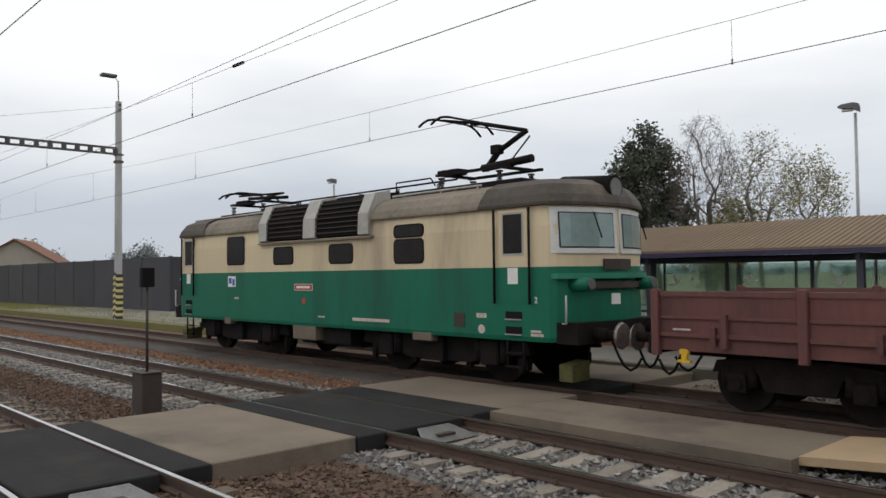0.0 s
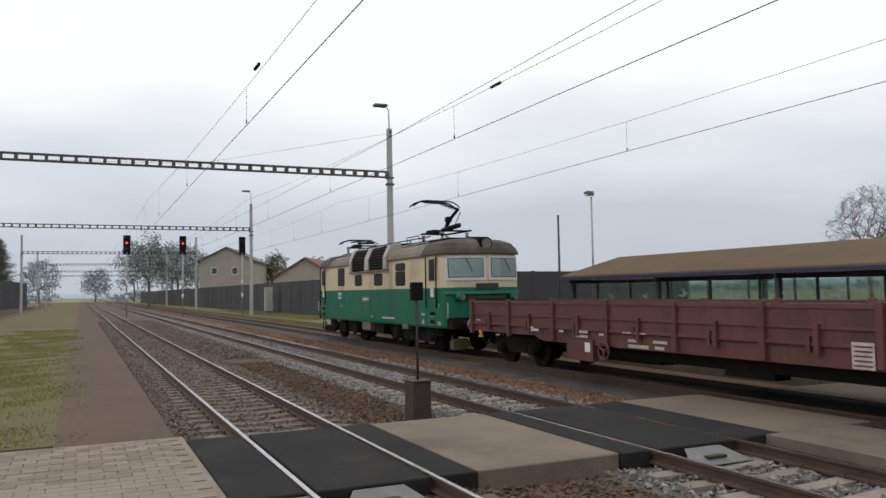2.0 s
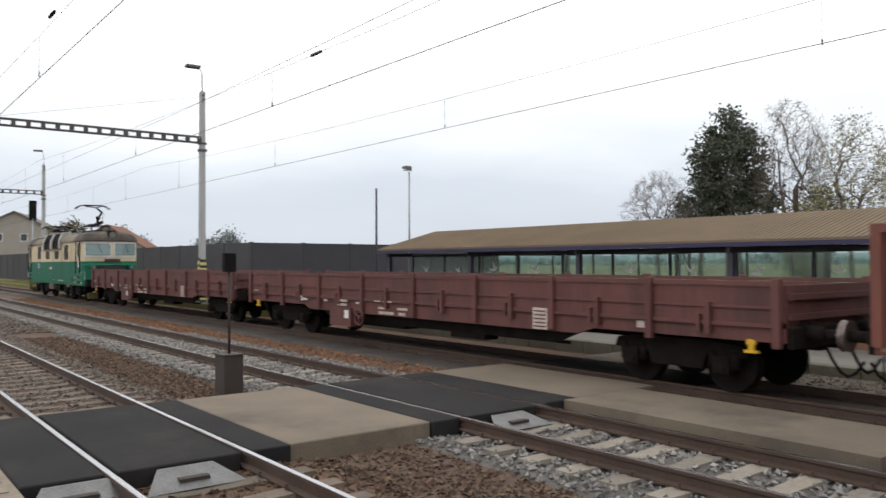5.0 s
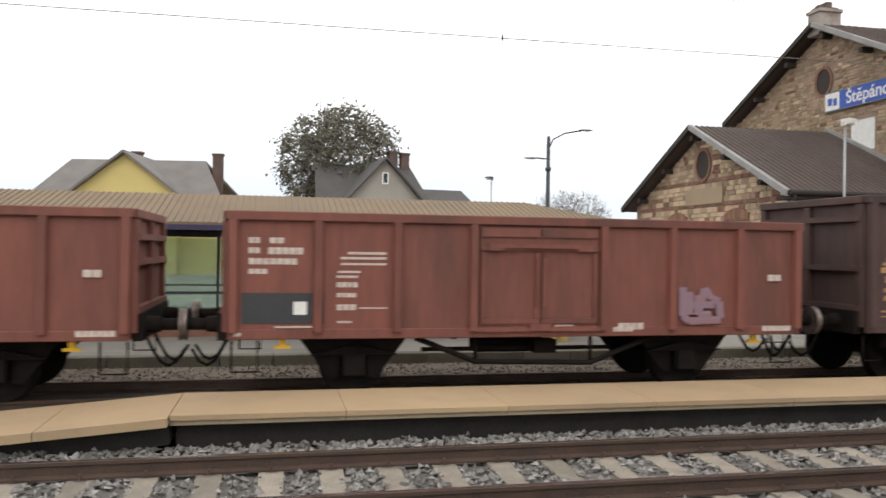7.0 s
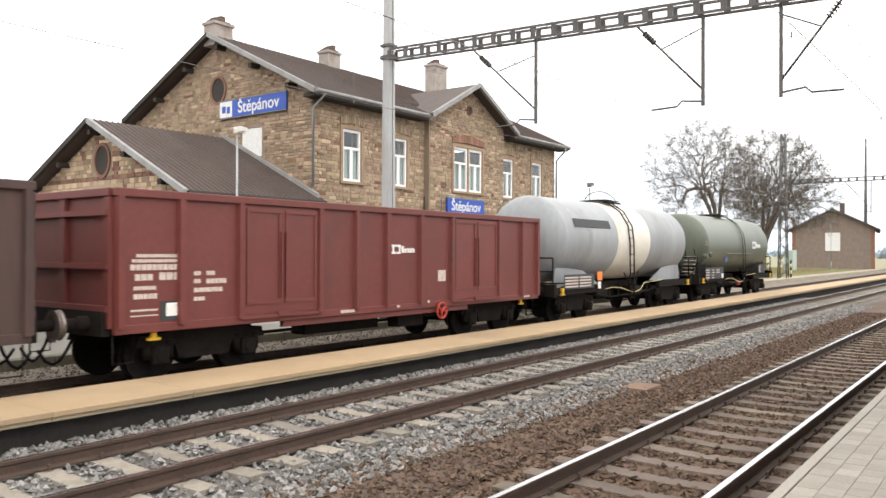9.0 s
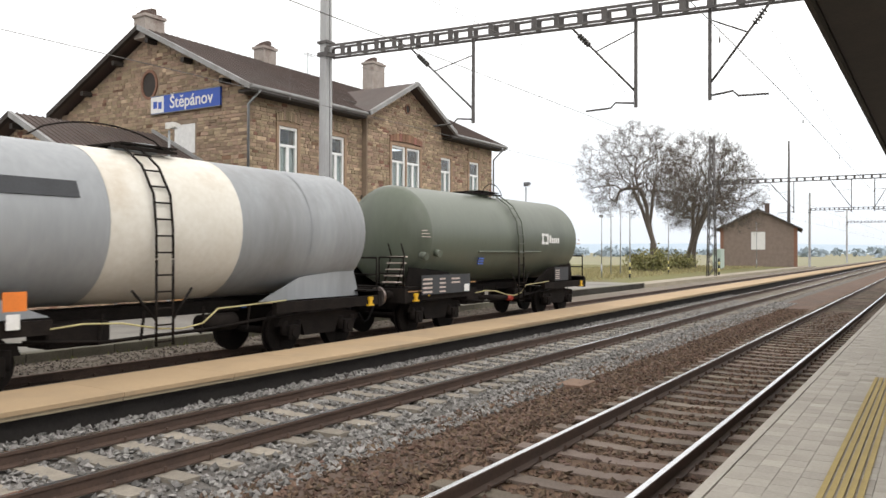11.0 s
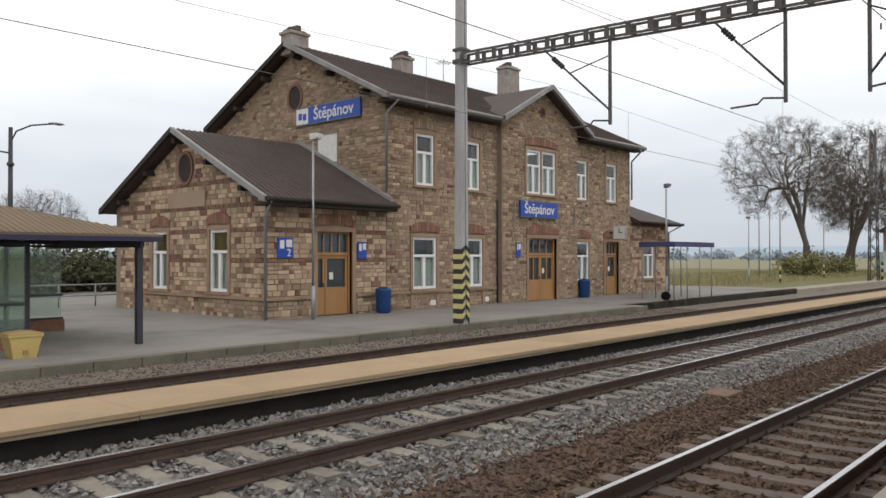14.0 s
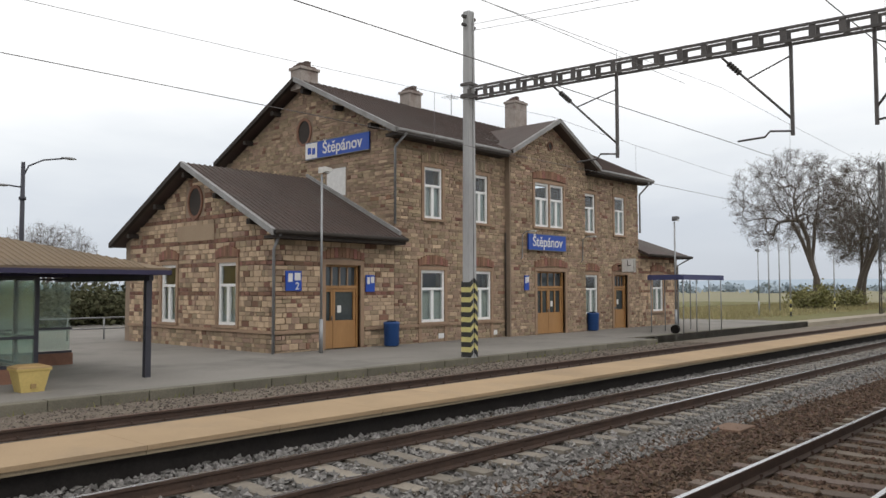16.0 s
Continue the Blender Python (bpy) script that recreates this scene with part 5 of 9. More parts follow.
        for s in (-1, 1):
            bm = bmesh.new()
            cyl(bm, (e * 7.55, s * 1.0, 1.94), (e * 8.02, s * 1.0, 1.94), 0.15, 16, 0.12)
            lamp = part("headlamp", bm, "green", w, "green headlamp housing")
            part("lens", C((e * 8.02, s * 1.0, 1.94), (e * 8.05, s * 1.0, 1.94), 0.10, 16), "steel", lamp)
            bm = bmesh.new()
            tube(bm, [(e * 7.7, s * 1.42, 1.25), (e * 7.8, s * 1.44, 1.25), (e * 7.8, s * 1.44, 1.75)], 0.02)
            part("front_handrail", bm, "light_grey", w)
        part("lamp_bar", facing(-0.75, 0.75, 1.86, 1.98, 0.10, 0.08), "brown_box", w)
        part("front_emblem", facing(-0.22, 0.02, 1.56, 1.76, 0.02, 0.01), "white", w, "small white emblem")
        part("buffer_beam", B(min(e * 7.5, e * 7.98), max(e * 7.5, e * 7.98), -1.35, 1.35, 0.88, 1.26), "black", w)
        bm = bmesh.new()
        cyl(bm, (e * 6.7, 0, 3.76), (e * 7.88, 0, 3.74), 0.30, 20, 0.23)
        hl = part("top_headlamp", bm, "black", w, "sooty roof headlamp")
        part("top_lens", C((e * 7.881, 0, 3.74), (e * 7.90, 0, 3.74), 0.18, 20), "steel", hl)
        bm = bmesh.new()
        prism(bm, [(-1.22, 0.2), (-0.72, 0.2), (-0.72, 0.56), (-1.22, 0.5)], 0, min(e * 7.45, e * 7.75), max(e * 7.45, e * 7.75))
        part("rail_guard", bm, "plough", w, "dirty yellow-green rail guard")
    buffers(w, 8.6, 1.05, 0.62)
    # running gear
    for bx in (-4.15, 4.15):
        bo = new("bogie")
        bo.parent, bo.location = w, (bx, 0, 0)
        for s in (-1, 1):
            bm = bmesh.new()
            prism(bm, [(-2.55, 0.60), (-2.45, 0.95), (2.45, 0.95), (2.55, 0.60), (1.9, 0.56), (0.9, 0.36), (-0.9, 0.36), (-1.9, 0.56)], 1, s * 1.08 - 0.06, s * 1.08 + 0.06)
            part("side_frame", bm, "black", bo)
            for d in (-1.6, 1.6):
                bm = bmesh.new()
                box(bm, d - 0.24, d + 0.24, s * 1.12 - 0.16, s * 1.12 + 0.16, 0.36, 0.86, 0.03)
                for k in (-0.34, 0.34):
                    cyl(bm, (d + k, s * 1.14, 0.42), (d + k, s * 1.14, 0.9), 0.12, 10)
                part("spring_box", bm, "black", bo)
            for d in (-2.25, -0.85, 0.85, 2.25):
                part("brake_hanger", boxes((d - 0.06, d + 0.06, s * 1.02 - 0.05, s * 1.02 + 0.05, 0.24, 0.62), (d - 0.13, d + 0.13, s * 0.95 - 0.06, s * 0.95 + 0.06, 0.30, 0.50)), "black", bo)
            part("damper", B(-0.3, 0.3, s * 1.18 - 0.1, s * 1.18 + 0.1, 0.35, 0.85, bev=0.02), "black", bo)
        for d in (-1.6, 1.6):
            wheelset(w, bx + d, 0.625)
    part("sand_box", B(-0.98, 0.05, -1.44, -1.1, 0.55, 0.93, bev=0.02), "light_brown", w, "dusty brown equipment box")
    part("sand_box", B(-4.55, -4.2, -1.46, -1.2, 0.80, 1.0, bev=0.02), "light_brown", w, "dusty brown filler box")
    part("sand_box", B(3.7, 4.3, -1.46, -1.2, 0.76, 0.95, bev=0.02), "light_brown", w, "dusty brown filler box")
    part("belly_tank", boxes((-1.2, 1.3, -1.0, 1.0, 0.42, 0.9), (0.2, 1.3, -1.3, 1.3, 0.5, 0.85)), "black", w)
    # plates on the side
    pl = part("side_emblem", B(-4.32, -3.88, -1.468, -1.462, 1.86, 2.16), "white", w, "white square emblem")
    part("emblem_field", boxes((-4.26, -4.11, -1.473, -1.469, 1.95, 2.11), (-4.05, -3.93, -1.473, -1.469, 1.90, 2.08)), "blue_plate", pl)
    pl = part("number_plate", B(-0.85, -0.02, -1.47, -1.462, 1.78, 1.95), "ink", w, "red and white side plate")
    part("plate_field", B(-0.82, -0.05, -1.475, -1.471, 1.80, 1.93), "red", pl)
    marks(w, [(-0.74, 1.835, 0.6, 0.06)], "white", "plate_text", "white bars on the red plate", -1.476)
    part("round_plate", C((-0.42, -1.462, 1.52), (-0.42, -1.47, 1.52), 0.08, 12), "red", w)
    marks(w, [(1.6, 1.10, 1.35, 0.07), (5.62, 1.30, 0.28, 0.09), (-3.95, 1.52, 0.25, 0.05), (0.2, 1.13, 0.3, 0.04), (7.0, 1.0, 0.3, 0.05), (7.0, 1.07, 0.25, 0.04)], "ink", y=-1.466)
    part("data_plate", B(5.0, 5.3, -1.47, -1.462, 1.10, 1.38), "brown_box", w, "dark data plate")
    letters("cab_number", "2", 0.16, "white", w, (7.14, -1.468, 1.66), (90, 0, 0), "white figure 2")
    bm = bmesh.new()
    prism(bm, [(5.66 + 0.09 * math.cos(a) + 0.1, 1.08 + 0.09 * math.sin(a)) for a in (k * math.pi / 5 for k in range(10))], 1, -1.468, -1.462)
    part("ring_mark", bm, "ink", w)
    # roof gear
    for k in range(5):
        x = -2.4 + k * 1.45
        bm = bmesh.new()
        for j in range(4):
            cyl(bm, (x, -0.35, 4.05 + 0.04 * j), (x, -0.35, 4.075 + 0.04 * j), 0.05, 8)
        part("roof_insulator", bm, "brown_box", w)
    bm = bmesh.new()
    tube(bm, [(-3.2, -0.35, 4.22), (4.0, -0.35, 4.24)], 0.022)
    tube(bm, [(2.2, -0.6, 4.10), (2.2, -0.6, 4.3), (3.4, -0.6, 4.3), (3.55, -0.6, 4.12)], 0.018)
    part("roof_cable", bm, "black", w)
    part("roof_box", B(-1.5, 1.0, -0.5, 0.5, 4.061, 4.16, bev=0.02), "black", w)
    for raised, x0, flip in ((True, 3.3, 1), (False, -6.1, 1)):
        pan = part("pantograph", boxes((x0 + 0.2, x0 + 2.4, -0.55, -0.48, 4.32, 4.38), (x0 + 0.2, x0 + 2.4, 0.48, 0.55, 4.32, 4.38), (x0 + 0.3, x0 + 0.4, -0.47, 0.47, 4.32, 4.38), (x0 + 2.1, x0 + 2.2, -0.47, 0.47, 4.32, 4.38), (x0 - 0.15, x0 + 0.5, -0.16, 0.16, 4.39, 4.52)), "black", w, "raised black pantograph" if raised else "folded black pantograph")
        for ix in (x0 + 0.35, x0 + 2.1):
            for iy in (-0.5, 0.5):
                bm = bmesh.new()
                for j in range(5):
                    cyl(bm, (ix, iy, 4.05 + 0.05 * j), (ix, iy, 4.085 + 0.05 * j), 0.075 if j % 2 == 0 else 0.05, 10)
                part("insulator", bm, "brown_box", pan)
        bm = bmesh.new()
        if raised:
            knee, head = (x0 + 2.42, 5.12), (x0 + 0.35, 5.60)
            cyl(bm, (x0 + 1.25, 0, 4.42), (x0 + 1.62, 0, 4.78), 0.075, 8)
            cyl(bm, (x0 + 1.62, 0, 4.78), (knee[0], 0, knee[1]), 0.06, 8)
            box(bm, x0 + 1.45, x0 + 1.7, -0.1, 0.1, 4.72, 4.92, 0.02)
            cyl(bm, (x0 + 1.7, 0.1, 4.4), (knee[0], 0.1, knee[1] - 0.1), 0.018, 6)
            tube(bm, [(x0 + 1.2, -0.05, 4.45), (x0 + 2.6, -0.05, 4.52)], 0.09, 8)
            part("lower_arm", bm, "black", pan)
            bm = bmesh.new()
            cyl(bm, (knee[0], 0, knee[1]), (head[0] + 0.75, -0.0, head[1] - 0.14), 0.045, 8)
            for s in (-1, 1):
                cyl(bm, (head[0] + 0.8, 0, head[1] - 0.15), (head[0], s * 0.45, head[1] - 0.02), 0.03, 6)
            cyl(bm, (knee[0] - 0.1, 0, knee[1] - 0.05), (head[0] + 0.5, 0.05, head[1] - 0.16), 0.012, 6)
            part("upper_arm", bm, "black", pan)
            for dx in (-0.2, 0.2):
                bm = bmesh.new()
                pts = [(head[0] + dx, y, head[1] + 0.03 - (0 if abs(y) < 0.5 else (abs(y) - 0.5) ** 2 * 1.0)) for y in (-0.98, -0.85, -0.7, -0.5, 0.0, 0.5, 0.7, 0.85, 0.98)]
                tube(bm, pts, 0.028)
                part("contact_strip", bm, "black", pan)
        else:
            tube(bm, [(x0 + 2.6, 0, 4.46), (x0 + 0.4, 0, 4.58)], 0.05, 8)
            tube(bm, [(x0 + 0.5, -0.4, 4.62), (x0 + 2.4, 0, 4.60)], 0.03, 6)
            tube(bm, [(x0 + 0.5, 0.4, 4.62), (x0 + 2.4, 0, 4.60)], 0.03, 6)
            part("folded_arm", bm, "black", pan)
            for dx in (0.25, 0.65):
                bm = bmesh.new()
                pts = [(x0 + dx, y, 4.72 - (0 if abs(y) < 0.5 else (abs(y) - 0.5) ** 2)) for y in (-0.95, -0.8, -0.5, 0.5, 0.8, 0.95)]
                tube(bm, pts, 0.028)
                part("contact_strip", bm, "black", pan)
    TRAIN.append((w, u))


M["pipe_yellow"] = mat("yellowed_pipe_paint", (0.52, 0.46, 0.22), (0.30, 0.25, 0.13), 0.6, s1=4, s2=30, bump=0)
M["cab_dark"] = mat("dark_loco_side_glass", (0.012, 0.010, 0.010), (0.022, 0.018, 0.017), 0.3, s1=2, s2=10, bump=0, spec=0.15)
M["cab_soot"] = mat("soot_blackened_roof", (0.085, 0.068, 0.052), (0.030, 0.025, 0.021), 0.7, s1=0.9, s2=9, bump=0.1, stain=(0.17, 0.14, 0.105), hard=0.9)
M["windscreen"] = mat("greenish_windscreen", (0.22, 0.30, 0.29), (0.17, 0.24, 0.235), 0.08, s1=1.5, s2=8, bump=0, spec=0.8)
M["green_light"] = mat("faded_pale_green_paint", (0.02, 0.19, 0.12), (0.015, 0.15, 0.09), 0.5, s1=2, s2=15, bump=0.05)
M["plough"] = mat("dirty_yellow_guard", (0.10, 0.088, 0.018), (0.035, 0.032, 0.02), 0.7, s1=3, s2=20, bump=0.1)
M["light_brown"] = mat("dusty_brown_box", (0.16, 0.13, 0.095), (0.11, 0.09, 0.07), 0.8, s1=3, s2=20, bump=0.1)
locomotive(-93.3)
low_wagon(-74.51, 0)
low_wagon(-54.61, 1)
for k in range(3):
    es_wagon(-39.66 + 10 * k, k)
eas_wagon(-7.64, "dark_brown", True)
eas_wagon(6.40, "red_fresh", False)
tank_wagon(19.77, False)
tank_wagon(32.5, True)


# ---- the station building ----
YF, XW, XM, XE, XR = 21.3, 15.23, 20.61, 39.2, 43.8
station = thing("station_building", "two-storey brown rubble-stone railway station with dark gable roofs", "building")


def solid_wall(name, u0, u1, z0, z1, holes, place, thick=0.45, gable=None):
    """A wall along u with openings; place(u, d, z) maps along, outwards depth and height to the world."""
    bm = bmesh.new()
    def slab(a, b, c, d):
        p = [place(u, k, z) for k in (-thick, 0.0) for u, z in ((a, c), (b, c), (b, d), (a, d))]
        vs = [bm.verts.new(q) for q in p]
        for q in ((0, 1, 2, 3), (4, 5, 6, 7), (0, 1, 5, 4), (1, 2, 6, 5), (2, 3, 7, 6), (3, 0, 4, 7)):
            bm.faces.new([vs[i] for i in q])
    cuts = sorted({u0, u1, *[h[0] for h in holes], *[h[1] for h in holes]})
    for a, b in zip(cuts, cuts[1:]):
        z = z0
        for h in sorted((h for h in holes if h[0] <= a + 1e-6 and h[1] >= b - 1e-6), key=lambda h: h[2]):
            if h[2] > z:
                slab(a, b, z, h[2])
            z = h[3]
        slab(a, b, z, z1)
    if gable:
        lo, hi = [[bm.verts.new(place(u, k, z)) for u, z in gable] for k in (-thick, 0.0)]
        n = len(gable)
        for i in range(n):
            bm.faces.new((lo[i], lo[(i + 1) % n], hi[(i + 1) % n], hi[i]))
        bm.faces.new(lo[::-1]), bm.faces.new(hi)
    return part(name, bm, "mortar", station, "rubble-stone wall")


def stonework(wall, u0, u1, z0, top, holes, place, singles, pale, seed):
    """Courses of roughly squared stones on a wall: some as pieces of their own, the rest as one mesh."""
    rng = random.Random(seed)
    rest = {"stone_light_isl": ([], []), "sandstone_isl": ([], []), "stone_red": ([], [])}
    z, made = z0, 0
    while z < top(None):
        h = rng.uniform(0.13, 0.22) if pale else rng.uniform(0.085, 0.165)
        red_course = False
        for band in (1.93, 2.98, 3.80, 4.66) if pale else ():
            if abs(z - band) < 0.061:
                red_course, h = True, 0.15
            elif z < band < z + h:
                h = band - z
        lo, hi = u0, u1
        span = [u for u in np.arange(u0, u1 + 0.01, 0.05) if top(u) > z + h * 0.5]
        if not span:
            break
        lo, hi = min(span), max(span)
        u = lo
        while u < hi - 0.04:
            wd = min(rng.uniform(0.16, 0.30) if rng.random() < 0.5 else rng.uniform(0.28, 0.50), hi - u)
            if hi - u - wd < 0.12:
                wd = hi - u
            seg = [(u, u + wd)]
            for a, b, c, d in holes:
                if c < z + h * 0.7 and d > z + h * 0.3:
                    nxt = []
                    for s, e in seg:
                        if e <= a or s >= b:
                            nxt.append((s, e))
                        else:
                            nxt += [(s, a)] if a - s > 0.05 else []
                            nxt += [(b, e)] if e - b > 0.05 else []
                    seg = nxt
            for s, e in seg:
                g, j = (0.008 if pale else 0.006), lambda: rng.uniform(-0.009, 0.009) if pale else rng.uniform(-0.015, 0.015)
                out = rng.uniform(0.012, 0.034)
                base = [(s + g, z + g), (e - g, z + g), (e - g, z + h - g), (s + g, z + h - g)]
                front = [(a + (0.012 if k in (0, 3) else -0.012) + j(), b + (0.010 if k < 2 else -0.010) + j()) for k, (a, b) in enumerate(base)]
                vs = [place(a, 0.0, b) for a, b in base] + [place(a, out + j() * 0.5, b) for a, b in front]
                fs = [(4, 5, 6, 7), (0, 1, 5, 4), (1, 2, 6, 5), (2, 3, 7, 6), (3, 0, 4, 7)]
                light = rng.random() < ((0.22 if z < 0.75 else 0.62) if pale else 0.07)
                if red_course or rng.random() < (0.10 if pale else 0.04):
                    key = "stone_red"
                else:
                    key = "stone_light_isl" if light else "sandstone_isl"
                if made < singles and key != "stone_red" and z > 0.3:
                    me = bpy.data.meshes.new("stone")
                    me.from_pydata(vs, [], fs)
                    me.materials.append(M["stone_light" if light else "sandstone"])
                    ob = new("stone", me)
                    ob.parent = wall
                    made += 1
                else:
                    V, F = rest[key]
                    n = len(V)
                    V += vs
                    F += [tuple(i + n for i in f) for f in fs]
            u += wd
        z += h
    for key, (V, F) in rest.items():
        if V:
            heap("masonry", V, F, key, "squared rubble stones", "", parent=wall)


front = lambda u, d, z: (u, YF - d, z)
front_c = lambda u, d, z: (u, YF - 0.28 - d, z)
west_w = lambda u, d, z: (XW - d, u, z)
west_m = lambda u, d, z: (XM - d, u, z)

UP = [(22.20, 23.24, 4.92, 6.95), (25.08, 26.12, 4.92, 6.95), (33.76, 34.74, 4.95, 6.92), (36.64, 37.68, 4.98, 6.98)]
LOW = [(22.02, 23.38, 0.86, 2.89), (24.98, 26.32, 0.86, 2.89), (33.72, 34.90, 0.88, 2.84)]
DOOR2, DOORM, DOORW = (36.50, 37.92, PZ, 2.88), (29.28, 31.55, PZ, 2.95), (17.30, 18.90, PZ, 3.0)
PAIR = [(29.15, 30.25, 4.98, 7.0), (30.36, 31.46, 4.98, 7.0)]
WG = [(27.48, 28.58, 0.92, 3.08), (23.45, 24.58, 0.92, 3.08)]
RW = (40.70, 41.96, 0.88, 2.92)
grow = lambda h, k=0.15: (h[0] - k, h[1] + k, h[2] - (0.10 if h[2] > 0.2 else 0.1), h[3] + 0.17)

w_front = solid_wall("wall_front", XM, 27.4, -0.1, 8.25, UP[:2] + LOW[:2], front)
w_front2 = solid_wall("wall_front", 33.4, XE, -0.1, 8.25, UP[2:] + LOW[2:] + [DOOR2], front)
w_mid = solid_wall("wall_centre", 27.4, 33.4, -0.1, 8.3, [(29.15, 31.46, 4.98, 7.0), DOORM], front_c, 0.73, [(27.4, 8.3), (33.4, 8.3), (30.4, 9.84)])
w_wing = solid_wall("wall_wing", XW, XM, -0.1, 4.25, [DOORW], front)
w_gable = solid_wall("wall_wing_gable", YF, 31.2, -0.1, 4.2, WG, west_w, 0.45, [(YF, 4.2), (31.2, 4.2), (26.25, 6.58)])
w_main_g = solid_wall("wall_main_gable", YF, 32.3, -0.1, 8.1, [(24.1, 25.3, 5.92, 7.06)], west_m, 0.45, [(YF, 8.1), (32.3, 8.1), (26.8, 10.8)])
w_right = solid_wall("wall_right_wing", XE, XR, -0.1, 4.2, [RW], front)
part("wall_back", boxes((XW, XR, 31.2, 31.6, -0.1, 4.2), (XM, XE, 32.3, 32.7, -0.1, 8.1), (XE - 0.4, XE, YF + 0.45, 32.3, -0.1, 8.2), (XR - 0.4, XR, YF + 0.45, 31.2, -0.1, 4.2), (XM + 0.5, XE - 0.5, YF + 0.5, 32.2, 3.9, 4.15)), "mortar", station, "plain rear walls")

flat = lambda t: (lambda u: t)
gab = lambda a, b, t, e: (lambda u: t if u is None else e + (t - e) * (1 - abs(u - (a + b) / 2) / ((b - a) / 2)))
oc = [(25.62, 26.88, 4.82, 5.92)]
stonework(w_wing, XW + 0.02, XM, 0.0, flat(4.2), [grow(DOORW)], front, 140, True, 1)
stonework(w_gable, YF, 31.2, 0.0, gab(YF, 31.2, 6.5, 4.2), [grow(h) for h in WG] + [(24.88, 27.4, 3.9, 4.52)] + oc, west_w, 290, True, 2)
stonework(w_front, XM, 27.4, 0.0, flat(8.2), [grow(h) for h in UP[:2] + LOW[:2]], front, 200, False, 3)
stonework(w_mid, 27.4, 33.4, 0.0, gab(27.4, 33.4, 9.8, 8.3), [grow(h) for h in PAIR + [DOORM]] + [(30.2, 30.7, 8.55, 9.05)], front_c, 60, False, 4)
stonework(w_front2, 33.4, XE, 0.0, flat(8.2), [grow(h) for h in UP[2:] + LOW[2:] + [DOOR2]], front, 40, False, 5)
stonework(w_main_g, YF, 32.3, 4.0, gab(YF, 32.3, 10.7, 8.1), [(24.0, 25.4, 5.85, 7.2), (26.2, 27.3, 8.25, 9.35)], west_m, 100, False, 6)
stonework(w_right, XE, XR, 0.0, flat(4.15), [grow(RW)], front, 20, True, 7)
# stones of the return beside the projecting bay
w_ret = part("wall_return", B(27.34, 27.40, YF - 0.28, YF, -0.1, 8.2), "mortar", station)


def casing(hole, place, sill=True, arch="brick", wide=0.14, name="window_surround", strips=False):
    """Plaster surround, sill and a flat brick arch round an opening."""
    a, b, c, d = hole
    def blk(bm, u0, u1, z0, z1, o0, o1):
        vs = [bm.verts.new(place(u, o, z)) for o in (o0, o1) for u, z in ((u0, z0), (u1, z0), (u1, z1), (u0, z1))]
        for q in ((0, 1, 2, 3), (4, 5, 6, 7), (0, 1, 5, 4), (1, 2, 6, 5), (2, 3, 7, 6), (3, 0, 4, 7)):
            bm.faces.new([vs[i] for i in q])
    bm = bmesh.new()
    blk(bm, a - wide, a, c, d + wide, -0.2, 0.06)
    blk(bm, b, b + wide, c, d + wide, -0.2, 0.06)
    blk(bm, a, b, d, d + wide, -0.2, 0.06)
    s = part(name, bm, "surround", station, "sandstone-coloured surround")
    if sill:
        bm = bmesh.new()
        blk(bm, a - wide - 0.04, b + wide + 0.04, c - 0.10, c - 0.002, -0.2, 0.12)
        part("sill", bm, "surround", s)
    if arch:
        bm = bmesh.new()
        n = 11
        for i in range(n):
            u0, u1 = a - 0.16 + (b - a + 0.32) * i / n, a - 0.16 + (b - a + 0.32) * (i + 1) / n
            rise = 0.20 * (1 - (2 * (i + 0.5) / n - 1) ** 2)
            blk(bm, u0 + 0.006, u1 - 0.006, d + wide + 0.01 + rise * 0.4, d + wide + 0.26 + rise, -0.05, 0.075)
        part("brick_arch", bm, arch, s, "flat brick arch")
    if strips:
        for u0, u1 in ((a - wide, a + 0.02), (b - 0.02, b + wide)):
            bm = bmesh.new()
            blk(bm, u0, u1, 0.06, c - 0.105, -0.05, 0.055)
            part("pilaster_strip", bm, "surround", s)
    return blk


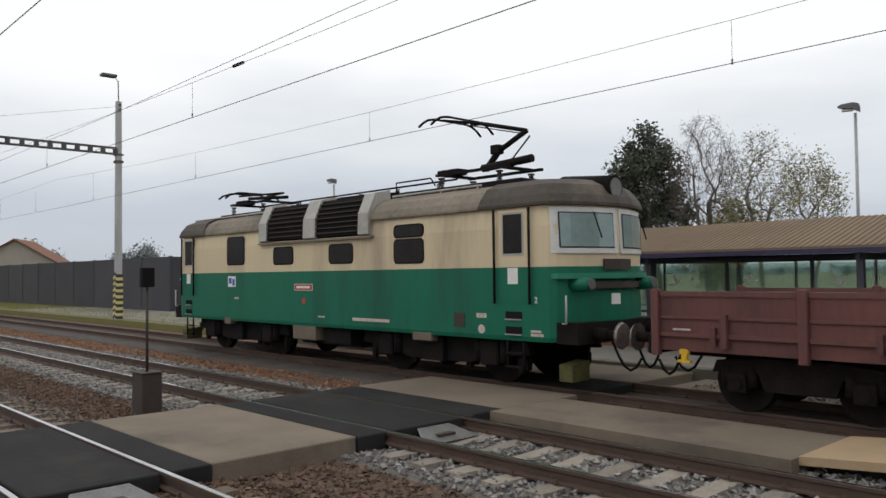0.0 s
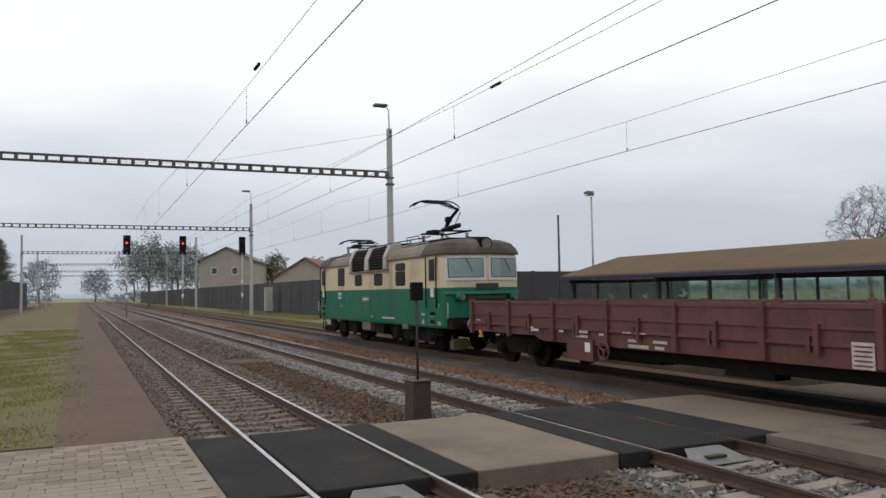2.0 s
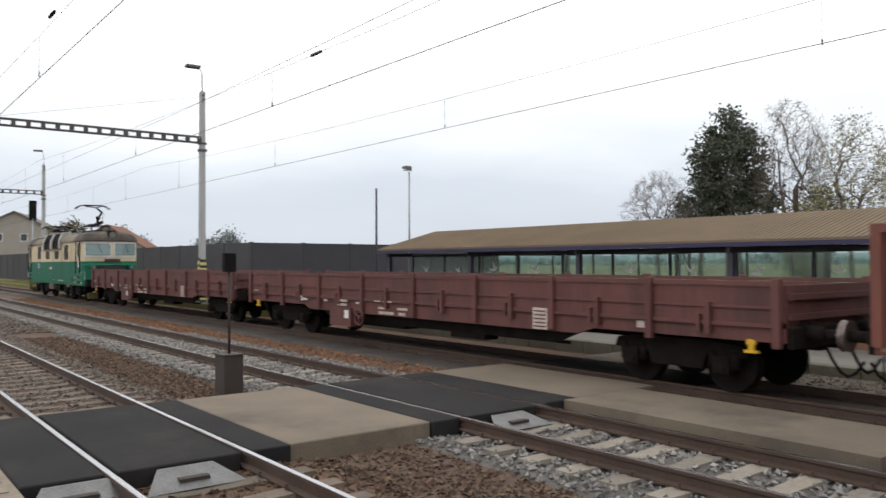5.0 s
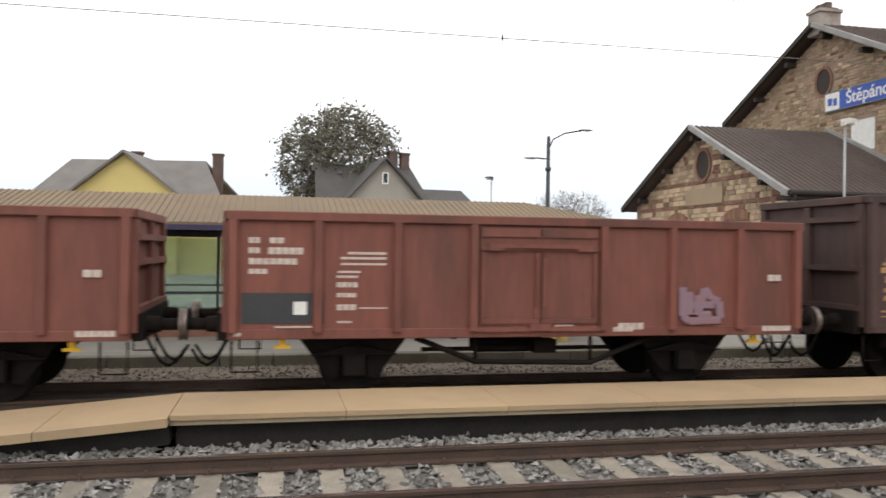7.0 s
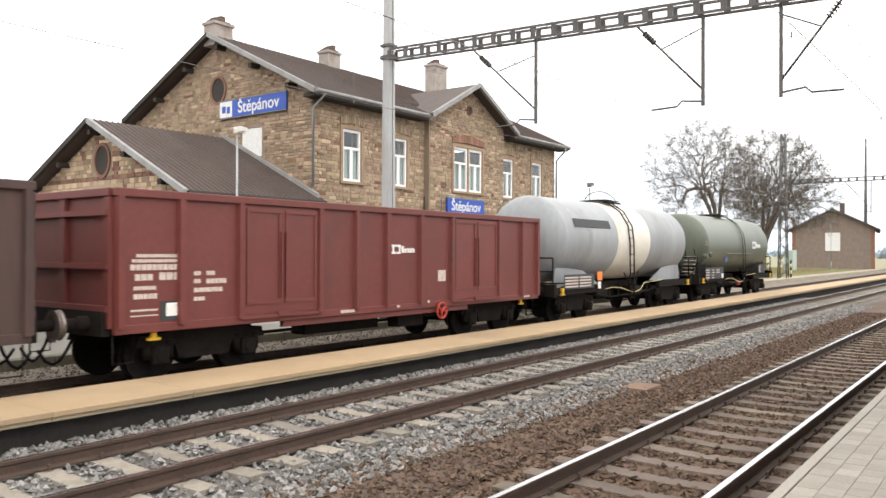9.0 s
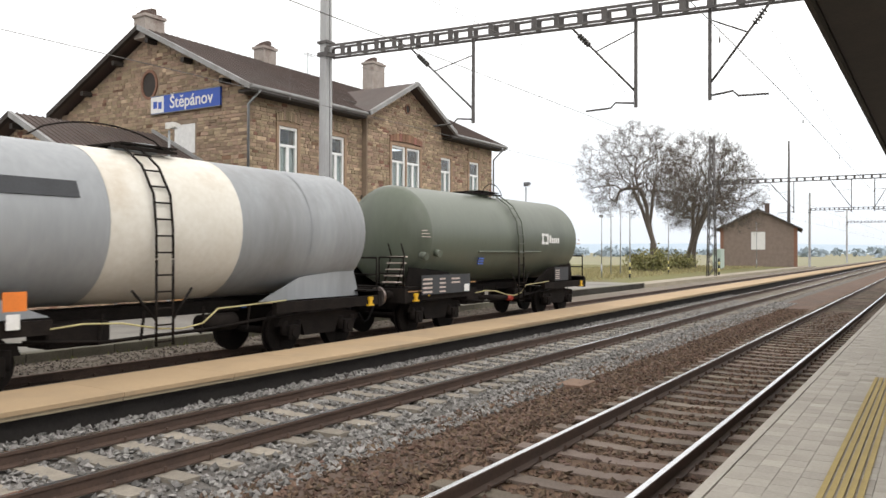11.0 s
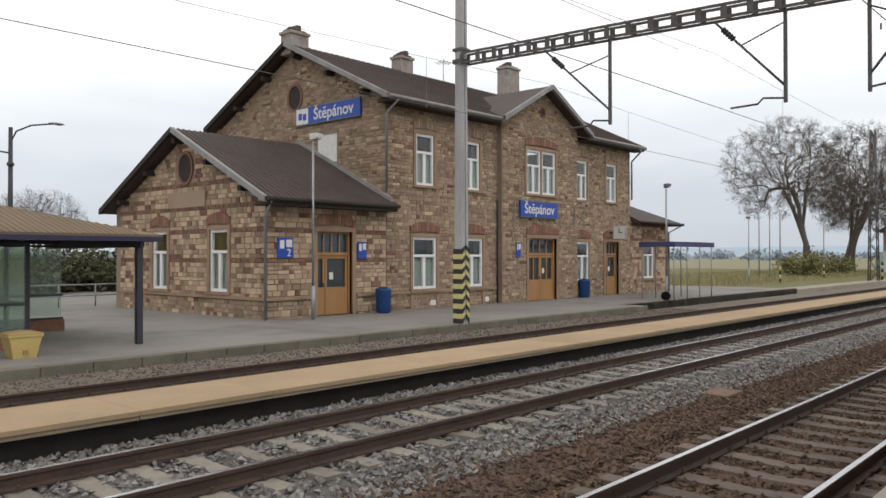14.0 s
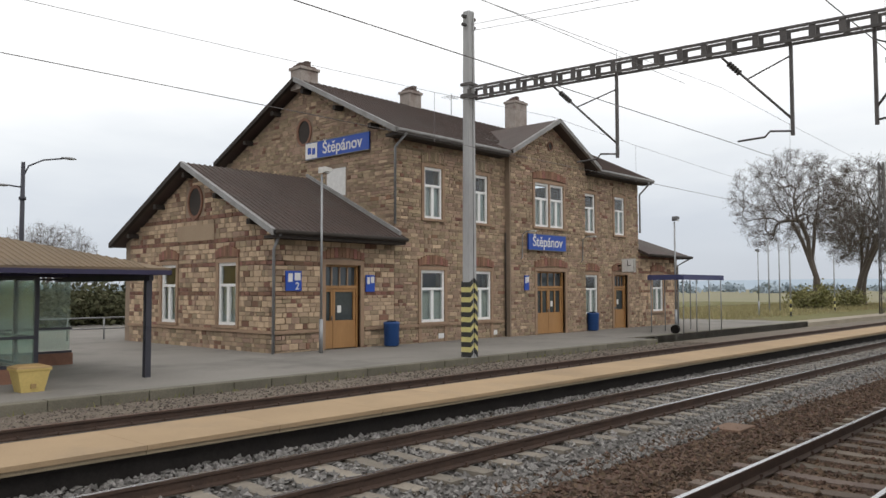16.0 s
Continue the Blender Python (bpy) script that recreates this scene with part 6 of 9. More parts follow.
def window(hole, place, blind=None, leaves=2, transom=0.64, cased=True, arch="brick", strips=False):
    a, b, c, d = hole
    if cased:
        casing(hole, place, arch=arch, strips=strips)
    bm = bmesh.new()
    def blk(u0, u1, z0, z1, o0, o1, m=None):
        vs = [m.verts.new(place(u, o, z)) for o in (o0, o1) for u, z in ((u0, z0), (u1, z0), (u1, z1), (u0, z1))]
        for q in ((0, 1, 2, 3), (4, 5, 6, 7), (0, 1, 5, 4), (1, 2, 6, 5), (2, 3, 7, 6), (3, 0, 4, 7)):
            m.faces.new([vs[i] for i in q])
    zt = c + (d - c) * transom
    f = 0.105
    for r in ((a, a + f, c, d), (b - f, b, c, d), (a + f, b - f, c, c + f), (a + f, b - f, d - f, d), (a + f, b - f, zt - 0.05, zt + 0.05)):
        blk(*r, -0.11, -0.005, bm)
    um = (a + b) / 2
    if leaves == 2:
        blk(um - 0.075, um + 0.075, c + f, zt - 0.05, -0.11, -0.008, bm)
    win = part("window", bm, "upvc", station, "white plastic window frame")
    panes = [(a + f, b - f, zt + 0.05, d - f)] + ([(a + f, um - 0.075, c + f, zt - 0.05), (um + 0.075, b - f, c + f, zt - 0.05)] if leaves == 2 else [(a + f, b - f, c + f, zt - 0.05)])
    for p in panes:
        bm = bmesh.new()
        blk(*p, -0.075, -0.065, bm)
        g = part("pane", bm, "glass", win, "window glass")
        g.visible_shadow = False
    bm = bmesh.new()
    blk(a + 0.02, b - 0.02, c + 0.05, zt if blind != "full" else d, -0.16, -0.15, bm)
    part("curtain", bm, "curtain", win, "pale curtain behind the glass")
    return win


M["curtain"] = mat("grey_green_curtain", (0.34, 0.38, 0.36), (0.26, 0.30, 0.285), 0.9, s1=2, s2=30, bump=0.1, stretch=(6, 6, 0.3))
for h in UP:
    window(h, front, arch="sandstone_isl")
for h in LOW:
    window(h, front, strips=True)
casing((29.15, 31.46, 4.98, 7.0), front_c)
part("pair_mullion", B(30.252, 30.358, YF - 0.33, YF - 0.1, 4.98, 7.0), "surround", station)
for h in PAIR:
    window(h, front_c, cased=False)
for h in WG:
    window(h, west_w)
window(RW, front)


def door(hole, place, leaves, label):
    a, b, c, d = hole
    casing(hole, place, sill=False, wide=0.16, name="door_surround")
    def blk(m, u0, u1, z0, z1, o0, o1):
        vs = [m.verts.new(place(u, o, z)) for o in (o0, o1) for u, z in ((u0, z0), (u1, z0), (u1, z1), (u0, z1))]
        for q in ((0, 1, 2, 3), (4, 5, 6, 7), (0, 1, 5, 4), (1, 2, 6, 5), (2, 3, 7, 6), (3, 0, 4, 7)):
            m.faces.new([vs[i] for i in q])
    zt = 2.22
    bm = bmesh.new()
    for r in ((a, a + 0.08, c, d), (b - 0.08, b, c, d), (a + 0.08, b - 0.08, zt - 0.05, zt + 0.06), (a + 0.08, b - 0.08, d - 0.07, d)):
        blk(bm, *r, -0.22, -0.10)
    dr = part("door", bm, "wood", station, label)
    n = leaves
    span = (b - a - 0.16)
    cuts = [a + 0.08 + span * f for f in ((0, 0.28, 1) if n == 1 else (0, 0.5, 1))]
    for u0, u1 in zip(cuts, cuts[1:]):
        bm = bmesh.new()
        zp = c + 0.98
        blk(bm, u0 + 0.01, u1 - 0.01, c + 0.02, zp, -0.19, -0.14)
        blk(bm, u0 + 0.01, u0 + 0.10, zp, zt - 0.06, -0.19, -0.14)
        blk(bm, u1 - 0.10, u1 - 0.01, zp, zt - 0.06, -0.19, -0.14)
        blk(bm, u0 + 0.10, u1 - 0.10, zt - 0.16, zt - 0.06, -0.19, -0.14)
        if n == 2:
            um = (u0 + u1) / 2
            blk(bm, um - 0.035, um + 0.035, zp, zt - 0.16, -0.19, -0.14)
        lf = part("door_leaf", bm, "wood", dr, "glazed varnished leaf")
    bm = bmesh.new()
    blk(bm, a + 0.08, b - 0.08, c + 0.9, d - 0.07, -0.215, -0.205)
    part("door_glass", bm, "door_pane", dr, "dark door glass")
    bm = bmesh.new()
    for k in range(1, 4):
        u = a + 0.08 + span * k / 4
        blk(bm, u - 0.025, u + 0.025, zt + 0.06, d - 0.07, -0.2, -0.15)
    part("fanlight_bars", bm, "surround", dr)
    um = cuts[1]
    bm = bmesh.new()
    blk(bm, um - 0.08, um - 0.05, c + 1.0, c + 1.14, -0.14, -0.09)
    part("door_handle", bm, "steel", dr)
    bm = bmesh.new()
    blk(bm, cuts[-2] + 0.25, cuts[-2] + 0.42, c + 1.25, c + 1.5, -0.203, -0.198)
    part("notice", bm, "white", dr, "white notice on the glass")


M["door_pane"] = mat("dark_door_glass", (0.035, 0.045, 0.05), (0.05, 0.062, 0.068), 0.06, s1=1, s2=8, bump=0, spec=0.7)
door(DOORM, front_c, 2, "varnished oak double door with fanlight")
door(DOORW, front, 1, "varnished oak door with glazed leaf")
door(DOOR2, front, 1, "varnished oak side door")

M["panel"] = mat("pale_stone_panel", (0.36, 0.27, 0.185), (0.30, 0.22, 0.15), 0.9, s1=1, s2=25, bump=0.15)
# painted-over opening, panel, round windows, ledge
part("blank_board", B(XM + 0.02, XM + 0.10, 24.1, 25.3, 5.92, 7.06), "white", station, "white boarded opening")
part("name_panel", B(XW - 0.05, XW - 0.001, 24.88, 27.4, 3.92, 4.5), "panel", station, "plain pale stone name panel")
for c, ax, r in (((XW, 26.2, 5.36), 0, 0.46), ((XM, 26.76, 8.80), 0, 0.44), ((30.42, YF - 0.28, 8.80), 1, 0.17)):
    bm = bmesh.new()
    n, off = 28, lambda k, o: tuple(c[i] - (o if i == ax else 0) for i in range(3))
    ring = []
    for k in range(n):
        a = 2 * math.pi * k / n
        q = []
        for rr, o in ((r, 0.01), (r, 0.06), (r * 1.22, 0.06), (r * 1.22, 0.0)):
            p = list(off(0, o))
            p[1 - ax] += rr * math.cos(a) * (0.92)
            p[2] += rr * math.sin(a) * 1.12
            q.append(p)
        ring.append(q)
    loft(bm, ring + [ring[0]], smooth=False, caps=False)
    o = part("round_window", bm, "brick", station, "round brick-framed window")
    # no hole in the wall here: a dark disc stands for the shaded opening
    bm = bmesh.new()
    d0 = [list(off(0, 0.012)) for _ in range(n)]
    for k in range(n):
        a = 2 * math.pi * k / n
        d0[k][1 - ax] += r * 0.92 * math.cos(a)
        d0[k][2] += r * 1.12 * math.sin(a)
    d1 = [[v - (0.006 if i == ax else 0) for i, v in enumerate(p)] for p in d0]
    loft(bm, [d0, d1], smooth=False)
    part("shutter", bm, "eaves", o, "dark disc standing for the shaded opening")
part("ledge", boxes((XW - 0.09, 17.1, YF - 0.09, YF, 0.70, 0.80), (19.1, 27.33, YF - 0.09, YF, 0.70, 0.80), (XW - 0.09, XW, YF, 31.2, 0.70, 0.80)), "surround", station, "stone plinth ledge")


# roofs
def roof_plane(bm, a, b, c, d, th=0.14):
    """A sloping slab over four corners, a b at the eave and c d at the ridge."""
    top = [Vector(p) for p in (a, b, c, d)]
    lo = [p - Vector((0, 0, th)) for p in top]
    vs = [bm.verts.new(p) for p in top + lo]
    for q in ((0, 1, 2, 3), (7, 6, 5, 4), (0, 1, 5, 4), (1, 2, 6, 5), (2, 3, 7, 6), (3, 0, 4, 7)):
        bm.faces.new([vs[i] for i in q])


def sheet(name, a, b, c, d, label, n=0, parent=None):
    bm = bmesh.new()
    roof_plane(bm, a, b, c, d)
    r = part(name, bm, "roof", parent or station, label)
    if n:
        bm = bmesh.new()
        A, Bq, Cq, D = (Vector(p) for p in (a, b, c, d))
        up = Vector((0, 0, 0.012))
        for i in range(n + 1):
            k = i / n
            cyl(bm, A.lerp(Bq, k) + up, D.lerp(Cq, k) + up, 0.028, 5, caps=False)
        ob = part("roof_ribs", bm, "roof", r)
        ob["kind"] = "stuff"
    return r


E0, E1, RZ_, RY = 20.65, 32.9, 11.05, 26.8
KR = (RZ_ - 8.08) / (RY - E0)
sheet("roof", (20.08, E0, 8.08), (26.95, E0, 8.08), (26.95, RY, RZ_), (20.08, RY, RZ_), "dark brown main roof slope", 22)
sheet("roof", (33.85, E0, 8.08), (39.75, E0, 8.08), (39.75, RY, RZ_), (33.85, RY, RZ_), "dark brown main roof slope", 19)
sheet("roof", (26.96, 22.3, 8.08 + KR * (22.3 - E0)), (33.84, 22.3, 8.08 + KR * (22.3 - E0)), (33.84, RY, RZ_), (26.96, RY, RZ_), "dark brown main roof slope", 22)
sheet("roof", (39.75, E1, 8.08), (20.08, E1, 8.08), (20.08, RY, RZ_), (39.75, RY, RZ_), "dark brown rear roof slope")
sheet("wing_roof", (14.72, E0, 4.02), (XM - 0.02, E0, 4.02), (XM - 0.02, 26.3, 6.78), (14.72, 26.3, 6.78), "dark brown wing roof slope", 26)
sheet("wing_roof", (XM - 0.02, 31.95, 4.02), (14.72, 31.95, 4.02), (14.72, 26.3, 6.78), (XM - 0.02, 26.3, 6.78), "dark brown rear wing roof")
bm = bmesh.new()
roof_plane(bm, (XE + 0.02, E0, 4.02), (44.4, E0, 4.02), (41.2, 23.6, 5.45), (XE + 0.02, 23.6, 5.45))
roof_plane(bm, (44.4, E0, 4.02), (44.4, 31.9, 4.02), (41.2, 28, 5.45), (41.2, 23.6, 5.45))
roof_plane(bm, (XE + 0.02, 23.6, 5.45), (41.2, 23.6, 5.45), (41.2, 28, 5.45), (XE + 0.02, 28, 5.45))
part("right_wing_roof", bm, "roof", station, "dark brown hipped wing roof")
bm = bmesh.new()
roof_plane(bm, (26.85, 20.45, 8.12), (26.85, 24.9, 8.35), (30.4, 24.9, 9.98), (30.4, 20.45, 9.98))
roof_plane(bm, (33.95, 24.9, 8.35), (33.95, 20.45, 8.12), (30.4, 20.45, 9.98), (30.4, 24.9, 9.98))
part("gable_roof", bm, "roof", station, "dark cross-gable roof")
# verges, eaves boards, gutters, downpipes
def board(p, q, w, h, material, name, label=""):
    bm = bmesh.new()
    p, q = Vector(p), Vector(q)
    vs = [bm.verts.new(c + Vector(o)) for c in (p, q) for o in w]
    for s in ((0, 1, 2, 3), (7, 6, 5, 4), (0, 1, 5, 4), (1, 2, 6, 5), (2, 3, 7, 6), (3, 0, 4, 7)):
        bm.faces.new([vs[i] for i in s])
    return part(name, bm, material, station, label)


W_X = [(-0.05, 0, 0.03), (0.10, 0, 0.03), (0.10, 0, -0.17), (-0.05, 0, -0.17)]
for p, q, m in (((20.05, E0, 8.09), (20.05, RY, RZ_ + 0.01), "verge"), ((20.05, E1, 8.09), (20.05, RY, RZ_ + 0.01), "eaves"), ((14.69, E0, 4.03), (14.69, 26.3, 6.79), "verge"), ((14.69, 31.95, 4.03), (14.69, 26.3, 6.79), "eaves"), ((39.78, E0, 8.09), (39.78, RY, RZ_ + 0.01), "verge")):
    board(p, q, W_X, 0, m, "verge_board", "weathered verge board")
W_Y = [(0, -0.05, 0.03), (0, 0.10, 0.03), (0, 0.10, -0.17), (0, -0.05, -0.17)]
for p, q in (((26.85, 20.42, 8.13), (30.4, 20.42, 9.99)), ((33.95, 20.42, 8.13), (30.4, 20.42, 9.99))):
    board(p, q, W_Y, 0, "verge", "verge_board", "weathered verge board")
board((XM - 0.06, 26.5, 6.9), (XM - 0.06, 20.9, 4.2), [(-0.06, 0, 0.10), (0.055, 0, 0.10), (0.055, 0, -0.05), (-0.06, 0, -0.05)], 0, "verge", "flashing", "grey flashing where the wing roof meets the wall")
for x0, x1, z in ((20.1, 26.85, 8.04), (33.95, 39.7, 8.04), (14.75, XM, 3.99), (XE + 0.05, 44.35, 3.99)):
    bm = bmesh.new()
    cyl(bm, (x0, E0 - 0.07, z - 0.02), (x1, E0 - 0.07, z - 0.02), 0.075, 10)
    part("gutter", bm, "verge" if z > 5 else "eaves", station, "half-round gutter")
for r in ((14.8, XM, E0 + 0.02, YF, 3.78, 3.88), (20.15, 26.9, E0 + 0.02, YF, 7.84, 7.94), (33.9, 39.7, E0 + 0.02, YF, 7.84, 7.94)):
    part("soffit", B(*r), "eaves", station, "dark boarded eaves")
for k in range(5):
    y = 22.2 + k * 2.1
    for xa, xb, yr, zr, y0 in ((14.8, XW, 26.3, 6.5, E0), (20.15, XM, RY, 10.75, E0)):
        z = zr - abs(y - yr) * 0.487
        part("purlin_end", B(xa, xb - 0.001, y - 0.09, y + 0.09, z - 0.20, z - 0.02), "eaves", station)
for pts in ([(XM - 0.05, E0 - 0.07, 7.95), (XM - 0.05, YF - 0.10, 7.5), (XM - 0.05, YF - 0.10, 4.6)], [(XE - 0.05, E0 - 0.07, 7.95), (XE - 0.05, E0 - 0.07, 7.8), (XE + 0.05, YF - 0.10, 7.3), (XE + 0.05, YF - 0.10, 5.2)], [(14.95, E0 - 0.05, 3.95), (15.12, YF - 0.10, 3.45), (15.12, YF - 0.10, 0.08)], [(44.3, E0 - 0.05, 3.95), (43.75, YF - 0.08, 3.5), (43.75, YF - 0.08, 0.08)], [(27.25, YF - 0.10, 4.6), (27.25, YF - 0.10, 0.1)], [(33.5, YF - 0.10, 4.0), (33.5, YF - 0.10, 0.1)]):
    bm = bmesh.new()
    tube(bm, pts, 0.05 if len(pts) > 2 else 0.032, 10)
    part("downpipe", bm, "galva" if len(pts) > 2 else "eaves", station, "round downpipe")
for x, y, w, d, z0, z1, pots in ((20.22, 26.9, 0.92, 0.7, 10.6, 11.45, 1), (26.72, 26.9, 0.82, 0.65, 10.6, 11.62, 1), (35.05, 26.9, 1.12, 0.7, 10.6, 12.6, 1)):
    c = part("chimney", boxes((x, x + w, y - d / 2, y + d / 2, z0, z1), (x - 0.06, x + w + 0.06, y - d / 2 - 0.06, y + d / 2 + 0.06, z1 + 0.001, z1 + 0.12)), "chimney", station, "plastered chimney with brick cap")
    part("chimney_cap", boxes((x + 0.04, x + w - 0.04, y - 0.25, y + 0.25, z1 + 0.121, z1 + 0.22), (x + 0.1, x + 0.30, y - 0.2, y + 0.1, z1 + 0.221, z1 + 0.30), (x + 0.45, x + 0.68, y - 0.15, y + 0.2, z1 + 0.221, z1 + 0.45)), "sooty_brick", c, "crumbling dark brick cap")
bm = bmesh.new()
tube(bm, [(30.0, 26.8, 11.0), (30.0, 26.8, 12.2)], 0.02)
for k in range(4):
    cyl(bm, (29.7 + 0.2 * k, 26.4, 12.0), (29.7 + 0.2 * k, 27.2, 12.0), 0.012, 5)
cyl(bm, (29.6, 26.8, 12.0), (30.5, 26.8, 12.0), 0.014, 5)
part("aerial", bm, "galva", station, "thin roof aerial")

# signs on the building
def station_sign(at, w, h, rz, text, size, logo_w, label):
    s = thing("station_sign", label, "sign", at, rz)
    part("board", B(-w / 2, w / 2, -0.10, -0.02, -h / 2, h / 2, bev=0.01), "sign_blue", s, "blue enamel board")
    part("edge", boxes((-w / 2 - 0.02, w / 2 + 0.02, -0.115, -0.015, h / 2, h / 2 + 0.03), (-w / 2 - 0.02, w / 2 + 0.02, -0.115, -0.015, -h / 2 - 0.03, -h / 2)), "steel", s)
    if logo_w:
        part("emblem_field", B(-w / 2 + 0.01, -w / 2 + logo_w, -0.106, -0.101, -h / 2 + 0.02, h / 2 - 0.02), "white", s, "white emblem field")
        part("emblem", boxes((-w / 2 + 0.2 * logo_w, -w / 2 + 0.5 * logo_w, -0.111, -0.107, -h * 0.2, h * 0.2), (-w / 2 + 0.58 * logo_w, -w / 2 + 0.85 * logo_w, -0.111, -0.107, -h * 0.25, h * 0.15)), "sign_blue", s, "blue emblem shapes")
    letters("name", text, size, "white", s, (logo_w / 2, -0.108, 0.02), (90, 0, 0), "white station name", carons=(2,))
    return s


station_sign((XM - 0.02, 24.57, 7.92), 3.95, 0.68, radians(-90), "Štepánov", 0.66, 0.78, "long blue station name sign with white letters on the gable")
station_sign((30.0, YF - 0.33, 4.26), 2.95, 0.70, 0, "Štepánov", 0.64, 0.0, "blue station name sign with white letters over the door")
for x0, x1, z0, z1, nm, lab in ((15.62, 16.26, 2.10, 2.76, "platform_sign", "blue platform direction sign with white symbols"), (19.13, 19.56, 2.06, 2.66, "notice_sign", "small blue notice on the wall"), (28.3, 28.62, 2.1, 2.75, "notice_sign", "small white and blue notice on the wall")):
    s = thing(nm, lab, "sign", ((x0 + x1) / 2, YF if x0 < 27 else YF - 0.28, (z0 + z1) / 2))
    w, h = (x1 - x0) / 2, (z1 - z0) / 2
    part("plate", B(-w, w, -0.075, -0.045, -h, h), "sign_blue", s, "blue plate")
    part("symbol", boxes((-w * 0.7, -w * 0.15, -0.08, -0.076, -h * 0.1, h * 0.75), (w * 0.1, w * 0.85, -0.08, -0.076, h * 0.05, h * 0.8)), "white", s, "white symbols")
    if nm == "platform_sign":
        letters("figure", "2", 0.34, "white", s, (w * 0.45, -0.078, -h * 0.5), (90, 0, 0), "white figure 2")
s = thing("station_clock", "square white station clock on a wall bracket", "clock", (36.9, 20.6, 3.35))
part("case", B(-0.12, 0.12, -0.36, 0.36, -0.36, 0.36, bev=0.02), "light_grey", s)
part("face", B(-0.13, -0.121, -0.32, 0.32, -0.32, 0.32), "white", s, "white clock face")
part("clock_hand", boxes((-0.136, -0.131, -0.02, 0.02, 0, 0.26), (-0.136, -0.131, -0.17, 0.0, -0.02, 0.02)), "black", s)
part("bracket", C((0, 0.36, 0), (0, 0.72, 0), 0.03, 8), "black", s)
for x in (28.1, 33.0):
    s = thing("wall_lamp", "small lamp on a curved wall arm beside the sign", "lamp", (x, YF - 0.28, 4.25))
    bm = bmesh.new()
    tube(bm, [(0, 0, -0.8), (0, -0.1, -0.7), (0, -0.12, 0.3), (0, -0.3, 0.42), (0, -0.6, 0.42)], 0.025)
    part("arm", bm, "galva", s)
    part("head", B(-0.06, 0.06, -0.85, -0.55, 0.38, 0.46, bev=0.01), "lamp_white", s)
for x in (23.0, 26.4):
    part("wall_vent", B(x, x + 0.32, YF - 0.05, YF - 0.044, 0.2, 0.4), "white", station, "white wall vent")


def litter_bin(x, y, label):
    b = thing("litter_bin", label, "litter bin", (x, y, PZ))
    bm = bmesh.new()
    loft(bm, [[(r * math.cos(a), r * math.sin(a), z) for a in (2 * math.pi * k / 20 for k in range(20))] for r, z in ((0.24, 0.02), (0.27, 0.05), (0.29, 0.80), (0.30, 0.82), (0.30, 0.86), (0.24, 0.90))])
    part("body", bm, "bin_blue", b)
    part("opening", C((0, 0, 0.90), (0, 0, 0.93), 0.17, 14), "black", b, "dark opening")
    return b


litter_bin(19.95, 20.75, "round blue litter bin at the station wall")
litter_bin(33.85, 20.9, "round blue litter bin by the downpipe")


# ---- waiting shelter on the station platform ----
SX0, SX1, SY0, SY1, SYR = -27.0, 9.6, 17.6, 23.4, 20.5
shel = thing("waiting_shelter", "long glazed waiting shelter under a tan corrugated hipped roof", "shelter")
ez, rz_ = 2.66, 3.44
bm = bmesh.new()
roof_plane(bm, (SX0, SY0, ez), (SX1, SY0, ez), (6.6, SYR, rz_), (SX0 + 0.2, SYR, rz_), 0.05)
roof_plane(bm, (SX1, SY1, ez), (SX0, SY1, ez), (SX0 + 0.2, SYR, rz_), (6.6, SYR, rz_), 0.05)
roof_plane(bm, (SX1, SY0, ez), (SX1, SY1, ez), (6.6, SYR + 0.01, rz_), (6.6, SYR - 0.01, rz_), 0.05)
sroof = part("roof", bm, "shelter_roof", shel, "tan corrugated roof sheets")
bm = bmesh.new()
for i in range(240):
    x = SX0 + 0.1 + i * 0.15
    t = min(1.0, (SX1 - x) / 3.0)
    cyl(bm, (x, SY0 - 0.01, ez + 0.0), (min(x, 6.6) if t >= 1 else x, SY0 + (SYR - SY0) * t, ez + (rz_ - ez) * t + 0.0), 0.026, 5, caps=False)
o = part("corrugation", bm, "shelter_roof", sroof, "raised corrugations")
o["kind"] = "stuff"
part("fascia", boxes((SX0, SX1, SY0 - 0.03, SY0 + 0.02, ez - 0.16, ez - 0.052), (SX1 - 0.03, SX1 + 0.02, SY0 + 0.021, SY1, ez - 0.16, ez - 0.052), (SX0, SX1, SY1 - 0.02, SY1 + 0.03, ez - 0.16, ez - 0.052)), "shelter_blue", shel, "dark violet-blue fascia")
posts = [-26.5 + i * 5.094 for i in range(8)]
post = part("post", B(-0.07, 0.07, 17.80, 17.94, PZ, ez - 0.161), "post", shel, "dark slate-blue post")
post.location.x = posts[0]
for x in posts[1:]:
    again(post, (x, 0, 0))
for x in posts:
    part("rafter", B(x - 0.05, x + 0.05, 17.70, 23.2, ez - 0.30, ez - 0.165), "post", shel)
for x in posts[:-1]:
    again(post, (x, 4.9, 0))


def glazing(x0, x1, y, step):
    n = round((x1 - x0) / step)
    part("brick_base", B(x0, x1, y - 0.12, y + 0.12, PZ, PZ + 0.32), "brick", shel, "low red-brick base")
    for i in range(n):
        a, b = x0 + (x1 - x0) * i / n, x0 + (x1 - x0) * (i + 1) / n
        g = part("glass_panel", B(a + 0.05, b - 0.05, y - 0.006, y + 0.006, PZ + 0.40, 2.36), "glass_green", shel, "greenish safety glass")
        g.visible_shadow = False
        part("mullion", B(a - 0.03, a + 0.03, y - 0.04, y + 0.04, PZ + 0.325, 2.48), "post", shel)
    for z in (PZ + 0.325, 1.05, 2.40):
        part("glazing_rail", B(x0, x1, y - 0.035, y + 0.035, z, z + 0.06), "post", shel)


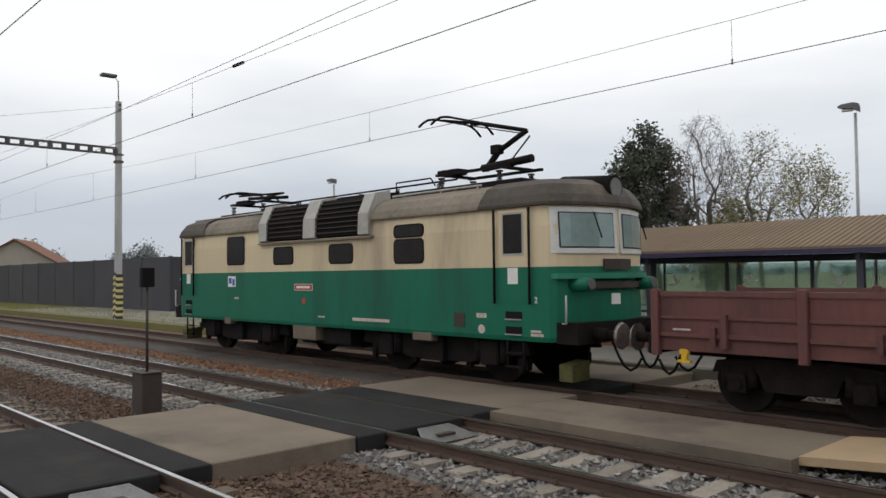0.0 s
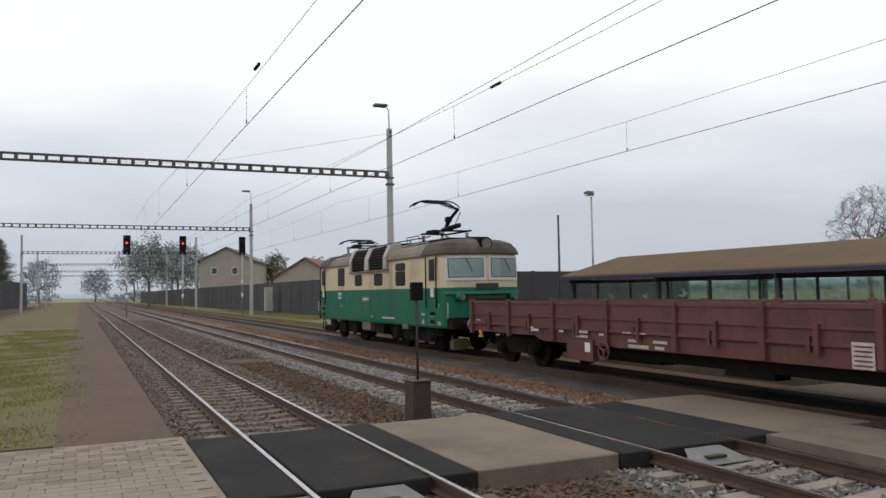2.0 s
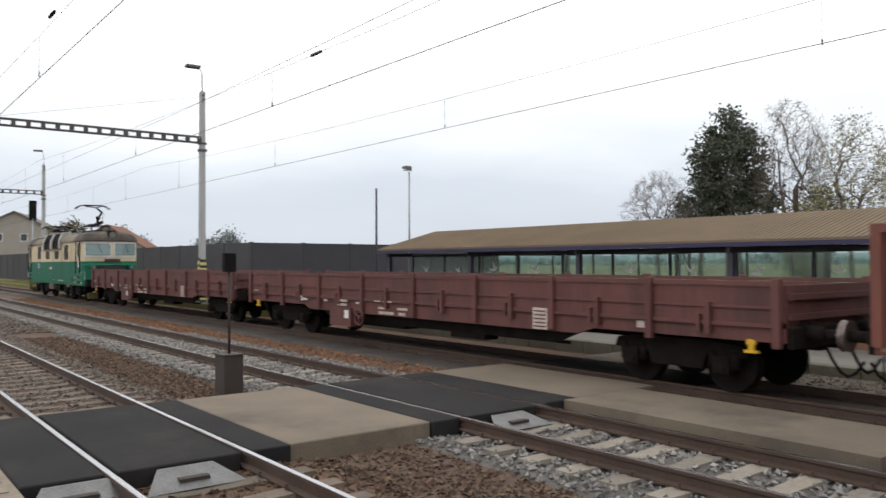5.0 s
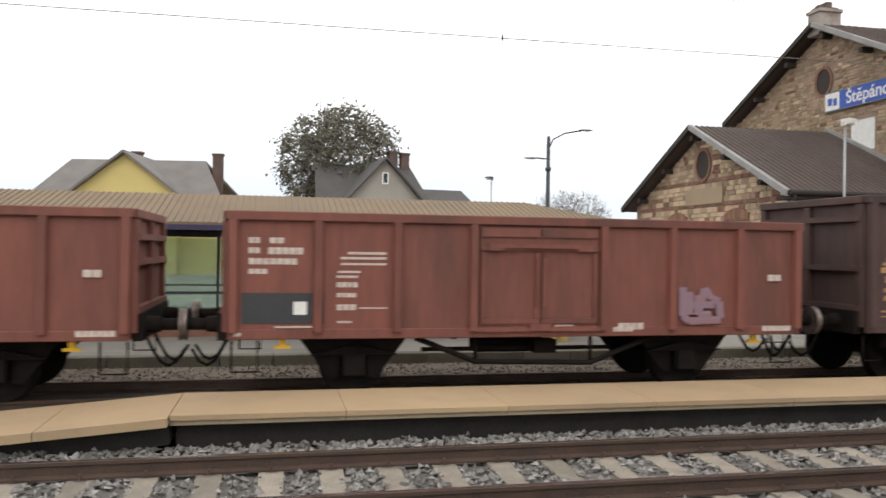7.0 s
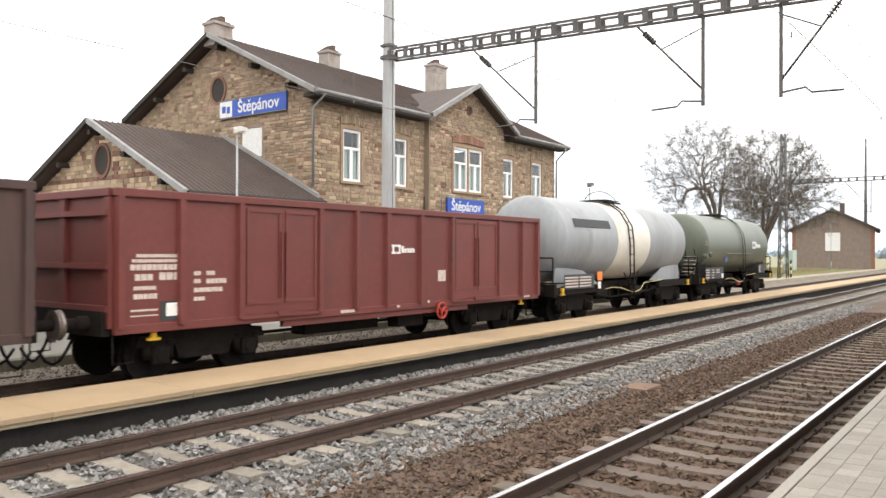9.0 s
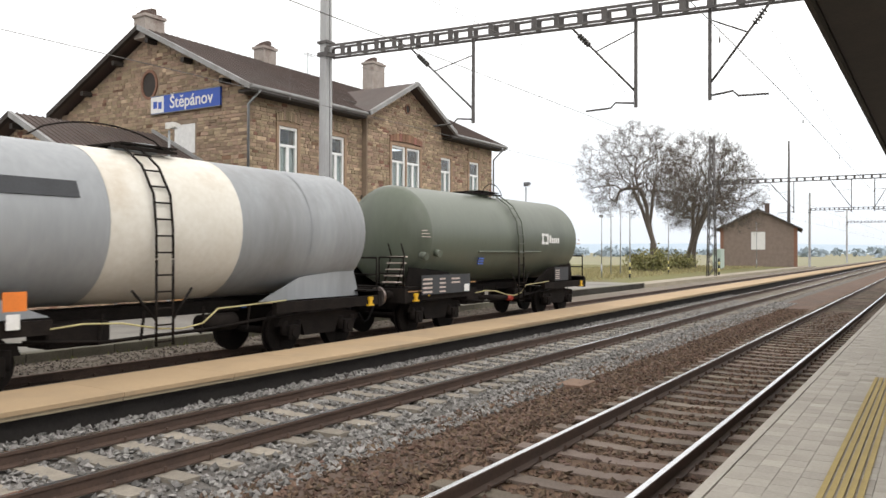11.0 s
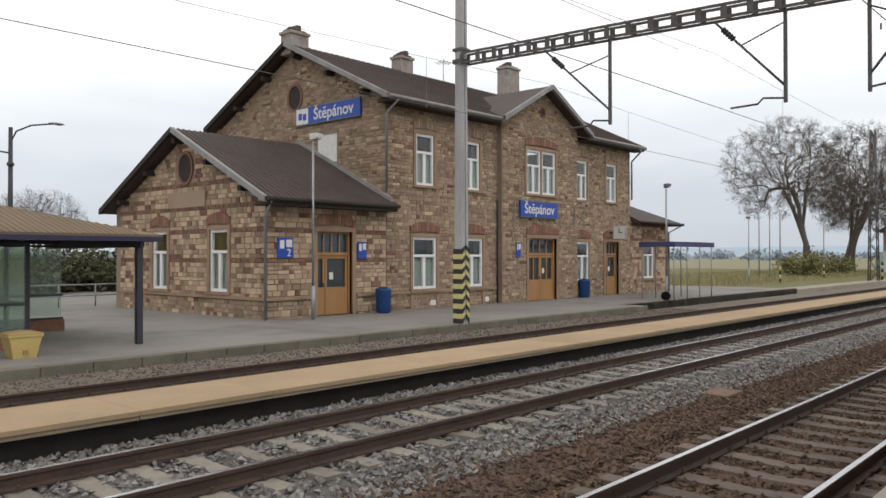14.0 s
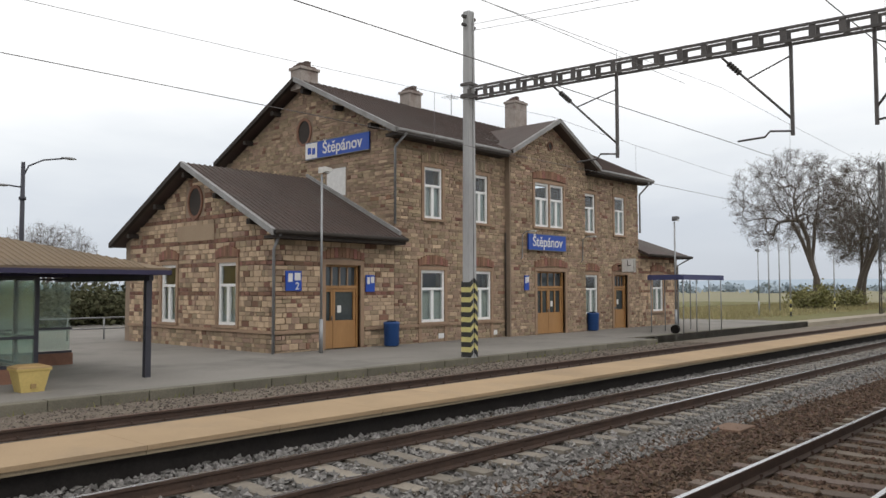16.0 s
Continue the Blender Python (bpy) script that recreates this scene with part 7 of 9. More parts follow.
glazing(-26.3, 7.05, 18.9, 2.05)
glazing(-26.3, 9.4, 22.7, 2.1)
part("brick_base", B(6.93, 7.17, 19.03, 22.57, PZ, PZ + 0.32), "brick", shel, "low red-brick base")
for a, b in ((18.95, 20.17), (20.17, 21.40), (21.40, 22.60)):
    g = part("glass_panel", B(7.044, 7.056, a + 0.05, b - 0.05, PZ + 0.40, 2.36), "glass_green", shel, "greenish safety glass")
    g.visible_shadow = False
    part("mullion", B(7.0, 7.1, a - 0.05, a + 0.05, PZ + 0.325, 2.48), "post", shel)
for z in (PZ + 0.325, 1.05, 2.40):
    part("glazing_rail", B(7.01, 7.09, 18.95, 22.6, z + 0.002, z + 0.062), "post", shel)
# white bird silhouettes stuck on the glass
rb = random.Random(4)
for i in range(16):
    x, z = -25.4 + i * 2.05, 1.84 + rb.uniform(-0.05, 0.06)
    bm = bmesh.new()
    k, tilt = rb.uniform(0.20, 0.28), rb.uniform(-0.9, 0.9)
    pts = [(-1.0, 0.55), (-0.45, 0.25), (-0.15, 0.0), (0.0, 0.75), (0.25, 0.9), (0.22, 0.1), (0.7, 0.0), (0.2, -0.2), (-0.25, -0.22), (-0.7, 0.1)]
    prism(bm, [(x + k * (u * math.cos(tilt) - v * math.sin(tilt)), z + k * (u * math.sin(tilt) + v * math.cos(tilt))) for u, v in pts], 1, 18.885, 18.892)
    tagged(part("bird_sticker", bm, "white", shel, "white bird silhouette sticker"))
for x in (-20.5, -12.0, -3.0, 4.0):
    b = thing("bench", "dark slatted bench inside the shelter", "bench", (x, 21.8, PZ))
    for k in range(4):
        part("slat", B(-1.0, 1.0, -0.28 + 0.14 * k, -0.17 + 0.14 * k, 0.42, 0.46), "post", b)
    for s in (-0.8, 0.8):
        part("leg", B(s - 0.03, s + 0.03, -0.25, 0.22, 0.0, 0.419), "post", b)

g = thing("grit_bin", "yellow plastic grit bin with a brownish lid by the shelter", "grit bin", (6.3, 17.2, PZ))
bm = bmesh.new()
loft(bm, [[(sx * w, sy * d, z) for sx, sy in ((-1, -1), (1, -1), (1, 1), (-1, 1))] for w, d, z in ((0.22, 0.19, 0.0), (0.31, 0.25, 0.42), (0.34, 0.27, 0.44), (0.34, 0.27, 0.48))], smooth=False)
part("tub", bm, "grit", g)
bm = bmesh.new()
loft(bm, [[(sx * w, sy * d, z) for sx, sy in ((-1, -1), (1, -1), (1, 1), (-1, 1))] for w, d, z in ((0.35, 0.28, 0.482), (0.33, 0.26, 0.51), (0.20, 0.15, 0.55))], smooth=False)
part("lid", bm, "grit_lid", g, "brownish yellow lid")
part("hatch", B(-0.05, 0.05, -0.235, -0.20, 0.08, 0.17), "grit_lid", g)


# ---- low railing behind the station wing ----
r = thing("railing", "low grey tubular railing behind the station wing", "railing", (0, 33.0, PZ))
for z in (0.45, 0.9):
    part("rail", C((6.0, 0, z), (19.5, 0, z), 0.03, 8), "galva", r)
for k in range(10):
    part("post", C((6.0 + 1.5 * k, 0, 0), (6.0 + 1.5 * k, 0, 0.93), 0.035, 8), "galva", r)


# ---- lamps ----
def platform_lamp(x, y, h, label, head="lamp_head", rz=0.0, z=PZ):
    l = thing("platform_lamp", label, "lamp post", (x, y, z), rz, group="platform lamps")
    bm = bmesh.new()
    cyl(bm, (0, 0, 0), (0, 0, 1.1), 0.065, 12)
    cyl(bm, (0, 0, 1.1), (0, 0, h - 0.15), 0.042, 10, 0.036)
    part("pole", bm, "galva", l, "thin grey pole")
    bm = bmesh.new()
    loft(bm, [[(x_, sy * w, h + z_) for sy, z_ in ((-1, a), (1, a), (1, b), (-1, b))] for x_, w, a, b in ((-0.40, 0.05, 0.03, 0.06), (-0.30, 0.11, -0.01, 0.09), (-0.04, 0.13, -0.05, 0.11), (0.08, 0.09, -0.12, 0.08), (0.11, 0.05, -0.12, 0.0))], smooth=False)
    hd = part("head", bm, head, l, "slanting lamp head")
    part("diffuser", B(-0.30, -0.06, -0.08, 0.08, h - 0.085, h - 0.045), "frame_white", hd, "pale diffuser")


platform_lamp(16.42, 20.39, 6.0, "platform lamp with a white slanting head by the station", "lamp_white", radians(180))
platform_lamp(34.6, 16.9, 5.35, "platform lamp with a grey head near the platform end", rz=radians(180))
platform_lamp(-7.26, 21.1, 6.15, "grey platform lamp behind the waiting shelter", rz=radians(10))
platform_lamp(-28.0, 19.9, 6.15, "grey platform lamp beyond the waiting shelter", rz=radians(10))
platform_lamp(61.5, 23.2, 5.0, "thin lamp with a dark round head by the field")
platform_lamp(112.0, 20.5, 6.0, "far platform lamp on the grass")
platform_lamp(12.4, 45.0, 6.3, "distant street lamp with a dark head")
s = thing("street_lamp", "double-armed concrete street lamp behind the station", "street lamp", (14.0, 39.6, PZ))
part("pole", C((0, 0, 0), (0, 0, 8.1), 0.14, 12, 0.09), "post", s, "dark concrete pole")
bm = bmesh.new()
tube(bm, [(0, 0, 7.4), (0.25, 0, 7.95), (0.9, 0, 8.3), (1.9, 0, 8.5)], 0.04, 8)
tube(bm, [(0, 0, 6.9), (-0.7, 0, 6.95)], 0.04, 8)
part("arm", bm, "post", s)
for x, z in ((2.1, 8.52), (-0.95, 6.93)):
    bm = bmesh.new()
    loft(bm, [[(x + dx, k * math.cos(a), z + 0.4 * k * math.sin(a)) for a in (2 * math.pi * i / 10 for i in range(10))] for dx, k in ((-0.38, 0.05), (-0.2, 0.15), (0.15, 0.17), (0.36, 0.05))])
    part("head", bm, "galva", s, "oval lamp head")
part("collar", C((0, 0, 6.3), (0, 0, 6.45), 0.16, 12), "post", s)
p = thing("pole", "plain slender grey pole beyond the shelter", "pole", (-34.0, 22.1, PZ))
part("shaft", C((0, 0, 0), (0, 0, 5.85), 0.07, 10, 0.05), "post", p)

# ---- overhead line ----
def lattice_beam(parent, y0, y1, z, dep=0.30, w=0.30, slope=0.0):
    bm = bmesh.new()
    for sx in (-w / 2, w / 2):
        for sz in (0, dep):
            box(bm, sx - 0.03, sx + 0.03, y0, y1, z + sz - 0.03, z + sz + 0.03)
    n = int((y1 - y0) / 0.62)
    for i in range(n + 1):
        y = y0 + (y1 - y0) * i / n
        for sx in (-w / 2, w / 2):
            box(bm, sx - 0.02, sx + 0.02, y - 0.07, y + 0.07, z + 0.031, z + dep - 0.031)
    for v in bm.verts:
        v.co.z -= slope * (y1 - v.co.y)
    return part("beam", bm, "beam", parent, "dark riveted lattice beam")


def twin_mast(parent, y, h, z0, stripes):
    for s in (-1, 1):
        bm = bmesh.new()
        k = 0.14
        loft(bm, [[(s * (0.02 + k * t[0]), y + k * 1.2 * t[1], z) for t in ((0, -1), (1, -0.8), (1, 0.8), (0, 1))] for z, k in ((z0, 0.15), (h, 0.115))], smooth=False)
        part("mast_leg", bm, "mast", parent, "grey tubular mast leg")
    part("mast_collar", boxes((-0.19, 0.19, y - 0.19, y + 0.19, 8.0, 8.12), (-0.19, 0.19, y - 0.19, y + 0.19, 8.38, 8.46)), "beam", parent)
    part("crossarm", boxes((-0.30, 0.30, y - 0.04, y + 0.04, h - 0.22, h - 0.14), (-0.30, 0.30, y - 0.04, y + 0.04, h - 0.48, h - 0.40)), "beam", parent)
    if stripes:
        for s in (-1, 1):
            for k in range(15):
                a = z0 + 0.02 + k * 0.15
                bm = bmesh.new()
                o = 0.192 if k < 9 else 0.186
                x0, x1 = (0.016, 0.175) if s > 0 else (-0.175, -0.016)
                up = 0.13
                vs = []
                for z_, in ((a,), (a + 0.15,)):
                    for x_, y_ in ((x0, -o), (x1, -o * 0.9), (x1, o * 0.9), (x0, o)):
                        vs.append(bm.verts.new((x_, y + y_, z_ + (up if (x_ == x0) == (s > 0) else 0.0))))
                for q in ((0, 1, 2, 3), (7, 6, 5, 4), (0, 1, 5, 4), (1, 2, 6, 5), (2, 3, 7, 6), (3, 0, 4, 7)):
                    bm.faces.new([vs[i] for i in q])
                part("hazard_stripe", bm, "hazard_y" if k % 2 else "hazard_b", parent, "yellow hazard stripe" if k % 2 else "black hazard stripe")


def hanger(parent, yt, yp, z):
    """A drop post under the beam with insulated strut and steady arm over one track."""
    bm = bmesh.new()
    box(bm, -0.035, 0.035, yp - 0.035, yp + 0.035, 5.58, z)
    part("drop_post", bm, "beam", parent)
    bm = bmesh.new()
    tube(bm, [(0, yt, z), (0, yp, 5.95)], 0.028)
    m = (yt * 0.62 + yp * 0.38, z * 0.62 + 5.95 * 0.38)
    tube(bm, [(0, yp, 7.4), (0, m[0], m[1])], 0.018)
    d = (1 if yt > yp else -1)
    tube(bm, [(0, yp, 5.68), (0, yp + d * 0.5, 5.74), (0, yp + d * 0.62, 5.62), (0, yp + d * 1.25, 5.60)], 0.024)
    part("strut", bm, "beam", parent)
    bm = bmesh.new()
    for k in range(5):
        t = 0.12 + 0.035 * k
        p = Vector((0, yt + (yp - yt) * t, z + (5.95 - z) * t))
        cyl(bm, p, p + Vector((0, (yp - yt) * 0.012, (5.95 - z) * 0.012)), 0.075, 8)
    part("insulator", bm, "beam", parent)


def lattice_mast(parent, y, h):
    bm = bmesh.new()
    half = lambda z: 0.36 - 0.2 * z / h
    for sx in (-1, 1):
        for sy in (-1, 1):
            tube(bm, [(sx * half(0), y + sy * half(0), -0.2), (sx * half(h), y + sy * half(h), h)], 0.05)
    n = 16
    for k in range(n):
        za, zb = h * k / n, h * (k + 1) / n
        a, b = half(za), half(zb)
        e = 1 if k % 2 else -1
        for s in (-1, 1):
            tube(bm, [(s * a, y - e * a, za), (s * b, y + e * b, zb)], 0.03)
            tube(bm, [(-e * a, y + s * a, za), (e * b, y + s * b, zb)], 0.03)
    part("lattice_post", bm, "beam", parent, "dark steel lattice mast")
    for k in range(5):
        part("band", C((0.4, y - 0.55, 0.1 + 0.3 * k), (0.4, y - 0.55, 0.4 + 0.3 * k), 0.09, 8), "hazard_y" if k % 2 else "hazard_b", parent)


def portal(x, y0, y1, h, z, stripes, z0, full=True, lamp=False):
    p = thing("catenary_portal", "overhead-line portal of grey masts and a dark lattice beam", "catenary portal", (x, 0, 0), group="overhead-line portals")
    if x == 74.0:
        lattice_mast(p, y1, h)
    else:
        twin_mast(p, y1, h, z0, stripes)
    twin_mast(p, y0, h, 0.0, False)
    slope = 0.030 if x == 18.3 else 0.0
    lattice_beam(p, y0 + 0.15, y1 - 0.15, z, slope=slope)
    if full:
        for yt, yp in ((YC, 10.5), (YB, 6.06), (YA, 4.35)):
            hanger(p, yt, yp, z - slope * (y1 - yp))
    if lamp:
        bm = bmesh.new()
        tube(bm, [(0, y1, h), (-0.05, y1, h + 1.05), (-0.1, y1 - 0.15, h + 1.25)], 0.03)
        part("lamp_arm", bm, "galva", p)
        part("lamp_head", B(-0.32, 0.12, y1 - 0.85, y1 - 0.1, h + 1.22, h + 1.36, bev=0.03), "lamp_head", p, "flat lamp on the mast top")
    return p


portal(18.3, -7.0, 15.62, 10.7, 7.98, True, PZ)
portal(-40.5, -7.2, 15.45, 11.15, 8.45, True, 0.06, False, True)
portal(-79.7, -7.0, 15.5, 11.2, 8.5, False, 0.0, False, True)
portal(74.0, -7.0, 17.4, 12.8, 8.3, True, 0.0, True)
for x in (-125, -170, -215, -260, 128, 185):
    portal(x, -7.5, 16.0, 11.0, 8.4, False, 0.0, False)

line = thing("overhead_wires", "thin dark overhead contact and carrying wires", "overhead wire")
SPANS = [-260, -215, -170, -125, -79.7, -40.5, 18.3, 74.0, 128, 185, 240]


def cable(bm, pts, r):
    tube(bm, pts, r, 5)


for yt in (YA, YB, YC):
    bm = bmesh.new()
    pts = [(x, yt + (0.2 if i % 2 else -0.2), 5.60) for i, x in enumerate(SPANS)]
    cable(bm, pts, 0.0078)
    part("contact_wire", bm, "wire", line)
    bd = bmesh.new()
    for a, b in zip(SPANS, SPANS[1:]):
        n = 12
        L = b - a
        sag = 0.55 * (L / 55) ** 2
        pts = [(a + L * k / n, yt, 6.95 - sag * 4 * (k / n) * (1 - k / n)) for k in range(n + 1)]
        bm = bmesh.new()
        cable(bm, pts, 0.0047)
        part("carrying_wire", bm, "wire", line)
        for k in range(1, n, 2):
            x, _, z = pts[k]
            cyl(bd, (x, yt, 5.6), (x, yt, z), 0.004, 4, caps=False)
            cyl(bd, (x, yt, 5.59), (x, yt, 5.68), 0.016, 5)
    part("droppers", bd, "wire", line)["kind"] = "stuff"
bm = bmesh.new()
cable(bm, [(18.3, 15.6, 10.3), (18.3, 9.0, 9.75), (18.3, -7, 10.3)], 0.007)
bm2 = bmesh.new()
cable(bm2, [(18.3, 15.6, 10.1), (18.3, 9.0, 9.55), (18.3, -7, 10.1)], 0.007)
part("feeder_wire", bm2, "wire", line)
part("feeder_wire", bm, "wire", line)
bm = bmesh.new()
cable(bm, [(-40.5, 15.45, 10.9), (-42.5, 5.5, 9.0), (-44, -8, 8.9)], 0.007)
part("feeder_wire", bm, "wire", line)
bm = bmesh.new()
cable(bm, [(-79.7, YB, 6.9), (-58, YB + 0.1, 6.35), (-21, YB + 0.15, 6.45), (-11, YB + 0.3, 6.7), (18.3, YB + 0.9, 7.2)], 0.006)
part("feeder_wire", bm, "wire", line)
for p in ((-14.1, YB, 6.36), (-15.2, YA, 6.55)):
    bm = bmesh.new()
    cyl(bm, (p[0] - 0.20, p[1] + 0.05, p[2]), (p[0] + 0.20, p[1] + 0.05, p[2]), 0.032, 8)
    part("wire_clamp", bm, "black", line)

# ---- signals and cabinets down the line ----
for x, y, lit in ((-84.0, 4.15, True), (-84.0, 9.45, True), (-84.0, 15.4, False)):
    s = thing("light_signal", "tall railway light signal with a black hooded head" + (" showing red" if lit else ""), "railway signal", (x, y, 0), group="signals down the line")
    part("pole", C((0, 0, 0), (0, 0, 6.6), 0.07, 10), "galva", s, "grey pole with white bands")
    for z in (1.8, 3.2):
        part("pole_band", C((0, 0, z), (0, 0, z + 0.5), 0.076, 10), "white", s, "white band")
    part("head", B(-0.06, 0.06, -0.33, 0.33, 6.3, 8.2, bev=0.02), "black", s, "black signal head")
    for k in range(4):
        z = 6.6 + 0.42 * k
        part("lens", C((0.06, 0, z), (0.10, 0, z), 0.10, 12), "red_lamp" if lit and k == 2 else "black", s, "lit red lens" if lit and k == 2 else "dark lens")
d = thing("shunting_signal", "thin post with small black lamp on a rusty box", "railway signal", (-13.75, 5.75, GZ))
part("base_box", B(-0.22, 0.22, -0.18, 0.18, 0.0, 0.74, bev=0.015), "brown_box", d, "rusty brown steel box")
part("box_lid", B(-0.24, 0.24, -0.20, 0.20, 0.741, 0.76), "brown_box", d)
part("post", C((0, 0, 0.76), (0, 0, 2.3), 0.025, 8), "brown_box", d, "thin dark post")
part("head", boxes((-0.06, 0.06, -0.11, 0.11, 2.24, 2.58), (-0.10, -0.06, -0.08, 0.08, 2.30, 2.52)), "black", d, "small black lamp head")
c = thing("relay_cabinet", "pale grey relay cabinet by the barrier", "cabinet", (-88.0, 19.0, 0.0))
part("body", B(-0.4, 0.4, -0.4, 0.4, 0, 2.9, bev=0.03), "light_grey", c)
part("base", B(-0.45, 0.45, -0.45, 0.45, 0.0, 0.3), "concrete", c)
c = thing("relay_cabinet", "pale green cabinet beside the far masts", "cabinet", (104.0, 23.6, 0.0))
part("body", B(-1.0, 1.0, -0.5, 0.5, 0.1, 2.6, bev=0.03), "cabinet", c)
part("plinth", B(-1.1, 1.1, -0.55, 0.55, -0.2, 0.099), "concrete", c)
M["cover"] = mat("rusty_concrete_cover", (0.20, 0.125, 0.085), (0.14, 0.09, 0.064), 0.9, s1=3, s2=30, bump=0.2)
c = thing("inspection_cover", "small rusty concrete cover in the stony ground", "cover", (13.32, 5.5, GZ + 0.02))
part("slab", B(-0.36, 0.36, -0.24, 0.24, 0, 0.05, bev=0.01), "cover", c)

# ---- noise barriers ----
def barrier(x0, y0, x1, y1, h, label):
    b = thing("noise_barrier", label, "noise barrier", kind="structure")
    L = math.hypot(x1 - x0, y1 - y0)
    n = max(1, round(L / 4))
    a = math.atan2(y1 - y0, x1 - x0)
    mo = me_ = None
    for i in range(n):
        x, y = x0 + (x1 - x0) * i / n, y0 + (y1 - y0) * i / n
        if mo is None:
            mo = part("panel", boxes((0.08, L / n - 0.08, -0.07, 0.07, 0.3, h), (0.08, L / n - 0.08, -0.09, 0.09, 0.0, 0.299)), "noise", b, "dark grey absorbing panel", at=(x, y, 0))
            mo.rotation_euler = (0, 0, a)
            me_ = part("panel_post", B(-0.08, 0.08, -0.1, 0.1, 0, h + 0.05), "plate_dark", b, at=(x, y, 0))
            me_.rotation_euler = (0, 0, a)
        else:
            again(mo, (x, y, 0), rz=a)
            again(me_, (x, y, 0), rz=a)


barrier(-260, 17.0, -46.5, 20.9, 3.42, "long dark grey noise barrier along the railway")
barrier(-46.5, 20.9, -49.0, 44.0, 3.42, "dark grey noise barrier turning away from the railway")
barrier(-207, -11.3, -60.0, -20.4, 5.5, "dark grey noise barrier on the other side of the line")

# ---- near platform canopy ----
c = thing("platform_canopy", "dark brown canopy roof over the near platform", "canopy")
part("roof", B(4.0, 60, -4.0, 0.80, 4.08, 4.30, bev=0.02), "eaves", c, "dark boarded roof underside")
part("fascia", B(4.0, 60, 0.802, 0.84, 4.02, 4.36), "eaves", c)
for k in range(6):
    part("column", B(7 + 9 * k, 7.2 + 9 * k, -3.3, -3.1, 0.445, 4.08), "post", c)

# ---- far platform end: blue canopy, track-side bits ----
M["sign_dull"] = mat("dull_blue_board", (0.055, 0.06, 0.15), (0.045, 0.05, 0.12), 0.6, s1=3, s2=20, bump=0.03)
c = thing("small_canopy", "open bicycle canopy with a blue fascia on thin posts", "canopy", (34.4, 16.4, PZ))
part("roof", B(0, 4.4, 0, 1.8, 2.62, 2.68), "post", c)
part("fascia", boxes((-0.02, 4.42, -0.03, 0.0, 2.48, 2.72), (-0.04, -0.02, 0.0, 1.8, 2.48, 2.72)), "sign_dull", c, "dull blue fascia board")
for x in (0.1, 1.5, 2.9, 4.3):
    for y in (0.08, 1.7):
        part("post", C((x, y, 0), (x, y, 2.62), 0.028, 8), "galva", c, "thin grey post")
t = thing("rolled_hose_drum", "dark round drum at the lamp post foot", "drum", (34.2, 16.75, PZ))
part("drum", C((-0.08, 0, 0.20), (0.10, 0, 0.20), 0.20, 16), "black", t)
for x, y in ((62.0, 21.0), (78.0, 22.5)):
    p = thing("marker_post", "short post with yellow and black bands", "post", (x, y, 0))
    part("shaft", C((0, 0, 0), (0, 0, 5.5), 0.06, 8), "galva", p)
    for k in range(4):
        part("band", C((0, 0, 0.1 + 0.3 * k), (0, 0, 0.4 + 0.3 * k), 0.075, 8), "hazard_y" if k % 2 else "hazard_b", p)
for x, y, h in ((70, 25.5, 6.6), (74, 26.0, 6.8)):
    p = thing("pole", "thin grey pole by the field", "pole", (x, y, 0))
    part("shaft", C((0, 0, 0), (0, 0, h), 0.06, 8), "galva", p)
p = thing("lattice_tower", "slender far radio pole", "pole", (152, 22.4, 0))
part("shaft", C((0, 0, 0), (0, 0, 22.0), 0.35, 8, 0.15), "beam", p)


# ---- houses and sheds ----
def house(x, y, w, d, eave, ridge, wall, roof, label, gable_to_track=True, rz=0.0, chim=(), windows=(), over=0.5):
    """A house with a gable towards the railway: the ridge runs along its own y."""
    h = thing("house", label, "house", (x, y, 0), rz)
    bm = bmesh.new()
    prism(bm, [(-w / 2, -0.3), (w / 2, -0.3), (w / 2, eave), (0, ridge - 0.25), (-w / 2, eave)], 1, 0, d)
    part("wall", bm, wall, h, "plastered walls")
    k = (ridge - eave) / (w / 2)
    for s in (-1, 1):
        bm = bmesh.new()
        roof_plane(bm, (s * (w / 2 + over), -over, eave - over * k + 0.1), (s * (w / 2 + over), d + over, eave - over * k + 0.1), (0, d + over, ridge), (0, -over, ridge), 0.2)
        part("roof", bm, roof, h, "tiled roof slope")
    for cx, cy, ch in chim:
        c = part("chimney", boxes((cx - 0.35, cx + 0.35, cy - 0.3, cy + 0.3, eave, ch), (cx - 0.42, cx + 0.42, cy - 0.37, cy + 0.37, ch + 0.001, ch + 0.15)), "sooty_brick", h, "sooty brick chimney")
    for wx, wz, ww, wh in windows:
        f = part("window", B(wx - ww / 2, wx + ww / 2, -0.06, 0.0, wz, wz + wh), "upvc", h, "white window frame")
        part("pane", B(wx - ww / 2 + 0.1, wx + ww / 2 - 0.1, -0.07, -0.061, wz + 0.1, wz + wh - 0.1), "door_pane", f)
    return h


h = house(-10.6, 60, 7.4, 12, 6.0, 8.95, "plaster_yellow", "tile_roof", "yellow-plastered house with a grey tiled roof", chim=((5.6, 4.0, 9.1), (-1.2, 6.0, 9.4)), windows=((0, 4.2, 1.2, 1.5),), rz=radians(-10))
bm = bmesh.new()
for s in (-1, 1):
    roof_plane(bm, (-7.2, 5 + s * 4.6, 5.6), (6.8, 5 + s * 4.6, 5.6), (4.4, 5, 8.8), (-5.9, 5, 8.8), 0.2)
part("roof", bm, "tile_roof", h, "grey tiled cross roof")
part("wall", B(-6.3, 6.2, 1.2, 9.0, -0.3, 5.5), "plaster_yellow", h)
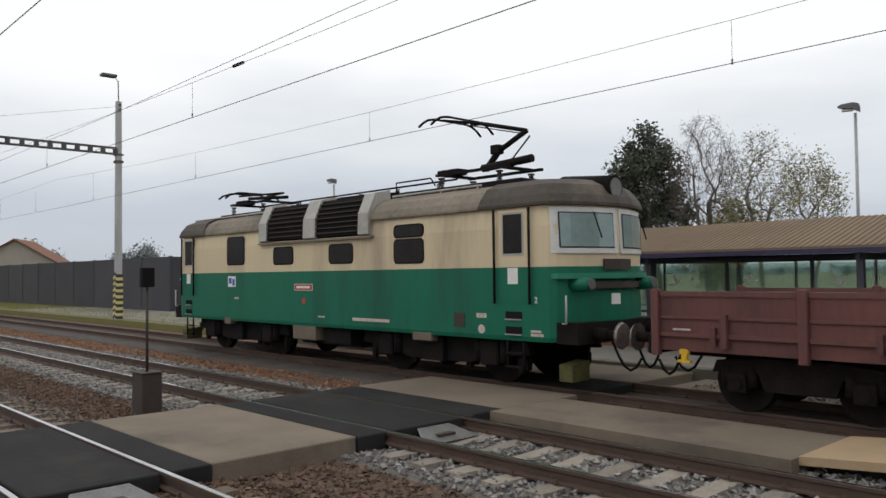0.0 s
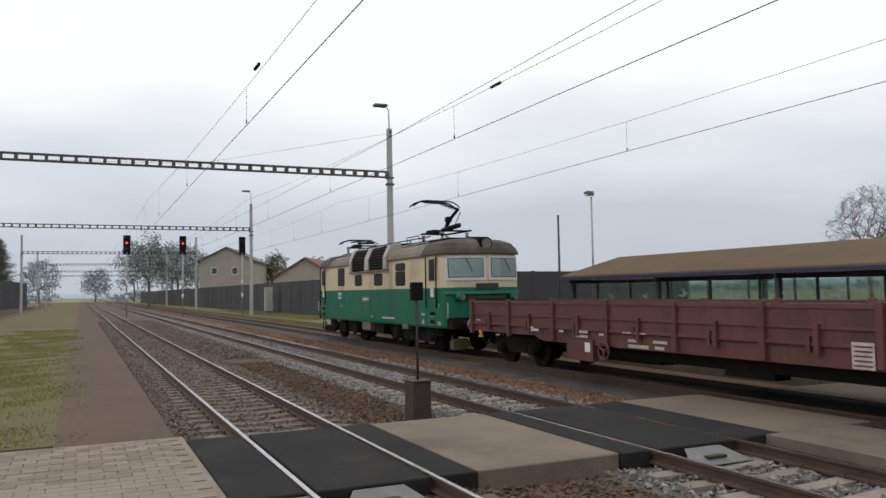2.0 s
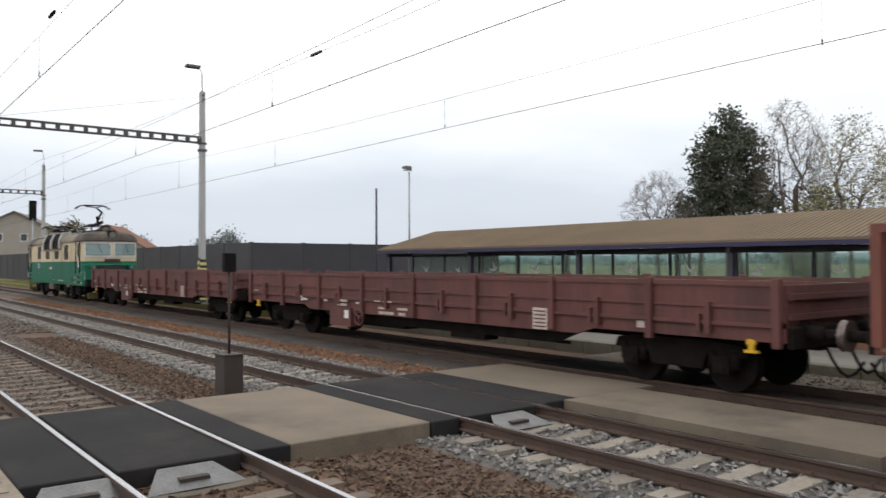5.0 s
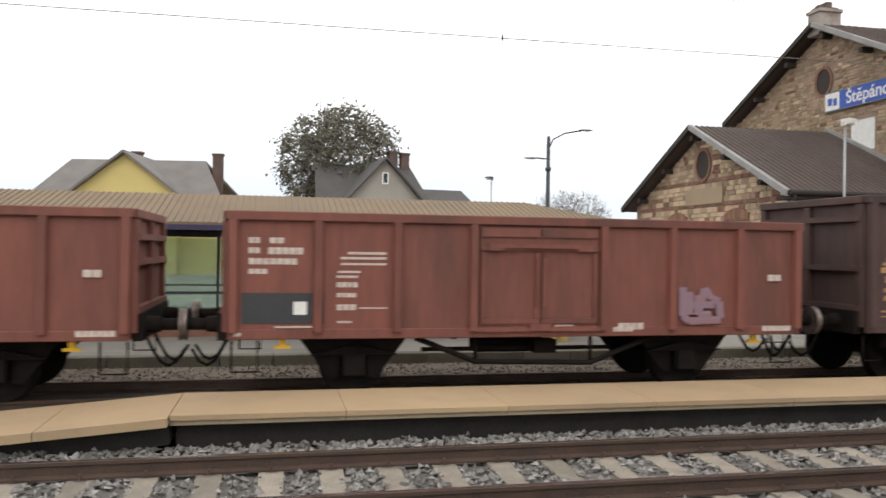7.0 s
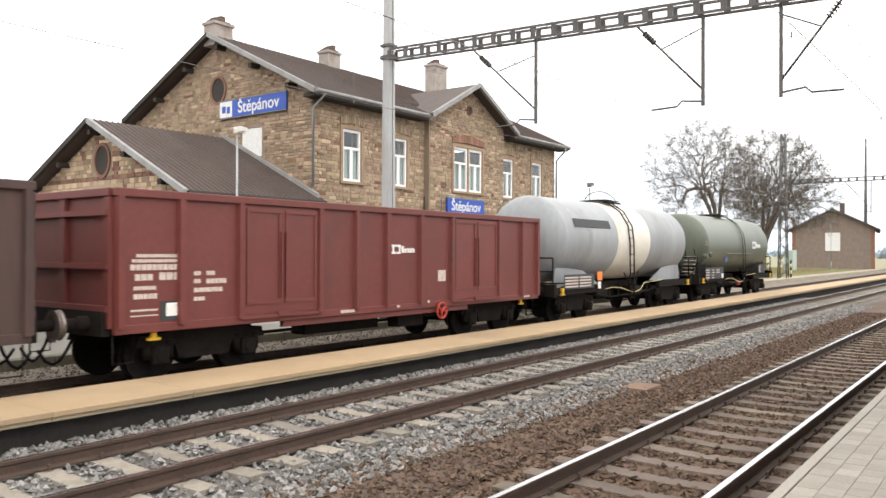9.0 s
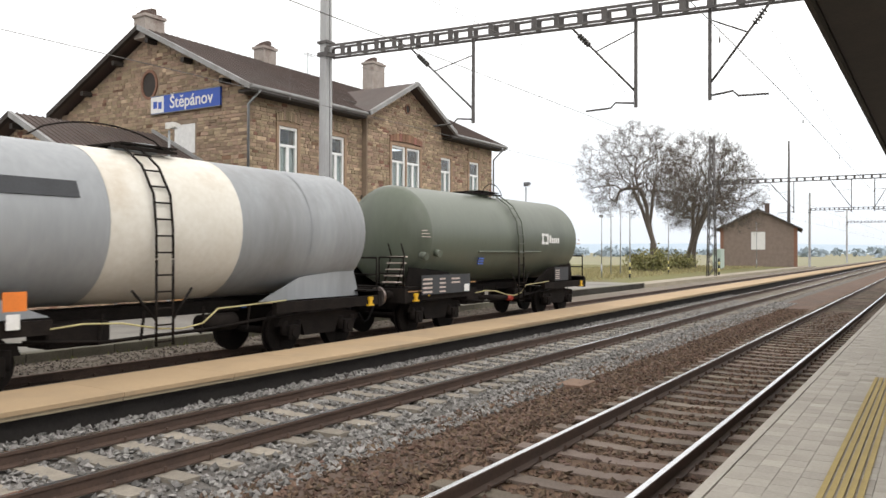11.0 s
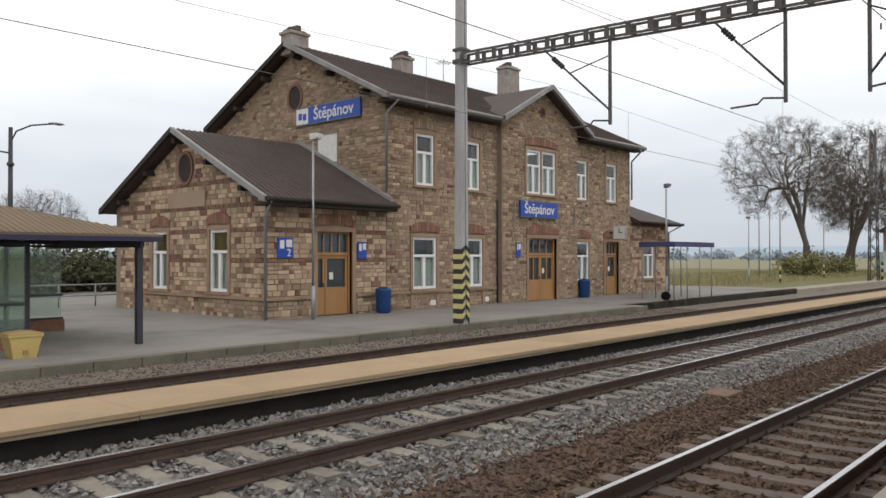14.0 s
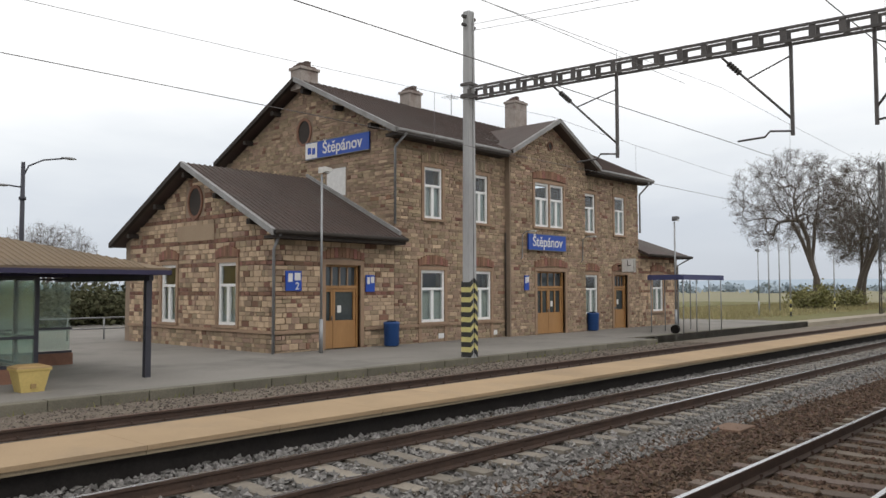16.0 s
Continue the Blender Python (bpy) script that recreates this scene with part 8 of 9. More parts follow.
h = house(8.0, 59, 6.2, 12, 5.6, 9.05, "plaster_grey", "tile_dark", "grey-plastered house with steep dark gables", chim=((2.2, 6.0, 10.1), (3.2, 6.0, 10.0)), windows=((0, 4.4, 1.3, 1.4), (0, 7.0, 0.5, 0.9)), rz=radians(7))
bm = bmesh.new()
for s in (-1, 1):
    roof_plane(bm, (-4.9, 6 + s * 4.2, 5.6), (4.4, 6 + s * 4.2, 5.6), (3.7, 6, 8.95), (-4.3, 6, 8.95), 0.2)
    roof_plane(bm, (4.2, 6 + s * 3.6, 5.4), (8.6, 6 + s * 3.6, 5.4), (8.3, 6, 7.2), (3.9, 6, 7.2), 0.2)
part("roof", bm, "tile_dark", h, "dark slate cross roof")
part("wall", B(-4.2, 7.2, 2.4, 9.6, -0.3, 5.5), "plaster_grey", h)
house(-160.0, 26.3, 10.5, 18, 9.0, 11.7, "plaster_grey", "tile_roof", "hazy grey house beyond the barrier", rz=radians(70), windows=((-2.4, 6.2, 1.2, 1.4), (1.6, 6.2, 1.2, 1.4)))
house(-129.0, 34.0, 11.0, 10, 4.8, 8.2, "plaster_grey", "tile_red", "low house with a red tiled roof behind the barrier", rz=radians(60))
M["shed_wall"] = mat("brown_brick_shed", (0.245, 0.19, 0.158), (0.18, 0.14, 0.118), 0.92, s1=2, s2=20, bump=0.3)
h = house(128.0, 23.2, 11.0, 18, 6.0, 8.9, "shed_wall", "tile_dark", "brown brick goods shed with a low dark gable roof", rz=radians(-82), chim=((1.0, 9.0, 10.0),), over=0.7)
part("boarded_window", B(-1.0, 1.0, -0.08, -0.01, 2.6, 5.3), "white", h, "white boarded window")
for x in (-5.5, 5.0):
    part("wall_corner", B(x, x + 0.5, -0.06, -0.004, -0.2, 5.9), "brick", h, "brick corner strip")


# ---- trees ----
def branch_mesh(seed, height, spread, levels, forks, lean=0.0, trunk=0.16, first=0.3, up=0.35):
    """Tapered limbs that fork again and again; returns vertices, faces and the twig ends."""
    rng = random.Random(seed)
    V, F, tips = [], [], []

    def limb(p, d, L, r, lev):
        n = 5 if lev == 0 else 3 if lev < 3 else 1
        k = 7 if lev == 0 else 5 if lev < 2 else 3
        prev = None
        for i in range(n + 1):
            t = i / n
            rr = r * (1 - 0.55 * t) if lev < levels else r * (1 - 0.8 * t)
            a = d.orthogonal().normalized()
            b = d.cross(a)
            ring = len(V)
            for j in range(k):
                q = 2 * math.pi * j / k
                V.append(tuple(p + (a * math.cos(q) + b * math.sin(q)) * rr))
            if prev is not None:
                for j in range(k):
                    F.append((prev + j, prev + (j + 1) % k, ring + (j + 1) % k, ring + j))
            prev = ring
            if i < n:
                if lev < levels and t >= (first if lev == 0 else 0.25):
                    for _ in range(forks if lev else max(1, forks - 1)):
                        if rng.random() < 0.75:
                            fork(p, d, L * (1 - 0.45 * t), rr, lev)
                bend = 0.10 if lev == 0 else 0.28
                d = (d + Vector((rng.uniform(-bend, bend), rng.uniform(-bend, bend), rng.uniform(-bend, bend) + (0.03 if lev else 0)))).normalized()
                p = p + d * (L / n)
        tips.append((p, d, lev))
        if lev < levels:
            for _ in range(forks):
                fork(p, d, L * 0.85, r * 0.5, lev)

    def fork(p, d, L, r, lev):
        side = Vector((rng.uniform(-1, 1), rng.uniform(-1, 1), rng.uniform(-0.25, 0.6)))
        nd = (d * up + side * spread).normalized()
        if nd.z < -0.2:
            nd.z = 0.05
        limb(p, nd.normalized(), L * rng.uniform(0.45, 0.72), r * rng.uniform(0.45, 0.65), lev + 1)

    limb(Vector((0, 0, -0.2)), Vector((lean, 0, 1)).normalized(), height * 0.62, trunk, 0)
    top = max(v[2] for v in V)
    s = height / top
    V = [(x * s, y * s, z * s) for x, y, z in V]
    tips = [(p * s, d, l) for p, d, l in tips]
    return V, F, tips


def leaf_mesh(seed, spots, per, size, scatter, flat=1.0, thin=0.55):
    """Small leaf clumps, each three tilted little blades, round the given spots."""
    rng = np.random.default_rng(seed)
    spots = np.array(spots, float)
    n = len(spots) * per
    c = np.repeat(spots, per, axis=0) + rng.normal(0, scatter, (n, 3)) * (1, 1, flat)
    a = rng.normal(0, 1, (n, 3))
    a /= np.linalg.norm(a, axis=1)[:, None]
    b = np.cross(a, rng.normal(0, 1, (n, 3)))
    b /= np.linalg.norm(b, axis=1)[:, None]
    s = size * rng.uniform(0.5, 1.3, (n, 1))
    V = np.concatenate([c - a * s, c + b * s * thin, c + a * s, c - b * s * thin + np.cross(a, b) * s * thin * 0.45], axis=1).reshape(-1, 3)
    F = np.arange(n * 4).reshape(-1, 4)
    return V.tolist(), F.tolist()


def tree(x, y, height, label, seed, leaf=None, per=3, size=0.12, scatter=0.3, spread=0.8, levels=4, forks=2, bark="bark", trunk=0.2, first=0.3, lean=0.0, up=0.35, z=0.0, keep=1.0, wide=1.0, twigs=0, twig=0.35):
    t = thing("tree", label, "tree", (x, y, z), random.Random(seed).uniform(0, 6))
    V, F, tips = branch_mesh(seed, height, spread, levels, forks, lean, trunk, first, up)
    V = [(a * wide, b * wide, c) for a, b, c in V]
    me = bpy.data.meshes.new("trunk")
    me.from_pydata(V, [], F)
    me.materials.append(M[bark])
    o = new("trunk", me)
    o.parent, o["label"] = t, "forking trunk and bare twigs"
    if twigs:
        spots = [(p.x * wide, p.y * wide, p.z) for p, d, l in tips if l >= levels - 2]
        LV, LF = leaf_mesh(seed + 1, spots, twigs, twig, twig * 0.9, 1.0, 0.02)
        me = bpy.data.meshes.new("brushwood")
        me.from_pydata(LV, [], LF)
        me.materials.append(M[bark])
        o = new("brushwood", me)
        o.parent, o["label"], o["kind"] = t, "fine bare twigs", "stuff"
    if leaf:
        spots = [(p.x * wide, p.y * wide, p.z) for p, d, l in tips if l >= levels - 1]
        rng = random.Random(seed)
        spots = [s for s in spots if rng.random() < keep]
        LV, LF = leaf_mesh(seed, spots, per, size, scatter)
        me = bpy.data.meshes.new("crown")
        me.from_pydata(LV, [], LF)
        me.materials.append(M[leaf])
        o = new("crown", me)
        o.parent, o["label"] = t, "loose crown of small leaves"
    return t


def crown_tree(x, y, height, label, seed, centre, radii, tips, trunk, leaf=None, per=0, size=0.1, scatter=0.3, bark="bark", stems=1, base=0.25, twigs=3, twig=0.45, hollow=0.35):
    """A tree grown outwards into an uneven crown: each new limb starts at the nearest older one."""
    t = thing("tree", label, "tree", (x, y, -0.2))
    rng = np.random.default_rng(seed)
    c, r = np.array(centre, float), np.array(radii, float)
    pts = []
    lumps = rng.normal(0, 1, (9, 3))
    lumps /= np.linalg.norm(lumps, axis=1)[:, None]
    amp = rng.uniform(-0.16, 0.2, 9)
    while len(pts) < tips:
        d = rng.normal(0, 1, 3)
        d /= np.linalg.norm(d)
        if d[2] < -0.75:
            continue
        edge = 1 + float(np.sum(amp * np.exp(-4 * (1 - lumps @ d))))
        pts.append(c + d * r * edge * rng.uniform(hollow ** 3, 1) ** (1 / 3))
    pts = np.array(pts)
    fork = np.array((0, 0, height * base))
    P, parent = [np.array((0, 0, 0.0)), fork * 0.5 + np.array((0.05, 0.06, 0)), fork], [-1, 0, 1]
    for k in range(stems):
        a = rng.uniform(0, 6.28) if stems == 1 else 6.28 * k / stems + rng.uniform(-0.4, 0.4)
        q = 2
        for j in range(1, 5):
            goal = c + np.array((math.cos(a), math.sin(a), 0.2)) * r * (0.32 if stems > 1 else 0.06) * j / 4
            P.append(fork + (goal - fork) * j / 4 + rng.normal(0, 0.12, 3))
            parent.append(q)
            q = len(P) - 1
    order = np.argsort(np.linalg.norm((pts - c * (1, 1, 0.8)) / r, axis=1))
    buf = np.zeros((len(P) + 4 * tips, 3))
    buf[:len(P)] = P
    n = len(P)
    aim = np.zeros_like(buf)
    for i in range(1, n):
        e = buf[i] - buf[parent[i]]
        aim[i] = e / max(1e-6, float(np.linalg.norm(e))) * 0.6
    for i in order:
        p = pts[i]
        d = p - buf[2:n]
        L = np.linalg.norm(d, axis=1)
        ahead = np.sum(d * aim[2:n], axis=1) / np.maximum(L, 1e-6)
        cost = L * (2.3 - 1.3 * ahead) + 0.15 * np.linalg.norm(buf[2:n] - fork, axis=1)
        b = 2 + int(np.argmin(cost))
        m = 3 if L[b - 2] > 1.2 else 2
        a0, last = buf[b].copy(), b
        for j in range(1, m + 1):
            u = j / m
            q = a0 + (p - a0) * u + (rng.normal(0, 0.045, 3) * L[b - 2] if j < m else 0)
            q[2] += 0.05 * L[b - 2] * math.sin(3.1416 * u)
            buf[n] = q
            aim[n] = (p - a0) / max(1e-6, L[b - 2])
            parent.append(last)
            last = n
            n += 1
    weight = np.zeros(n)
    kids = np.bincount(np.array(parent[1:]), minlength=n)
    weight[kids == 0] = 1
    for i in range(n - 1, 0, -1):
        weight[parent[i]] += weight[i]
    rad = np.maximum(0.011, trunk * (weight / weight[0]) ** 0.5)
    V, F = [], []
    for i in range(1, n):
        a, b = buf[parent[i]], buf[i]
        d = b - a
        L = np.linalg.norm(d)
        if L < 1e-4:
            continue
        d /= L
        s = np.cross(d, (0.31, 0.52, 0.79))
        s /= np.linalg.norm(s)
        w = np.cross(d, s)
        k = 8 if rad[i] > 0.1 else 5 if rad[i] > 0.04 else 3
        ra = min(rad[parent[i]], rad[i] * 1.35) if parent[i] else rad[i] * 1.35
        o = len(V)
        for e, rr in ((a, ra), (b, rad[i])):
            for j in range(k):
                q = 2 * math.pi * j / k
                V.append(tuple(e + (s * math.cos(q) + w * math.sin(q)) * rr))
        for j in range(k):
            F.append((o + j, o + (j + 1) % k, o + k + (j + 1) % k, o + k + j))
    me = bpy.data.meshes.new("trunk")
    me.from_pydata(V, [], F)
    me.materials.append(M[bark])
    o = new("trunk", me)
    o.parent, o["label"] = t, "forking trunk and limbs"
    ends = buf[:n][(kids == 0) | (rad[:n] < 0.03)]
    if twigs:
        LV, LF = leaf_mesh(seed + 1, ends, twigs, twig, twig * 0.5, 1.0, 0.03)
        me = bpy.data.meshes.new("brushwood")
        me.from_pydata(LV, [], LF)
        me.materials.append(M[bark])
        o = new("brushwood", me)
        o.parent, o["label"], o["kind"] = t, "fine bare twigs", "stuff"
    if leaf:
        LV, LF = leaf_mesh(seed, ends, per, size, scatter)
        me = bpy.data.meshes.new("crown")
        me.from_pydata(LV, [], LF)
        me.materials.append(M[leaf])
        o = new("crown", me)
        o.parent, o["label"] = t, "crown of small leaves"
    return t


def conifer(x, y, height, label, seed, z=0.0, width=0.32):
    t = thing("tree", label, "tree", (x, y, z))
    rng = random.Random(seed)
    bm = bmesh.new()
    cyl(bm, (0, 0, -0.2), (0, 0, height * 0.97), height * 0.02, 8, 0.03)
    spots = []
    zz = height * 0.16
    while zz < height:
        k = 1 - zz / height
        L = height * width * (0.06 + 0.86 * k ** 0.8) * rng.uniform(0.5, 1.15)
        for j in range(6):
            a = rng.uniform(0, 6.28)
            e = Vector((math.cos(a) * L, math.sin(a) * L, rng.uniform(-0.1, 0.35) * L))
            p = Vector((0, 0, zz))
            cyl(bm, p, p + e, 0.05 * k + 0.012, 4, 0.008, caps=False)
            for m in range(5):
                if rng.random() < 0.85:
                    q = p + e * (0.35 + 0.65 * m / 4)
                    spots.append((q.x, q.y, q.z))
        zz += height * rng.uniform(0.018, 0.036)
    part("trunk", bm, "bark", t, "dark straight trunk")
    V, F = leaf_mesh(seed, spots, 34, 0.17, 0.42, 0.6, 0.16)
    me = bpy.data.meshes.new("crown")
    me.from_pydata(V, [], F)
    me.materials.append(M["needle"])
    o = new("crown", me)
    o.parent, o["label"] = t, "ragged dark needles"


crown_tree(-32.3, 51.0, 12.6, "ragged dark pine behind the shelter", 3, (0, 0, 8.4), (2.5, 2.5, 4.3), 130, 0.24, "needle", 60, 0.15, 0.36, twigs=0)
crown_tree(-31.6, 51.6, 8.6, "dark pine with low spreading limbs", 7, (0, 0, 5.2), (3.4, 2.6, 2.8), 90, 0.2, "needle", 50, 0.15, 0.36, twigs=0)
crown_tree(-35.6, 52.5, 8.0, "lower dark conifer beside the pine", 8, (0, 0, 5.2), (2.3, 2.3, 2.6), 80, 0.2, "needle", 36, 0.15, 0.4, twigs=0)
crown_tree(-36.5, 48.5, 9.4, "bare grey tree beside the pine group", 5, (0, 0, 6.2), (2.6, 2.6, 3.0), 480, 0.14, bark="bark_far", stems=3, base=0.2, twigs=3, twig=0.3)
crown_tree(-27.0, 50.0, 13.4, "tall bare tree with thin upright twigs", 11, (0, 0, 8.6), (2.6, 2.6, 4.6), 560, 0.17, bark="bark", stems=2, base=0.2, twigs=3, twig=0.34)
crown_tree(-23.4, 50.5, 12.0, "slim tree with sparse yellow-green leaves", 12, (0, 0, 7.4), (2.4, 2.4, 4.2), 480, 0.15, "leaf_yellow", 2, 0.09, 0.3, bark="bark_far", stems=2, base=0.2, twigs=2, twig=0.3)
crown_tree(-20.2, 51.0, 10.6, "young tree with sparse yellow leaves", 15, (0, 0, 6.4), (2.2, 2.2, 3.8), 420, 0.13, "leaf_yellow", 3, 0.09, 0.3, bark="bark_far", stems=2, base=0.18, twigs=2, twig=0.3)
tree(-26.0, 52.0, 7.2, "low yellow-green shrubby tree", 17, "leaf_yellow", 5, 0.12, 0.45, spread=0.9, levels=4, forks=3, bark="bark_far", trunk=0.12, first=0.1, twigs=2)
crown_tree(5.0, 68.0, 14.6, "broad round brown-leaved tree behind the houses", 21, (0, 0, 9.4), (5.2, 5.0, 5.0), 700, 0.34, "leaf_dull", 12, 0.17, 0.36, twigs=1, twig=0.4)
crown_tree(19.8, 52.0, 6.6, "small bare bushy tree beyond the shelter", 23, (0, 0, 4.2), (3.2, 3.2, 2.4), 600, 0.16, stems=4, base=0.15, twigs=4, twig=0.3)
crown_tree(90.0, 27.7, 17.2, "large spreading bare tree with sparse brown buds by the platform end", 31, (0, 1.7, 11.2), (6.2, 6.4, 6.4), 1500, 0.36, stems=5, base=0.2, twigs=6, twig=0.42, hollow=0.2)
crown_tree(104.0, 27.5, 18.0, "large dark bare tree with ivy by the platform end", 33, (0, -2.6, 10.6), (6.4, 6.9, 7.3), 1900, 0.42, "leaf_brown", 1, 0.10, 0.3, stems=6, base=0.10, twigs=7, twig=0.42, hollow=0.2)
crown_tree(113.0, 29.0, 13.5, "bare tree behind the goods shed corner", 35, (0, -1.2, 8.8), (4.2, 4.6, 4.6), 900, 0.28, stems=4, base=0.2, twigs=5, twig=0.42)


M["hedge"] = mat("dark_olive_hedge_leaves", (0.070, 0.075, 0.040), (0.10, 0.098, 0.055), 0.85, s1=1, s2=10, bump=0, rnd=0.35, island=True, spec=0.15)


def bush(x, y, w, h, label, seed, leaf="bush", n=260, size=0.16):
    t = thing("bush", label, "bush", (x, y, 0))
    rng = random.Random(seed)
    bm, spots = bmesh.new(), []
    for k in range(26):
        a, r = rng.uniform(0, 6.28), rng.uniform(0.2, 1) ** 0.6
        q = Vector((math.cos(a) * w * r, math.sin(a) * w * r, h * rng.uniform(0.45, 1.0) * (1.15 - 0.6 * r)))
        cyl(bm, (q.x * 0.1, q.y * 0.1, -0.1), q, 0.035, 4, 0.01, caps=False)
        for m in range(4):
            s = q * rng.uniform(0.45, 1.0)
            spots.append((s.x, s.y, max(0.15, s.z)))
    part("stems", bm, "bark", t)
    V, F = leaf_mesh(seed, spots, max(4, n // 26), size, w * 0.16)
    me = bpy.data.meshes.new("foliage")
    me.from_pydata(V, [], F)
    me.materials.append(M[leaf])
    o = new("foliage", me)
    o.parent, o["label"] = t, "dense small leaves"


bush(86.5, 27.0, 2.6, 2.9, "round olive-green bush by the bare trees", 41, n=700)
bush(101.0, 27.5, 2.4, 2.4, "low olive bush at the tree foot", 42, n=400)
bush(17.5, 47.0, 3.0, 2.6, "dark hedge behind the station", 43, "hedge", 1300, 0.17)
bush(22.5, 48.0, 3.2, 2.8, "dark hedge behind the station", 44, "hedge", 1300, 0.17)
for k, (x, y, h, w) in enumerate(((-190, -21.5, 16.5, 0.32), (-192, -15.8, 14.5, 0.42), (-196, -18.4, 13.6, 0.45), (-188, -25.0, 12.0, 0.45))):
    conifer(x, y, h, "dark evergreen beyond the other barrier", 50 + k, width=w)
crown_tree(-180.0, -27.5, 14.5, "olive-green tree beyond the other barrier", 57, (0, 0, 9.0), (4, 4, 5.5), 160, 0.3, "bush", 14, 0.28, 0.6, twigs=0)
crown_tree(-186.0, -33.5, 15.0, "olive-green tree beyond the other barrier", 58, (0, 0, 9.0), (5, 5, 6.0), 160, 0.3, "bush", 14, 0.28, 0.6, twigs=0)
# far_green leaves carry the haze in their paled colour
for k, (x, y, h) in enumerate(((-195, 14.5, 17.5), (-215, 23.0, 17), (-240, 31.0, 15), (-178, 40.0, 10.5), (-172, 47.5, 9.5), (-160, 48.0, 6.6), (-150, 62.0, 7.8), (-155, 60.0, 6.6))):
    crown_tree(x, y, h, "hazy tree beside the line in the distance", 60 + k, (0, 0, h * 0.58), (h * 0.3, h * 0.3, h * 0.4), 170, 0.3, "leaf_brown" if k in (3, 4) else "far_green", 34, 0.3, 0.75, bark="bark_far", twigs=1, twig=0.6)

# the blue-grey leaf colour imitates haze at this distance
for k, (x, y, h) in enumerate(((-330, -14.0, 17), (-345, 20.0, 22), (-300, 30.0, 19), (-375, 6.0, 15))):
    crown_tree(x, y, h, "tree at the far end of the line, coloured pale blue-grey for haze", 90 + k, (0, 0, h * 0.55), (h * 0.36, h * 0.36, h * 0.42), 130, 0.3, "far_blue", 34, 0.4, 1.0, bark="bark_far", twigs=0)

# far woods as one rough band of small clumps, and a hill behind them, haze put into both colours
rng = np.random.default_rng(5)
spots = []
for k in range(700):
    a, R = rng.uniform(0, 2 * math.pi), rng.uniform(420, 900)
    if abs(math.sin(a)) < 0.03:
        continue
    h, w = rng.uniform(2.5, 6), rng.uniform(5, 12)
    for j in range(16):
        spots.append((R * math.cos(a) + rng.normal(0, w * 0.5), R * math.sin(a) + rng.normal(0, w * 0.5), h * rng.uniform(0.1, 0.8)))
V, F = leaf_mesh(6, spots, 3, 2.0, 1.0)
heap("far_woods", V, F, "far_blue", "low band of far woods round the fields, tinted for haze", "woods")
bm = bmesh.new()
ring = []
for k in range(96):
    a = 2 * math.pi * k / 96
    ring.append((a, 14 + 7 * math.sin(3 * a + 0.5) + 4 * math.sin(7 * a)))
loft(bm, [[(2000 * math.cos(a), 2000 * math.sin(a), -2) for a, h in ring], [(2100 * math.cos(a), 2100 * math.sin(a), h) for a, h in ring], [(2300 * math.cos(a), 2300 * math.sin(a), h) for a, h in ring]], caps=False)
tagged(part("backdrop", bm, "haze"), "hills on the horizon, coloured pale blue for haze", "hills", kind="structure")

# dry grass along the field edge and the verges
def tufts(name, x0, x1, y0, y1, n, h, material, label, seed, z=0.0, thick=None):
    rng = np.random.default_rng(seed)
    c = np.stack([rng.uniform(x0, x1, n), rng.uniform(y0, y1, n), np.full(n, z)], 1)
    if thick:
        c = c[rng.random(n) < thick(c[:, 0], c[:, 1])]
        n = len(c)
    d = rng.normal(0, 0.35, (n, 2)) * h
    s = rng.uniform(0.5, 1.3, n) * h
    a = rng.uniform(0, 6.28, n)
    w = 0.012 + 0.02 * h
    side = np.stack([np.cos(a), np.sin(a), np.zeros(n)], 1) * w
    tip = c + np.concatenate([d, s[:, None]], 1)
    V = np.stack([c - side, c + side, tip], 1).reshape(-1, 3)
    heap(name, V.tolist(), np.arange(n * 3).reshape(-1, 3).tolist(), material, label, "grass")


M["blade"] = mat("grass_blade", (0.165, 0.185, 0.045), (0.235, 0.215, 0.075), 0.8, s1=0.5, s2=5, bump=0, rnd=0.4, island=True)
M["straw"] = mat("dry_grass_blade", (0.34, 0.28, 0.15), (0.24, 0.22, 0.10), 0.8, s1=0.5, s2=5, bump=0, rnd=0.4, island=True)
tufts("grass", -60, -13.3, -5, 0.2, 190000, 0.035, "blade", "short patchy grass blades", 71, -0.05, lambda x, y: np.exp(-((y + 2.1 + 0.35 * np.sin(x * 0.7) + 0.25 * np.sin(x * 2.3)) / 1.75) ** 4) * np.clip(0.45 + 0.5 * np.sin(x * 0.9 + 2 * np.sin(y * 1.1)) * np.sin(y * 1.7 + x * 0.37) + 0.25 * np.sin(x * 3.1 + y * 2.3), 0.04, 1))
tufts("grass", -110, -30, 15.6, 20.0, 16000, 0.10, "blade", "short grass blades before the barrier", 72, 0.06)
tufts("grass", 50, 125, 21.5, 40, 22000, 0.32, "straw", "dry unmown grass behind the platform end", 73, -0.03)
tufts("grass", 44, 70, 24, 60, 16000, 0.6, "straw", "tall dry grass of the field edge", 74, -0.2)
tufts("grass", -8, 30, 15.3, 15.5, 300, 0.10, "blade", "weeds at the foot of the kerb", 75, -0.12)

# ---- side track joining in the distance ----
side = thing("track", "side track with rusty rails beyond the grass", "railway track", (0, -9.6, -0.02), kind="structure")
for sy in (-0.75, 0.75):
    bm = bmesh.new()
    prism(bm, rail_profile(0), 0, -320, -42)
    part("rail", bm, "rail", side, "rusty steel rail", at=(0, sy, 0.12))
part("track_bed", B(-320, -42, -2.4, 2.2, -0.1, 0.0), "soil", side, "brown gravel bed")

